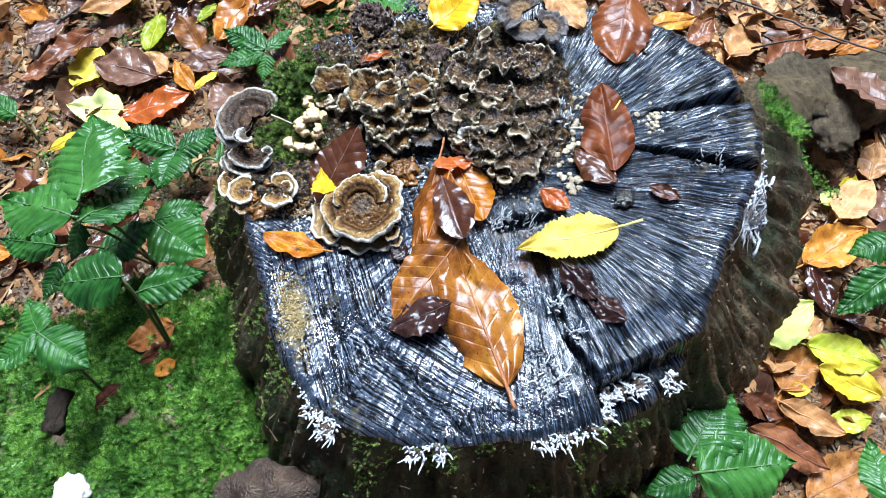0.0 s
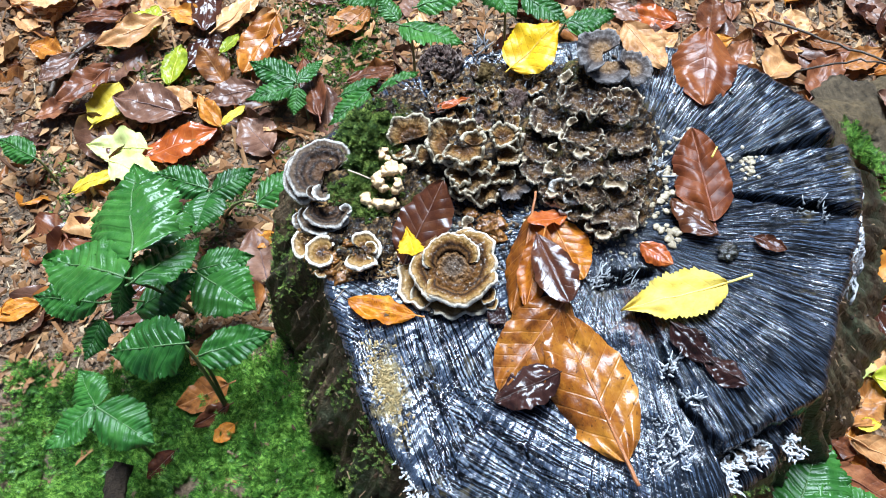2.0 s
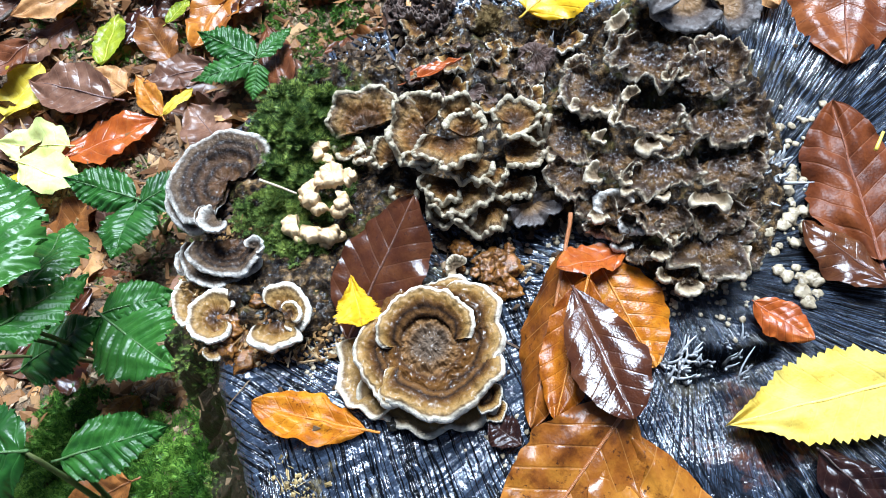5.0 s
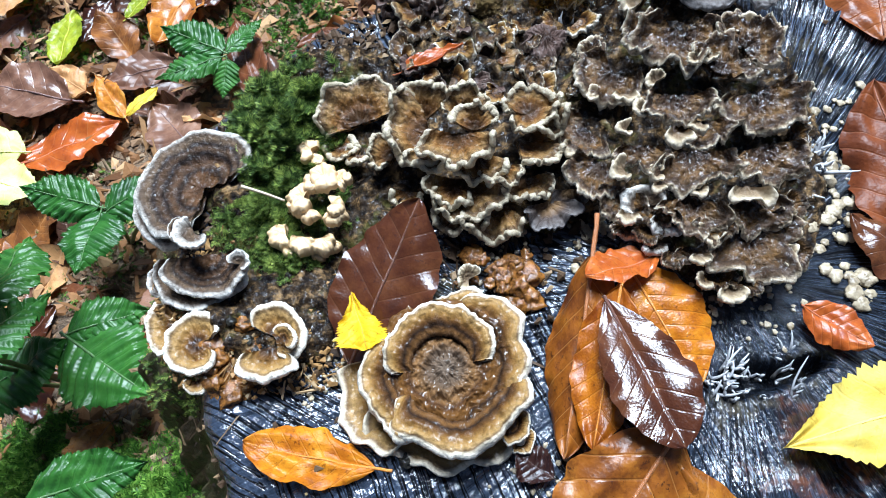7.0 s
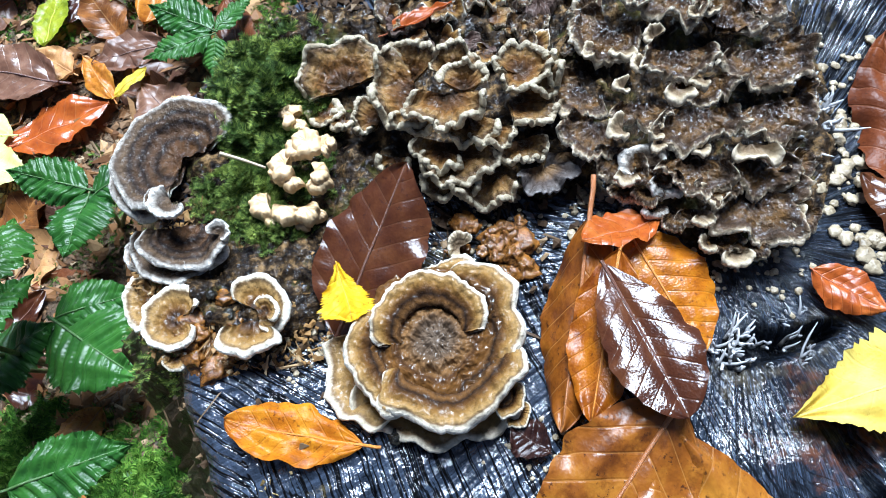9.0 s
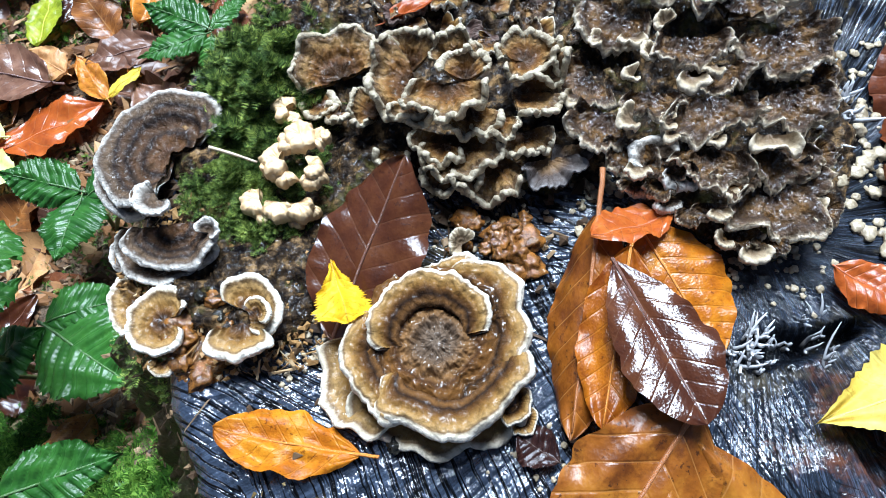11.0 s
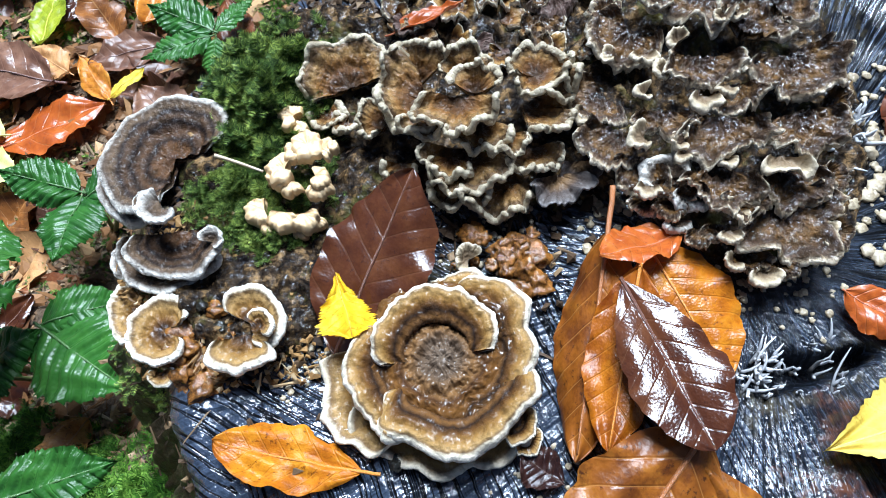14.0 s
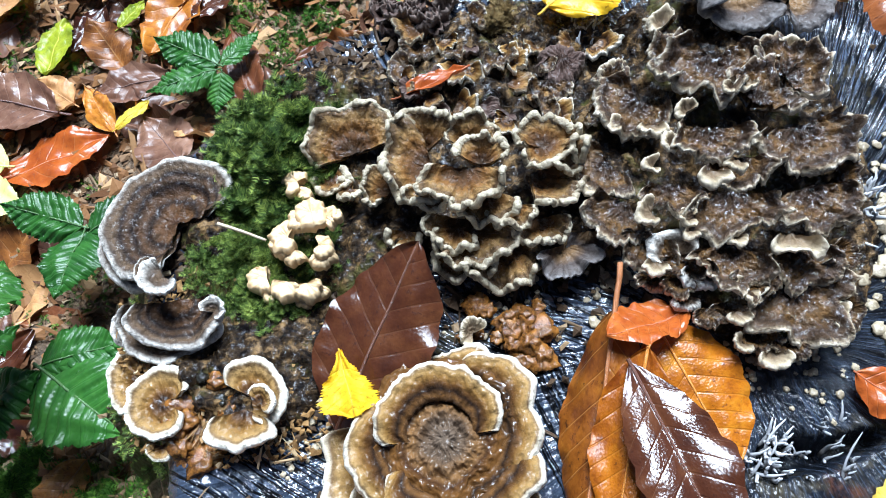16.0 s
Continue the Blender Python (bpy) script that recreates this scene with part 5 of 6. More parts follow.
for i, (x, y, _, n, spread) in enumerate([
    (-0.0302, 0.21, 0.155, 5, 0.004), (-0.0281, 0.1966, 0.152, 5, 0.004), (-0.0233, 0.1844, 0.15, 6, 0.004), (-0.017, 0.1736, 0.148, 7, 0.004), (0.0337, 0.158, 0.152, 6, 0.004),
    (0.0456, 0.1598, 0.155, 8, 0.005), (0.1032, 0.1601, 0.155, 7, 0.004), (0.1152, 0.1617, 0.152, 8, 0.005), (0.1284, 0.1666, 0.15, 7, 0.005), (0.1425, 0.183, 0.15, 5, 0.003),
    (0.1502, 0.1863, 0.148, 5, 0.004), (0.1607, 0.1889, 0.148, 5, 0.004), (0.1779, 0.1889, 0.146, 6, 0.004), (0.1385, 0.1722, 0.15, 6, 0.004)]):
    candle_cluster(x, y, n * 4 + 4, spread * 1.25, 0.0046, 300 + i, lean=(0.5 * (x - CENTRE[0]) / 0.16, 0.5 * (y - CENTRE[1]) / 0.16), z=0.146 if i > 8 else 0.153, slim=1.8)
for i, (x, y, _, n, spread, size) in enumerate([
    (0.1183, 0.2342, 0.158, 7, 0.004, 0.009), (0.1263, 0.2184, 0.157, 6, 0.003, 0.008), (0.1109, 0.1889, 0.16, 14, 0.006, 0.008), (0.1051, 0.2022, 0.16, 4, 0.004, 0.006), (0.0897, 0.2909, 0.16, 10, 0.004, 0.0065),
    (0.104, 0.2912, 0.16, 7, 0.006, 0.006), (0.1318, 0.3558, 0.16, 9, 0.005, 0.010), (0.1383, 0.3649, 0.16, 6, 0.005, 0.010), (0.2216, 0.3212, 0.158, 6, 0.006, 0.007),
    (0.0715, 0.4321, 0.165, 8, 0.005, 0.009), (0.0417, 0.468, 0.165, 7, 0.005, 0.009)]):
    candle_cluster(x, y, int(n * 1.8), spread * 1.2, size * (0.75 if i < 4 else 1.0), 340 + i, lean=(0.2, 0.3), z=TOP - 0.001, slim=1.15 if i < 4 else 0.85, material=CANDLE if i in (0, 1, 2, 4, 6, 7) else ASHEN)


# ---- pale beads and crusts ----
def beads(label, x, y, spread, count, low, high, seed, material=None):
    rg = random.Random(seed)
    verts, faces = [], []
    for i in range(count):
        bx, by = x + rg.gauss(0, spread), y + rg.gauss(0, spread)
        r = low + (high - low) * rg.random() ** 2
        me = blob_mesh("tmp", PALE, r, rg.uniform(0, 50), 0.5, 0.55, 8, 14)
        o = len(verts)
        bz = TOP + top_z(bx, by) + r * 0.2
        verts += [(v.co.x + bx, v.co.y + by, v.co.z + bz) for v in me.vertices]
        faces += [tuple(q + o for q in p.vertices) for p in me.polygons]
        bpy.data.meshes.remove(me)
    tagged(new("fungus_beads", mesh_of("fungus_beads", verts, faces, material or PALE)), label, "fungus", kind="stuff")


for i, (x, y, _, spread, count, low, high) in enumerate([
    (0.1051, 0.3138, 0.16, 0.007, 46, 0.0006, 0.0013), (0.0905, 0.3177, 0.16, 0.006, 34, 0.0005, 0.0010), (-0.0308, 0.3105, 0.16, 0.006, 34, 0.0005, 0.0013), (-0.0337, 0.3386, 0.16, 0.005, 40, 0.0006, 0.0018),
    (0.0308, 0.3433, 0.16, 0.008, 40, 0.0005, 0.0013), (0.0583, 0.3465, 0.16, 0.006, 34, 0.0006, 0.0018), (0.1371, 0.3545, 0.16, 0.007, 34, 0.0012, 0.0028), (0.1364, 0.314, 0.162, 0.004, 12, 0.0016, 0.0032),
    (0.1927, 0.3612, 0.16, 0.008, 22, 0.0010, 0.0024), (0.1333, 0.3691, 0.16, 0.006, 22, 0.0007, 0.0026), (0.137, 0.3381, 0.16, 0.007, 30, 0.0006, 0.0024), (0.1542, 0.3739, 0.16, 0.009, 30, 0.0008, 0.0022),
    (0.1196, 0.3269, 0.16, 0.006, 30, 0.0008, 0.0022), (-0.0362, 0.3414, 0.163, 0.006, 60, 0.0005, 0.0018), (-0.0401, 0.3316, 0.162, 0.006, 50, 0.0005, 0.0020), (-0.0163, 0.39, 0.163, 0.005, 30, 0.0006, 0.0018), (0.0273, 0.2749, 0.16, 0.006, 22, 0.0005, 0.0011), (-0.0488, 0.3465, 0.16, 0.006, 30, 0.0005, 0.0012)]):
    beads("small pale fungus beads on the wet wood", x, y, spread, count, low, high, 400 + i)


# ---- bramble ----
BRAMBLE = [leaf_meshes("bramble_leaflet", "green", "ovate", q, 70 + s, fold=0.16, curl=-0.14, ripple=0.055, stalk=0.08, teeth=0.09, veins=9, res=(120, 11), wrinkle=0.05, bow=0.3) for s, q in enumerate((0.76, 0.60, 0.50, 0.70))]


def bramble(label, root, rows, stem_tops):
    ob = thing("bramble_plant", label, "plant", Matrix.Translation(root), "bramble plants")
    inv = Matrix.Translation(-Vector(root))
    for i, (*row, form) in enumerate(rows):
        me = BRAMBLE[form]
        leaf = part("leaflet", me[0], ob, m=inv @ lay(row, (i * 37) % 21 - 10))
        part("midrib", me[1], leaf)
    for tip in stem_tops:
        a, b = Vector((0, 0, -0.004)), Vector(tip) - Vector(root)
        mid = a.lerp(b, 0.55) + Vector((0.004, 0.004, 0.25 * b.length))
        pts = [a.lerp(mid, s).lerp(mid.lerp(b, s), s) for s in (0, 0.2, 0.4, 0.6, 0.8, 1.0)]
        v, f, uv = tube(pts, [0.0016, 0.0015, 0.0014, 0.0013, 0.0012, 0.0009], 7)
        part("stem", mesh_of("stem", v, f, STEM, uv), ob)
    return ob


def foot(x, y):
    return (x, y, ground_z(x, y))


bramble("bramble seedling with glossy dark green toothed leaves", foot(-0.235, 0.39), [
    (-0.2139, 0.3652, 0.1090, 0.0938, 99.9, 14.8, 0), (-0.2152, 0.3469, 0.1120, 0.0866, 155.4, 18.2, 1), (-0.2136, 0.3448, 0.1050, 0.0761, 62.1, 36.3, 2), (-0.2185, 0.3947, 0.0600, 0.0619, 89.3, 29.0, 3), (-0.2741, 0.3648, 0.0340, 0.0659, 163.7, 12.3, 2), (-0.2452, 0.3742, 0.0500, 0.0348, -122.0, 35.0, 3), (-0.2744, 0.3556, 0.0200, 0.0354, -119.8, 16.4, 3)],
    [(-0.2150, 0.3600, 0.106), (-0.2750, 0.3650, 0.032), (-0.2450, 0.3730, 0.048)])
bramble("low bramble with rounded glossy leaflets beside the stump", foot(-0.215, 0.40), [
    (-0.2618, 0.3721, -0.0100, 0.0615, 23.4, -14.1, 3), (-0.2088, 0.4002, 0.0010, 0.0508, 6.8, -4.5, 1), (-0.2085, 0.3979, 0.0010, 0.0701, -38.8, -7.4, 0)], [(-0.2090, 0.3990, 0.000)])
bramble("bramble shoot with three glossy green leaflets", foot(-0.22, 0.50), [
    (-0.2188, 0.5050, -0.0410, 0.0636, 156.6, -0.9, 2), (-0.2149, 0.5007, -0.0410, 0.0488, 20.7, -7.1, 1), (-0.2174, 0.5022, -0.0410, 0.0526, -98.8, -12.1, 0), (-0.1622, 0.4659, -0.01, 0.0524, 29.6, -11.0, 1)], [(-0.2170, 0.5030, -0.042), (-0.1628, 0.467, -0.012)])
bramble("low bramble with bright green rounded leaves over moss", foot(-0.175, 0.275), [
    (-0.1709, 0.2950, 0.1120, 0.0608, 174.6, 16.2, 3), (-0.1735, 0.2968, 0.0800, 0.0562, 8.7, -10.3, 2)], [(-0.1720, 0.2950, 0.110), (-0.1730, 0.2980, 0.078)])
bramble("bramble sprig with toothed leaves above the moss", foot(-0.24, 0.25), [
    (-0.2325, 0.2630, 0.0970, 0.0346, 121.4, 11.7, 0), (-0.2341, 0.2631, 0.0970, 0.0403, -144.7, 10.0, 1), (-0.2309, 0.2629, 0.0970, 0.0474, -34.6, 2.4, 3), (-0.2423, 0.2675, 0.0800, 0.0278, -90.9, 46.0, 1)], [(-0.2320, 0.2630, 0.095)])
bramble("small bramble seedling with dark green leaflets", foot(-0.13, 0.60), [
    (-0.1368, 0.6295, -0.0500, 0.0614, 145.3, -0.0, 2), (-0.1385, 0.6247, -0.0500, 0.0519, -167.8, 0.0, 2), (-0.1343, 0.6219, -0.0500, 0.0303, -104.0, 19.3, 3), (-0.1348, 0.6293, -0.0500, 0.0387, 44.6, -0.0, 2), (-0.0869, 0.5900, -0.0300, 0.0433, 13.0, -13.4, 2)], [(-0.1360, 0.6270, -0.052)])
bramble("glossy green bramble at the foot of the stump", foot(0.235, 0.14), [
    (0.2025, 0.1604, 0.0670, 0.0663, 53.3, 14.9, 0), (0.2054, 0.1497, 0.0670, 0.0748, 4.8, 17.1, 3), (0.2036, 0.1478, 0.0670, 0.0346, -165.9, 11.7, 1)], [(0.2040, 0.1550, 0.065)])
bramble("bramble leaves behind the stump", foot(-0.0532, 0.5822), [
    (-0.0481, 0.5744, -0.0100, 0.0465, 5.5, -25.4, 2), (-0.0576, 0.5842, -0.0200, 0.0519, -147.1, 11.1, 2)], [(-0.0532, 0.5822, -0.0180)])
bramble("bramble with dark glossy leaves standing behind the stump", foot(-0.0137, 0.6459), [
    (-0.0204, 0.6354, 0.0100, 0.0704, -33.3, -8.2, 2), (-0.0227, 0.6425, 0.0100, 0.0319, 124.7, -18.3, 3), (-0.0028, 0.6474, 0.0200, 0.0609, 4.9, -9.5, 2), (-0.0296, 0.6910, 0.0000, 0.0532, -173.0, -0.0, 2)], [(-0.0137, 0.6459, 0.0080)])
bramble("tall bramble leaves behind the back of the stump", foot(0.0818, 0.6494), [
    (0.0639, 0.6684, 0.0300, 0.0614, -66.4, -0.0, 1), (0.0964, 0.6285, 0.0400, 0.0524, -45.3, -0.0, 2), (0.1259, 0.5696, 0.0600, 0.0429, 2.4, -13.5, 1), (0.1056, 0.6478, 0.0300, 0.0515, 10.0, -0.0, 2)], [(0.0818, 0.6494, 0.0300)])
bramble("bramble leaf half hidden behind the stump", foot(0.09, 0.56), [(0.1152, 0.5378, 0.1, 0.0414, 3.8, -0.0, 2)], [(0.1157, 0.5395, 0.098)])
bramble("bramble leaf among fallen leaves", foot(-0.40, 0.56), [(-0.4013, 0.5678, -0.05, 0.0526, 146.3, -0.0, 2)], [(-0.4027, 0.5693, -0.052)])
bramble("bramble leaves over fallen yellow leaves", foot(0.45, 0.30), [
    (0.4412, 0.3278, -0.06, 0.0655, -148.4, 8.8, 2), (0.4551, 0.3574, -0.06, 0.045, -172.1, 12.8, 3), (0.3612, 0.1324, -0.02, 0.0495, 87.3, 11.7, 1)], [(0.4436, 0.3296, -0.062), (0.4563, 0.3583, -0.062), (0.3622, 0.1326, -0.022)])


# ---- fallen leaves on the ground ----
LITTER = {}
for c in ("copper", "orange", "brown", "russet", "red", "tan", "plum", "yellow", "lemon", "lime"):
    LITTER[c] = [leaf_meshes("fallen_" + c, OLD.get(c, c), "round" if c == "lemon" else "birch" if c == "lime" and s == 0 else "beech", (0.62, 0.72, 0.86)[s] if c == "lemon" else (0.42, 0.56, 0.70)[s], 20 + 7 * s + len(c), fold=0.08 + 0.10 * s, curl=0.10 + 0.08 * s, ripple=0.014, stalk=0.12, teeth=0.06 if c in ("lemon", "lime") else 0.0, res=(36, 7), twist=0.3 * s - 0.25, wrinkle=0.08) for s in range(3)]
WORDS = {"copper": "wet copper-brown fallen beech leaf", "orange": "wet orange fallen leaf", "brown": "wet dark brown fallen leaf", "russet": "wet russet fallen beech leaf", "red": "orange-red fallen leaf",
         "tan": "pale tan fallen beech leaf", "plum": "dull purple-brown fallen beech leaf", "yellow": "bright yellow fallen leaf", "lemon": "pale lemon-yellow fallen leaf", "lime": "yellow-green fallen leaf with brown specks"}


def ground_leaf(row, color, seed=0, lift=0.006):
    x, y, _, size, rz, _ = row
    dx, dy = math.cos(radians(rz)) * size, math.sin(radians(rz)) * size
    z0, z1 = ground_z(x, y), ground_z(x + dx, y + dy)
    ry = -math.degrees(math.asin(max(-0.7, min(0.7, (z1 - z0) / size))))
    put_leaf(LITTER[color][seed % 3], lay((x, y, z0 + 0.10 * size, size, rz, ry), (seed * 53) % 17 - 8, lift), WORDS[color] + " on the forest floor", "fallen leaves")


# the lower layer of the litter, past counting
def litter_layer(color, count, seed):
    rg = random.Random(seed)
    forms = [leaf_meshes("litter_" + color, OLD.get(color, color), "beech", 0.55 + 0.1 * s, 40 + 5 * s + len(color), fold=0.3 * s, curl=0.3 + 0.2 * s, ripple=0.004, stalk=0.08, res=(12, 3), twist=0.8 * s - 0.6, wrinkle=0.16) for s in range(3)]
    verts, faces, uv = [], [], []
    while count:
        x, y = rg.uniform(-0.95, 0.95), rg.uniform(-0.1, 1.5)
        a = math.atan2(y - CENTRE[1], x - CENTRE[0])
        gap = math.hypot(x - CENTRE[0], y - CENTRE[1]) - rim_radius(a)
        if gap < 0.07 or (x < 0.02 and y < 0.335) or (y < 0.20 and x < 0.22):
            continue
        if -0.45 < x < 0.0 and y < 0.66 and rg.random() > 0.6:
            continue
        count -= 1
        me = forms[rg.randrange(3)][0]
        size = rg.uniform(0.035, 0.066)
        m = pose(x, y, ground_z(x, y) + 0.001 + 0.006 * rg.random(), rg.uniform(-20, 20), rg.uniform(-20, 20), rg.uniform(0, 360)) @ Matrix.Diagonal((size, size, size, 1))
        o = len(verts)
        verts += [m @ v.co for v in me.vertices]
        faces += [tuple(q + o for q in p.vertices) for p in me.polygons]
        n = len(me.vertices)
        flat = [(0.0, 0.0)] * n
        for lp, d in zip(me.loops, me.uv_layers[0].data):
            flat[lp.vertex_index] = tuple(d.uv)
        uv += flat
    for pair in forms:
        for me in pair:
            bpy.data.meshes.remove(me)
    tagged(new("leaf_litter", mesh_of("leaf_litter", verts, faces, LEAF[OLD.get(color, color)], uv)), "wet %s leaf litter covering the forest floor" % {"tan": "tan", "plum": "purple-brown", "copper": "copper-brown", "russet": "russet", "brown": "dark brown", "orange": "orange"}[color], "leaf litter", kind="stuff")


for i, (c, n) in enumerate((("tan", 440), ("copper", 320), ("russet", 200), ("plum", 340), ("brown", 160), ("orange", 70))):
    litter_layer(c, n, 500 + i)

def far_litter(color, count, seed):
    """Leaves farther out, sparser with distance."""
    rg = random.Random(seed)
    blade, rib = leaf_meshes("far_" + color, color, "beech", 0.6, 9 + len(color), fold=0.25, curl=0.4, ripple=0.0, res=(8, 2), wrinkle=0.2)
    flat = [(0.0, 0.0)] * len(blade.vertices)
    for lp, d in zip(blade.loops, blade.uv_layers[0].data):
        flat[lp.vertex_index] = tuple(d.uv)
    verts, faces, uv = [], [], []
    while count:
        w, d = rg.uniform(0, 2 * math.pi), 0.5 + 2.6 * rg.random() ** 1.6
        x, y = 0.05 + d * math.cos(w), 0.4 + d * math.sin(w)
        if -0.95 < x < 0.95 and -0.1 < y < 1.5 or (-0.5 < x < 0.35 and -0.1 < y < 0.4):
            continue
        count -= 1
        size = rg.uniform(0.045, 0.08)
        m = pose(x, y, (ground_z(x, y) if max(abs(x - 0.05), abs(y - 0.4)) < 0.9 else -0.09 + 0.02 * max(abs(x - 0.05), abs(y - 0.4)) * fbm(x * 0.7, y * 0.7, 5.0)) + 0.008, rg.uniform(-25, 25), rg.uniform(-25, 25), rg.uniform(0, 360)) @ Matrix.Diagonal((size, size, size, 1))
        o = len(verts)
        verts += [m @ v.co for v in blade.vertices]
        faces += [tuple(q + o for q in p.vertices) for p in blade.polygons]
        uv += flat
    bpy.data.meshes.remove(blade)
    bpy.data.meshes.remove(rib)
    tagged(new("leaf_litter", mesh_of("leaf_litter", verts, faces, LEAF[color], uv)), "wet fallen leaves strewn over the wood's floor", "leaf litter", kind="stuff")


for i, (c, n) in enumerate((("tan", 900), ("copper", 900), ("russet", 700), ("plum", 900), ("orange", 250), ("yellow", 130))):
    far_litter(c, n, 540 + i)

# scattered litter
rng = random.Random(21)
made = 0
while made < 300:
    x, y = rng.uniform(-0.75, 0.75), rng.uniform(-0.05, 1.15)
    a = math.atan2(y - CENTRE[1], x - CENTRE[0])
    if math.hypot(x - CENTRE[0], y - CENTRE[1]) < rim_radius(a) + 0.075 or (y < 0.40 and -0.33 < x < 0.2) or (x < 0.0 and y < 0.36):
        continue
    if -0.47 < x < 0.02 and 0.42 < y < 0.72 or 0.30 < x < 0.5 and 0.12 < y < 0.5:
        continue
    c = rng.choice(["copper", "copper", "tan", "tan", "russet", "plum", "plum", "brown", "brown", "orange", "red", "tan", "copper", "tan", "plum", "lime" if rng.random() < 0.5 else "yellow"])
    ground_leaf((x, y, 0, rng.uniform(0.042, 0.072), rng.uniform(-180, 180), 0), c, made, 0.002)
    made += 1

# leaves that can be told apart: stalk end x, y, length, heading, colour, form
LEAVES_WEST = [
    (-0.3025, 0.5721, 0.0817, 19, "red", 1),
    (-0.2974, 0.5793, 0.0673, 167, "lemon", 0),
    (-0.3324, 0.5648, 0.0648, -26, "lemon", 0),
    (-0.3760, 0.5429, 0.0487, 21, "yellow", 0),
    (-0.2601, 0.6175, 0.0841, 158, "plum", 1),
    (-0.3005, 0.6216, 0.0262, 156, "orange", 2),
    (-0.3599, 0.6196, 0.0587, 68, "yellow", 2),
    (-0.3852, 0.7147, 0.0527, -137, "plum", 1),
    (-0.3418, 0.6863, 0.0677, -145, "russet", 1),
    (-0.4242, 0.6343, 0.0469, 32, "russet", 1),
    (-0.4423, 0.7364, 0.0404, -21, "orange", 2),
    (-0.3941, 0.7637, 0.0594, -3, "russet", 0),
    (-0.3285, 0.8029, 0.0566, -166, "russet", 1),
    (-0.3263, 0.7355, 0.0483, 58, "lime", 2),
    (-0.2871, 0.7449, 0.0804, -159, "tan", 0),
]
LEAVES_NORTH = [
    (-0.2830, 0.6641, 0.0541, 77, "lime", 1),
    (-0.2884, 0.7655, 0.0503, -19, "orange", 1),
    (-0.2427, 0.7924, 0.0632, -92, "brown", 1),
    (-0.2427, 0.7289, 0.0502, -115, "brown", 1),
    (-0.2305, 0.7275, 0.0788, 50, "tan", 0),
    (-0.2253, 0.6969, 0.0300, 45, "lime", 1),
    (-0.1626, 0.7412, 0.0829, -118, "orange", 1),
    (-0.1649, 0.6945, 0.0431, 37, "brown", 1),
    (-0.2494, 0.6232, 0.0467, 138, "tan", 1),
    (-0.1829, 0.6464, 0.0595, -172, "plum", 1),
    (-0.2222, 0.6004, 0.0516, 120, "orange", 0),
    (-0.2201, 0.6015, 0.0316, 36, "yellow", 0),
    (-0.1662, 0.5590, 0.0624, 124, "plum", 2),
    (-0.1163, 0.5950, 0.0787, 101, "russet", 0),
    (-0.4545, 0.8000, 0.0568, 9, "tan", 1),
]
LEAVES_EAST = [
    (0.3896, 0.3603, 0.0780, 26, "orange", 1),
    (0.3941, 0.3576, 0.0501, -82, "brown", 1),
    (0.3226, 0.2820, 0.0743, 30, "lemon", 0),
    (0.3645, 0.2876, 0.0356, 29, "tan", 2),
    (0.3670, 0.2777, 0.0673, -19, "lime", 1),
    (0.4220, 0.2274, 0.0598, 151, "yellow", 1),
    (0.3349, 0.2373, 0.0549, 45, "copper", 2),
    (0.3145, 0.2869, 0.0238, -67, "orange", 2),
    (0.3267, 0.2238, 0.0646, -25, "tan", 0),
    (0.3730, 0.2079, 0.0391, 3, "lime", 1),
    (0.2950, 0.2309, 0.0419, -26, "russet", 1),
    (0.2946, 0.2032, 0.0756, -29, "russet", 0),
    (0.3364, 0.1457, 0.0766, 22, "copper", 1),
    (0.3388, 0.2370, 0.0223, -3, "yellow", 1),
    (0.4792, 0.4485, 0.0515, 64, "tan", 1),
]
LEAVES_CORNER = [
    (0.4554, 0.4312, 0.0368, 62, "yellow", 1),
    (0.4286, 0.4297, 0.0281, 31, "lemon", 0),
    (0.4324, 0.4041, 0.0664, 43, "tan", 1),
    (0.4022, 0.2956, 0.0325, 13, "brown", 1),
    (0.3726, 0.6147, 0.0629, 48, "tan", 2),
    (0.4114, 0.5872, 0.0705, 49, "russet", 1),
    (0.3835, 0.6821, 0.0524, -28, "tan", 1),
    (0.4267, 0.6770, 0.0486, -26, "copper", 1),
    (0.4895, 0.6129, 0.0511, 7, "orange", 0),
    (0.4660, 0.6298, 0.0518, 21, "copper", 1),
    (0.3298, 0.6289, 0.0494, 48, "russet", 1),
]
for i, (x, y, size, rz, color, form) in enumerate(LEAVES_WEST + LEAVES_NORTH + LEAVES_EAST + LEAVES_CORNER):
    ground_leaf((x, y, 0, size, rz, 0), color, form, 0.007 + 0.004 * (i % 3))
for x, y, size, rz, color, form in [(-0.1731, 0.2956, 0.0495, -169, "copper", 1), (-0.1693, 0.2766, 0.0354, -162, "brown", 0), (-0.1624, 0.2595, 0.0195, -149, "orange", 2), (-0.3671, 0.4826, 0.0722, -54, "russet", 1),
                                    (-0.2136, 0.249, 0.0309, -147, "brown", 1), (-0.1987, 0.3555, 0.0369, -124, "copper", 2), (-0.16, 0.4633, 0.0269, -174, "orange", 2), (-0.1385, 0.4792, 0.0309, -150, "brown", 2)]:
    ground_leaf((x, y, 0, size, rz, 0), color, form, 0.008)
ground_leaf((-0.0855, 0.6368, 0, 0.0542, 10, 0), "russet", 0, 0.02)


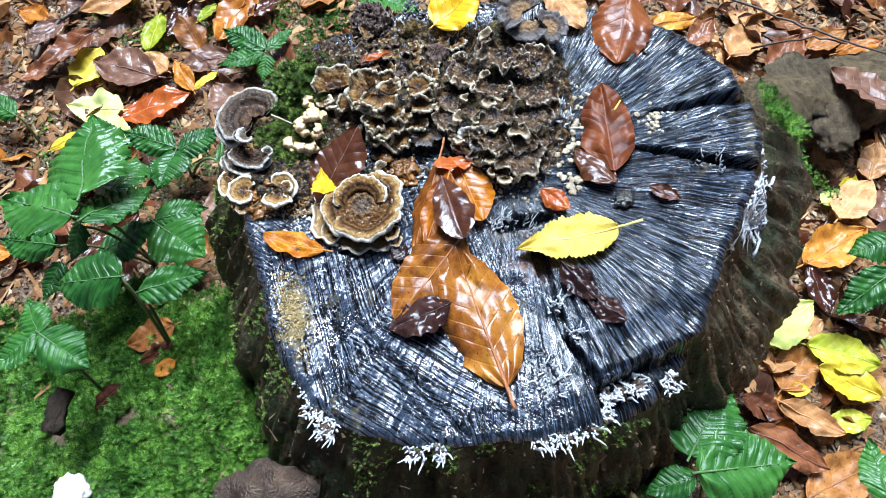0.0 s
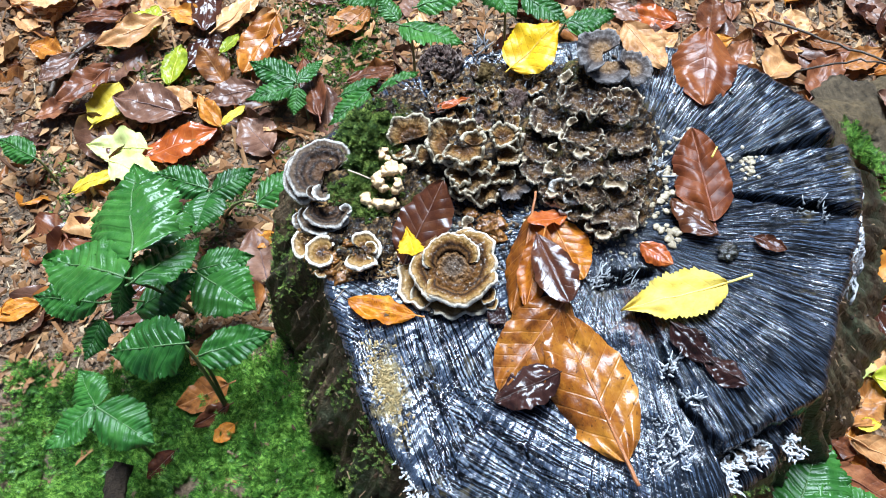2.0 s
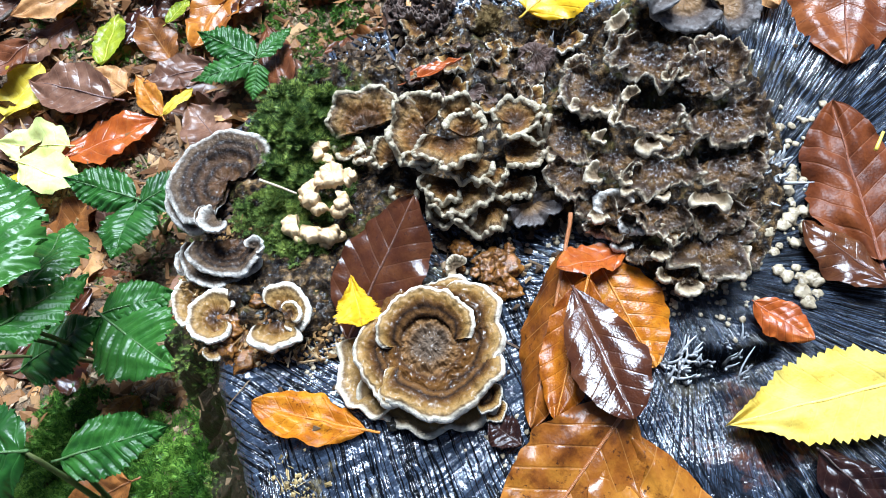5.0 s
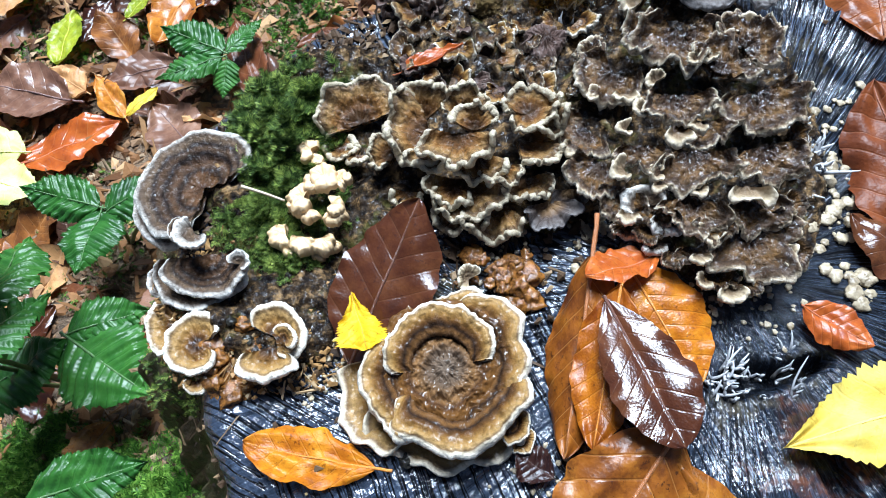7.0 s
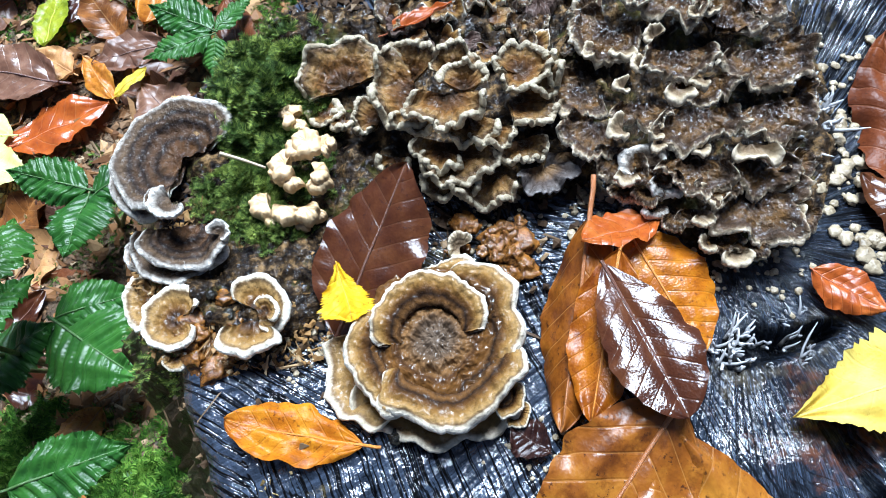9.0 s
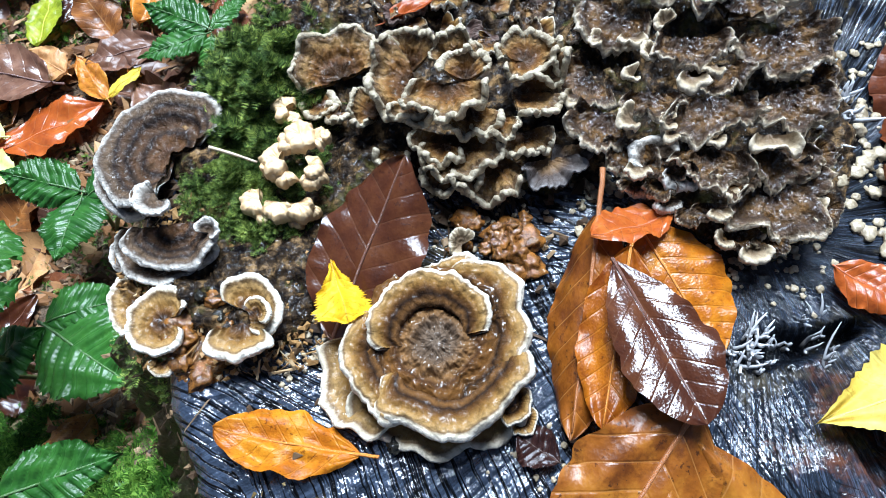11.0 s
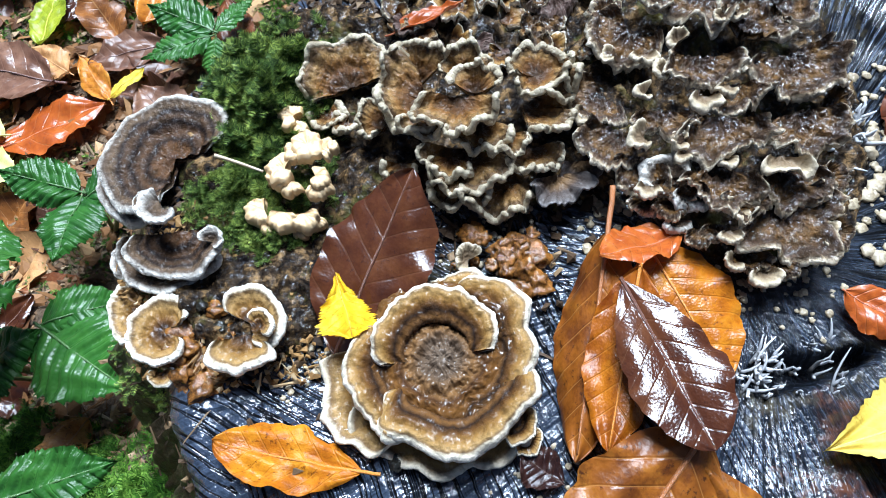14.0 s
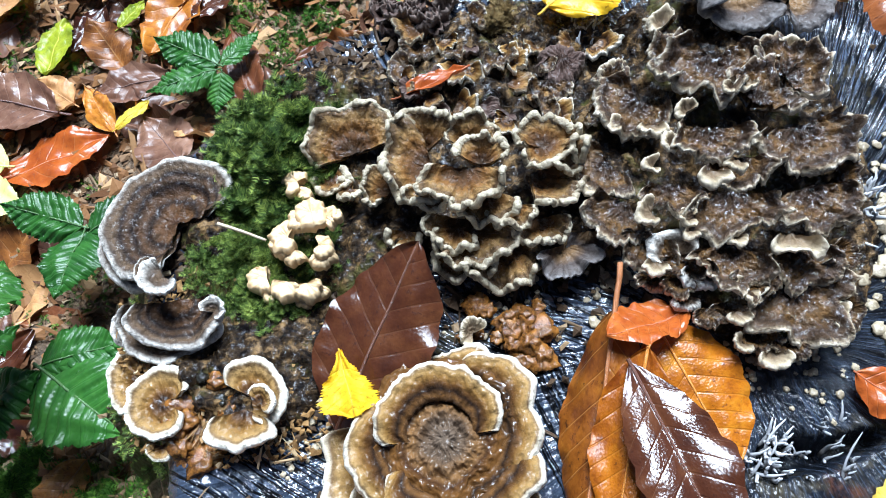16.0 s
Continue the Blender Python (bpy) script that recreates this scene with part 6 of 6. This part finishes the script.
# ---- moss ----
def moss_mesh(name, spots, material, low, high, seed, wide=0.34):
    """Feathery moss shoots, each a bent spine with pairs of pointed leaves."""
    rg = np.random.default_rng(seed)
    n = len(spots)
    p = np.asarray(spots, dtype=np.float64)
    yaw, lean, size = rg.uniform(0, 2 * np.pi, n), rg.uniform(0.25, 1.15, n), rg.uniform(low, high, n)
    ahead = np.stack([np.cos(yaw) * np.sin(lean), np.sin(yaw) * np.sin(lean), np.cos(lean)], 1)
    side = np.stack([-np.sin(yaw), np.cos(yaw), rg.uniform(-0.4, 0.4, n)], 1)
    verts, faces = [], []
    pairs = 5
    per = 3 * (2 * pairs + 1)
    out = np.empty((n, per, 3))
    k = 0
    for i in range(pairs):
        f = (i + 0.3) / pairs
        root = p + ahead * (size * f)[:, None]
        root[:, 2] -= size * 0.35 * f * f
        w = size * wide * (1.05 - 0.6 * f)
        for sg in (-1, 1):
            out[:, k] = root - ahead * (size * 0.07)[:, None]
            out[:, k + 1] = root + ahead * (size * 0.09)[:, None]
            out[:, k + 2] = root + side * (sg * w)[:, None] + ahead * (w * 0.75)[:, None] + np.array([0, 0, 1.0]) * (w * 0.3)[:, None]
            k += 3
    tip = p + ahead * size[:, None]
    tip[:, 2] -= size * 0.35
    out[:, k], out[:, k + 1], out[:, k + 2] = tip - ahead * (size * 0.2)[:, None] + side * (size * 0.06)[:, None], tip - ahead * (size * 0.2)[:, None] - side * (size * 0.06)[:, None], tip + ahead * (size * 0.1)[:, None]
    flat = out.reshape(-1, 3)
    me = bpy.data.meshes.new(name)
    tri = np.arange(len(flat)).reshape(-1, 3)
    me.from_pydata(flat.tolist(), [], tri.tolist())
    me.materials.append(material)
    me.update()
    return me


def moss_on_ground(count, seed, area, chance):
    rg = random.Random(seed)
    spots = []
    while len(spots) < count:
        x, y = rg.uniform(area[0], area[1]), rg.uniform(area[2], area[3])
        a = math.atan2(y - CENTRE[1], x - CENTRE[0])
        if math.hypot(x - CENTRE[0], y - CENTRE[1]) < rim_radius(a) + 0.026 + 0.014 * fbm(x * 40, y * 40, 8.0):
            continue
        if rg.random() < chance(x, y):
            spots.append((x, y, ground_z(x, y) + 0.004 * fbm(x * 60, y * 60, 2.0)))
    return spots


def mound_chance(x, y):
    edge = smooth01((0.325 + 0.045 * smooth01((-0.12 - x) / 0.12) - y + 0.05 * fbm(x * 14, y * 14, 1.0)) / 0.05)
    gap = smooth01((fbm(x * 30, y * 30, 6.0) + 0.60) * 3)
    return edge * gap * smooth01((x + 0.42) / 0.05)


tagged(new("moss_carpet", moss_mesh("moss_carpet", moss_on_ground(60000, 61, (-0.42, 0.0, 0.02, 0.42), mound_chance), MOSS, 0.004, 0.012, 7)), "bright green feathery moss on the mound beside the stump", "moss", kind="stuff")
tagged(new("moss_carpet", moss_mesh("moss_carpet", moss_on_ground(5000, 62, (0.0, 0.27, 0.06, 0.22), lambda x, y: 0.9 * smooth01((0.235 - x) / 0.03)), MOSS, 0.004, 0.008, 8)), "green moss at the front foot of the stump", "moss", kind="stuff")
tagged(new("moss_patch", moss_mesh("moss_patch", moss_on_ground(3600, 63, (-0.45, -0.05, 0.36, 0.75), lambda x, y: 1.0 if fbm(x * 9, y * 9, 4.0) > 0.22 else 0.0), MOSS, 0.003, 0.007, 9)), "thin green moss between fallen leaves", "moss", kind="stuff")

tagged(new("moss_patch", moss_mesh("moss_patch", moss_on_ground(2600, 68, (-0.167, -0.037, 0.642, 0.772), lambda x, y: 1.0 if fbm(x * 16, y * 16, 4.0) > -0.12 else 0.05), MOSS, 0.003, 0.008, 16)), "green moss on the soil behind the stump", "moss", kind="stuff")


def moss_on_stump(count, seed, cx, cy, rx, ry, lump):
    rg = random.Random(seed)
    spots = []
    while len(spots) < count:
        x, y = cx + rg.gauss(0, rx), cy + rg.gauss(0, ry)
        d = math.hypot((x - cx) / rx, (y - cy) / ry)
        if d < 1.9:
            a = math.atan2(y - CENTRE[1], x - CENTRE[0])
            over = max(0.0, math.hypot(x - CENTRE[0], y - CENTRE[1]) - rim_radius(a))
            spots.append((x, y, TOP + 0.002 + lump * math.exp(-d * d * 0.6) + 0.8 * lump * fbm(x * 150, y * 150, 3.0, 2) - 1.1 * over))
    return spots


tagged(new("moss_cushion", moss_mesh("moss_cushion", moss_on_stump(8000, 64, *Vector((-0.0353, 0.4005, 0.172)).to_2d(), 0.013, 0.015, 0.012), MOSS_DARK, 0.0018, 0.0056, 10, 0.42)), "dark wet moss cushion on the stump behind the brackets", "moss", kind="stuff")
tagged(new("moss_cushion", moss_mesh("moss_cushion", moss_on_stump(9000, 65, *Vector((-0.0420, 0.3690, 0.168)).to_2d(), 0.013, 0.014, 0.005), MOSS_DARK, 0.0010, 0.0028, 11, 0.55)), "thin dark moss between the brackets", "moss", kind="stuff")
tagged(new("moss_cushion", moss_mesh("moss_cushion", moss_on_stump(420, 66, 0.2995, 0.3880, 0.013, 0.012, -0.01), MOSS, 0.003, 0.009, 12)), "bright moss tuft on the edge of the stump", "moss", kind="stuff")
rng = random.Random(88)
STRAND = [Vector((0.3085, 0.3794, 0.0850)), Vector((0.3366, 0.3760, 0.0500)), Vector((0.3783, 0.3738, 0.0000))]
spots = []
for _ in range(260):
    f = rng.random() * 2
    at = STRAND[int(f)].lerp(STRAND[int(f) + 1], f % 1)
    spots.append((at.x + rng.gauss(0, 0.003), at.y + rng.gauss(0, 0.003), at.z + rng.gauss(0, 0.003)))
tagged(new("moss_cushion", moss_mesh("moss_cushion", spots, MOSS, 0.002, 0.006, 15)), "thin line of moss running down the root", "moss", kind="stuff")


tagged(new("moss_cushion", moss_mesh("moss_cushion", moss_on_stump(1500, 67, *Vector((0.0386, 0.4408, 0.168)).to_2d(), 0.0055, 0.0048, 0.008), TUFT, 0.0015, 0.004, 13, 0.4)), "dry ochre moss tuft behind the brackets", "moss", kind="stuff")


# ---- crumbs, needles and chips on the ground ----
def crumbs(name, label, count, seed, place, low, high, material, flat=0.35):
    """Loose flakes and splinters, each a small bent four-sided chip."""
    rg = random.Random(seed)
    verts, faces = [], []
    for _ in range(count):
        x, y, z = place(rg)
        w, ln = rg.uniform(low, high), rg.uniform(low, high) * rg.choice([1, 1, 1.6, 3.5])
        if ln > 2 * w:
            w *= 0.4
        m = pose(x, y, z, rg.uniform(-35, 35), rg.uniform(-35, 35), rg.uniform(0, 360))
        h = w * flat
        o = len(verts)
        for a, b, c in ((-ln, -w, 0), (ln, -w * 0.7, h * 0.4), (ln * 0.8, w, 0), (-ln * 0.9, w * 0.8, h * 0.5), (0.1 * ln, 0.1 * w, h + 0.3 * w), (-0.1 * ln, 0, -h)):
            verts.append(m @ Vector((a * rg.uniform(0.7, 1.1), b * rg.uniform(0.6, 1.1), c)))
        faces += [tuple(o + q for q in f) for f in ((0, 1, 4), (1, 2, 4), (2, 3, 4), (3, 0, 4), (1, 0, 5), (2, 1, 5), (3, 2, 5), (0, 3, 5))]
    tagged(new(name, mesh_of(name, verts, faces, material, smooth=False)), label, "litter", kind="stuff")


def on_floor(x0, x1, y0, y1, keep=None):
    def place(rg):
        while True:
            x, y = rg.uniform(x0, x1), rg.uniform(y0, y1)
            a = math.atan2(y - CENTRE[1], x - CENTRE[0])
            if math.hypot(x - CENTRE[0], y - CENTRE[1]) > rim_radius(a) + 0.02 and (keep is None or rg.random() < keep(x, y)):
                return x, y, ground_z(x, y) + 0.001
    return place


crumbs("leaf_crumbs", "crumbled brown leaves, needles and bark on the soil", 34000, 71, on_floor(-0.62, 0.62, 0.0, 1.0, lambda x, y: 0.04 if x < 0.02 and y < 0.32 else 0.25 if math.hypot(x - 0.09, y - 0.315) < 0.24 else 1.0), 0.0008, 0.0038, CRUMBS)
FRAGMENTS = make_litter("torn_leaf_bits", (0.07, 0.030, 0.014), (0.26, 0.125, 0.05), (0.52, 0.33, 0.16))
crumbs("leaf_fragments", "torn flakes of brown and tan leaves on the soil", 7000, 75, on_floor(-0.62, 0.62, 0.1, 1.0, lambda x, y: 0.02 if x < 0.02 and y < 0.34 else 0.25 if math.hypot(x - 0.09, y - 0.315) < 0.24 else 1.0), 0.003, 0.0085, FRAGMENTS, 0.12)
crumbs("wood_crumbs", "rotten wood crumbs around the stump", 4200, 72, on_floor(-0.16, 0.36, 0.10, 0.56, lambda x, y: 0.9 if 0.15 < math.hypot(x - 0.09, y - 0.315) < 0.26 else 0.05), 0.001, 0.0035, CHIPS)


def on_bark(rg):
    return bark_point(rg.uniform(-math.pi, math.pi), rg.random() ** 1.3, 0.0004)


crumbs("bark_crumbs", "brown crumbs and flakes clinging to the bark", 3000, 74, on_bark, 0.0004, 0.0016, CHIPS)
rng = random.Random(44)
spots = [bark_point(a, s, 0.0) for a, s in ((rng.uniform(radians(150), radians(300)), rng.random()) for _ in range(26000)) if fbm(math.cos(a) * 6, math.sin(a) * 6, s * 5 + 2.0) + 0.35 * s > 0.22]
tagged(new("moss_patch", moss_mesh("moss_patch", spots, MOSS_DARK, 0.002, 0.005, 14)), "dark green moss patches on the bark of the stump", "moss", kind="stuff")


def on_rot(rg):
    while True:
        x, y = rg.gauss(0.0, 0.05), rg.gauss(0.40, 0.035)
        a = math.atan2(y - CENTRE[1], x - CENTRE[0])
        if math.hypot(x - CENTRE[0], y - CENTRE[1]) < rim_radius(a) - 0.004:
            return x, y, TOP + top_z(x, y) + 0.0008


def on_stain(rg):
    x, y = rg.gauss(-0.0373, 0.0045), rg.gauss(0.2429, 0.014)
    return x + 0.25 * (0.2429 - y), y, TOP + top_z(x, y) + 0.0006


crumbs("wood_flakes", "pale tan flakes of wood on the blackened cut face", 420, 76, on_stain, 0.0003, 0.0010, make_litter("tan_wood_flakes", (0.10, 0.065, 0.025), (0.34, 0.24, 0.10), (0.55, 0.43, 0.22)))
crumbs("wood_crumbs", "dark rotten wood crumbs among the fungi", 3400, 73, on_rot, 0.0006, 0.0020, CHIPS)
def on_west_rot(rg):
    while True:
        x, y = rg.uniform(-0.088, -0.012), rg.uniform(0.305, 0.372)
        if math.hypot((x + 0.045) / 0.040, (y - 0.335) / 0.034) < 1.0 + 0.5 * fbm(x * 60, y * 60, 2.5):
            return x, y, TOP + top_z(x, y) + rg.uniform(0.0006, 0.003)


crumbs("tan_crumbs", "tan and amber crumbs of decayed wood between the brackets", 1300, 78, on_west_rot, 0.0004, 0.0012, make_litter("tan_rot_crumbs", (0.09, 0.045, 0.016), (0.30, 0.17, 0.065), (0.58, 0.47, 0.30)), 0.8)


# ---- root, rotten lumps, stone, twigs ----
def rough_log(name, label, category, path, radii, seed, material, lump=0.16):
    ob = thing(name, label, category, Matrix.Translation(path[0]))
    pts = [Vector(p) - Vector(path[0]) for p in path]
    fine, rad = [], []
    for i in range(len(pts) - 1):
        for s in range(8):
            fine.append(pts[i].lerp(pts[i + 1], s / 8))
            rad.append(radii[i] + (radii[i + 1] - radii[i]) * s / 8)
    fine.append(pts[-1])
    rad.append(radii[-1])
    v, f, uv = tube(fine, rad, 40)
    out = []
    for i, p in enumerate(v):
        c = fine[i // 40]
        d = (p - c)
        out.append(c + d * (1 + lump * fbm(p.x * 30 + seed, p.y * 30, p.z * 30) + lump * 0.5 * fbm(p.x * 110, p.y * 110, p.z * 110 + seed)))
    part("wood", mesh_of(name, out, f, material, uv), ob)
    return ob


root = rough_log("root", "thick brown root running out from the stump", "root", [(0.3593, 0.5025, -0.0600), (0.4386, 0.5410, -0.1050), (0.5254, 0.5642, -0.1150), (0.6595, 0.5944, -0.1300)], [0.034, 0.040, 0.040, 0.036], 3.0, make_plain("wet_root_bark", (0.030, 0.022, 0.013), (0.15, 0.105, 0.055), 130.0, 0.5, 0.9, dist=0.003, spec=0.15), 0.18)
FLAKE = make_plain("flaking_bark", (0.035, 0.025, 0.016), (0.17, 0.125, 0.075), 170.0, 0.6, 0.9, dist=0.004, spec=0.15)
for i, (x, y, z, size, rz, tip) in enumerate([(0.4199, 0.5322, -0.0620, 0.050, 20, 8), (0.4417, 0.4913, -0.0720, 0.032, -10, 20)]):
    me = blob_mesh("bark_plate", FLAKE, size * 0.8, 20 + i, 0.14, 0.4, 14, 48)
    part("bark_plate", me, root, "flaking grey-brown bark plate", Matrix.Translation(-Vector((0.3593, 0.5025, -0.0600))) @ pose(x, y, z, tip, tip, rz))
rough_log("rotten_wood", "crumbling dark brown lump of rotten wood", "wood", [(-0.0914, 0.1471, 0.1), (-0.0637, 0.1489, 0.105), (-0.0317, 0.1438, 0.1)], [0.010, 0.019, 0.010], 9.0, make_plain("rotten_brown_wood", (0.018, 0.010, 0.007), (0.10, 0.06, 0.036), 90.0, 0.4, 0.9, dist=0.004), 0.5)
rough_log("wood_chunk", "short dark chunk of rotten branch in the moss", "wood", [(-0.227, 0.233, 0.06), (-0.2364, 0.2032, 0.06)], [0.006, 0.008], 5.0, make_plain("black_rotten_wood", (0.010, 0.007, 0.005), (0.055, 0.038, 0.024), 160.0, 0.6, 0.9, dist=0.003, spec=0.15), 0.95)
stone = thing("stone", "pale whitish stone lying in moss", "stone", Matrix.Translation((-0.2058, 0.1596, 0.07)))
part("body", blob_mesh("stone", make_plain("pale_stone", (0.5, 0.47, 0.42), (0.75, 0.73, 0.68), 120.0, 0.6, 0.7), 0.012, 4, 0.55, 0.25, 18, 30), stone)


def twig(label, points, r0, r1, material=TWIG, name="twig", wobble=0.004):
    ob = thing(name, label, "twig", Matrix.Translation(points[0]))
    pts = [Vector(p) - Vector(points[0]) for p in points]
    fine = []
    for i in range(len(pts) - 1):
        fine += [pts[i].lerp(pts[i + 1], s / 5) + Vector((0, 0, wobble * fbm(i * 3 + s, 1.0))) for s in range(5)]
    fine.append(pts[-1])
    n = len(fine) - 1
    v, f, uv = tube(fine, [r0 + (r1 - r0) * i / n for i in range(n + 1)], 7)
    part("shaft", mesh_of("shaft", v, f, material, uv), ob)


stump_leaf((0.4988, 0.5001, -0.0620, 0.0730, 137.1, -3.1), 14, "plum", "beech", 0.7, 33, "dull brown leaf lying on the root", fold=0.2, stalk=0.05)
twig("thin bare twig over the fallen leaves", [(0.3502, 0.6303, -0.03), (0.4066, 0.5916, -0.03), (0.4535, 0.5598, -0.03), (0.5035, 0.5377, -0.035)], 0.0014, 0.0009)
twig("thin side twig over the fallen leaves", [(0.3755, 0.5866, -0.06), (0.4293, 0.5783, -0.04), (0.4529, 0.5577, -0.03)], 0.0012, 0.0008)
twig("dark twig on the soil", [(-0.4108, 0.6617, -0.07), (-0.4056, 0.6998, -0.07), (-0.372, 0.7358, -0.07)], 0.003, 0.002)
NEEDLE = make_plain("dry_needle", (0.35, 0.25, 0.15), (0.55, 0.45, 0.32), 200.0, 0.5, 0.2)
twig("pale dry needle on the dark moss", [(-0.0511, 0.3707, 0.18), (-0.0443, 0.3681, 0.178), (-0.0381, 0.3654, 0.176)], 0.0006, 0.0004, NEEDLE, "needle", 0.0)
twig("yellow needle on a russet leaf", [(0.1664, 0.3551, 0.178), (0.1712, 0.362, 0.178)], 0.0007, 0.0005, make_plain("yellow_needle", (0.6, 0.42, 0.05), (0.75, 0.55, 0.1), 200.0, 0.5, 0.2), "needle", 0.0)
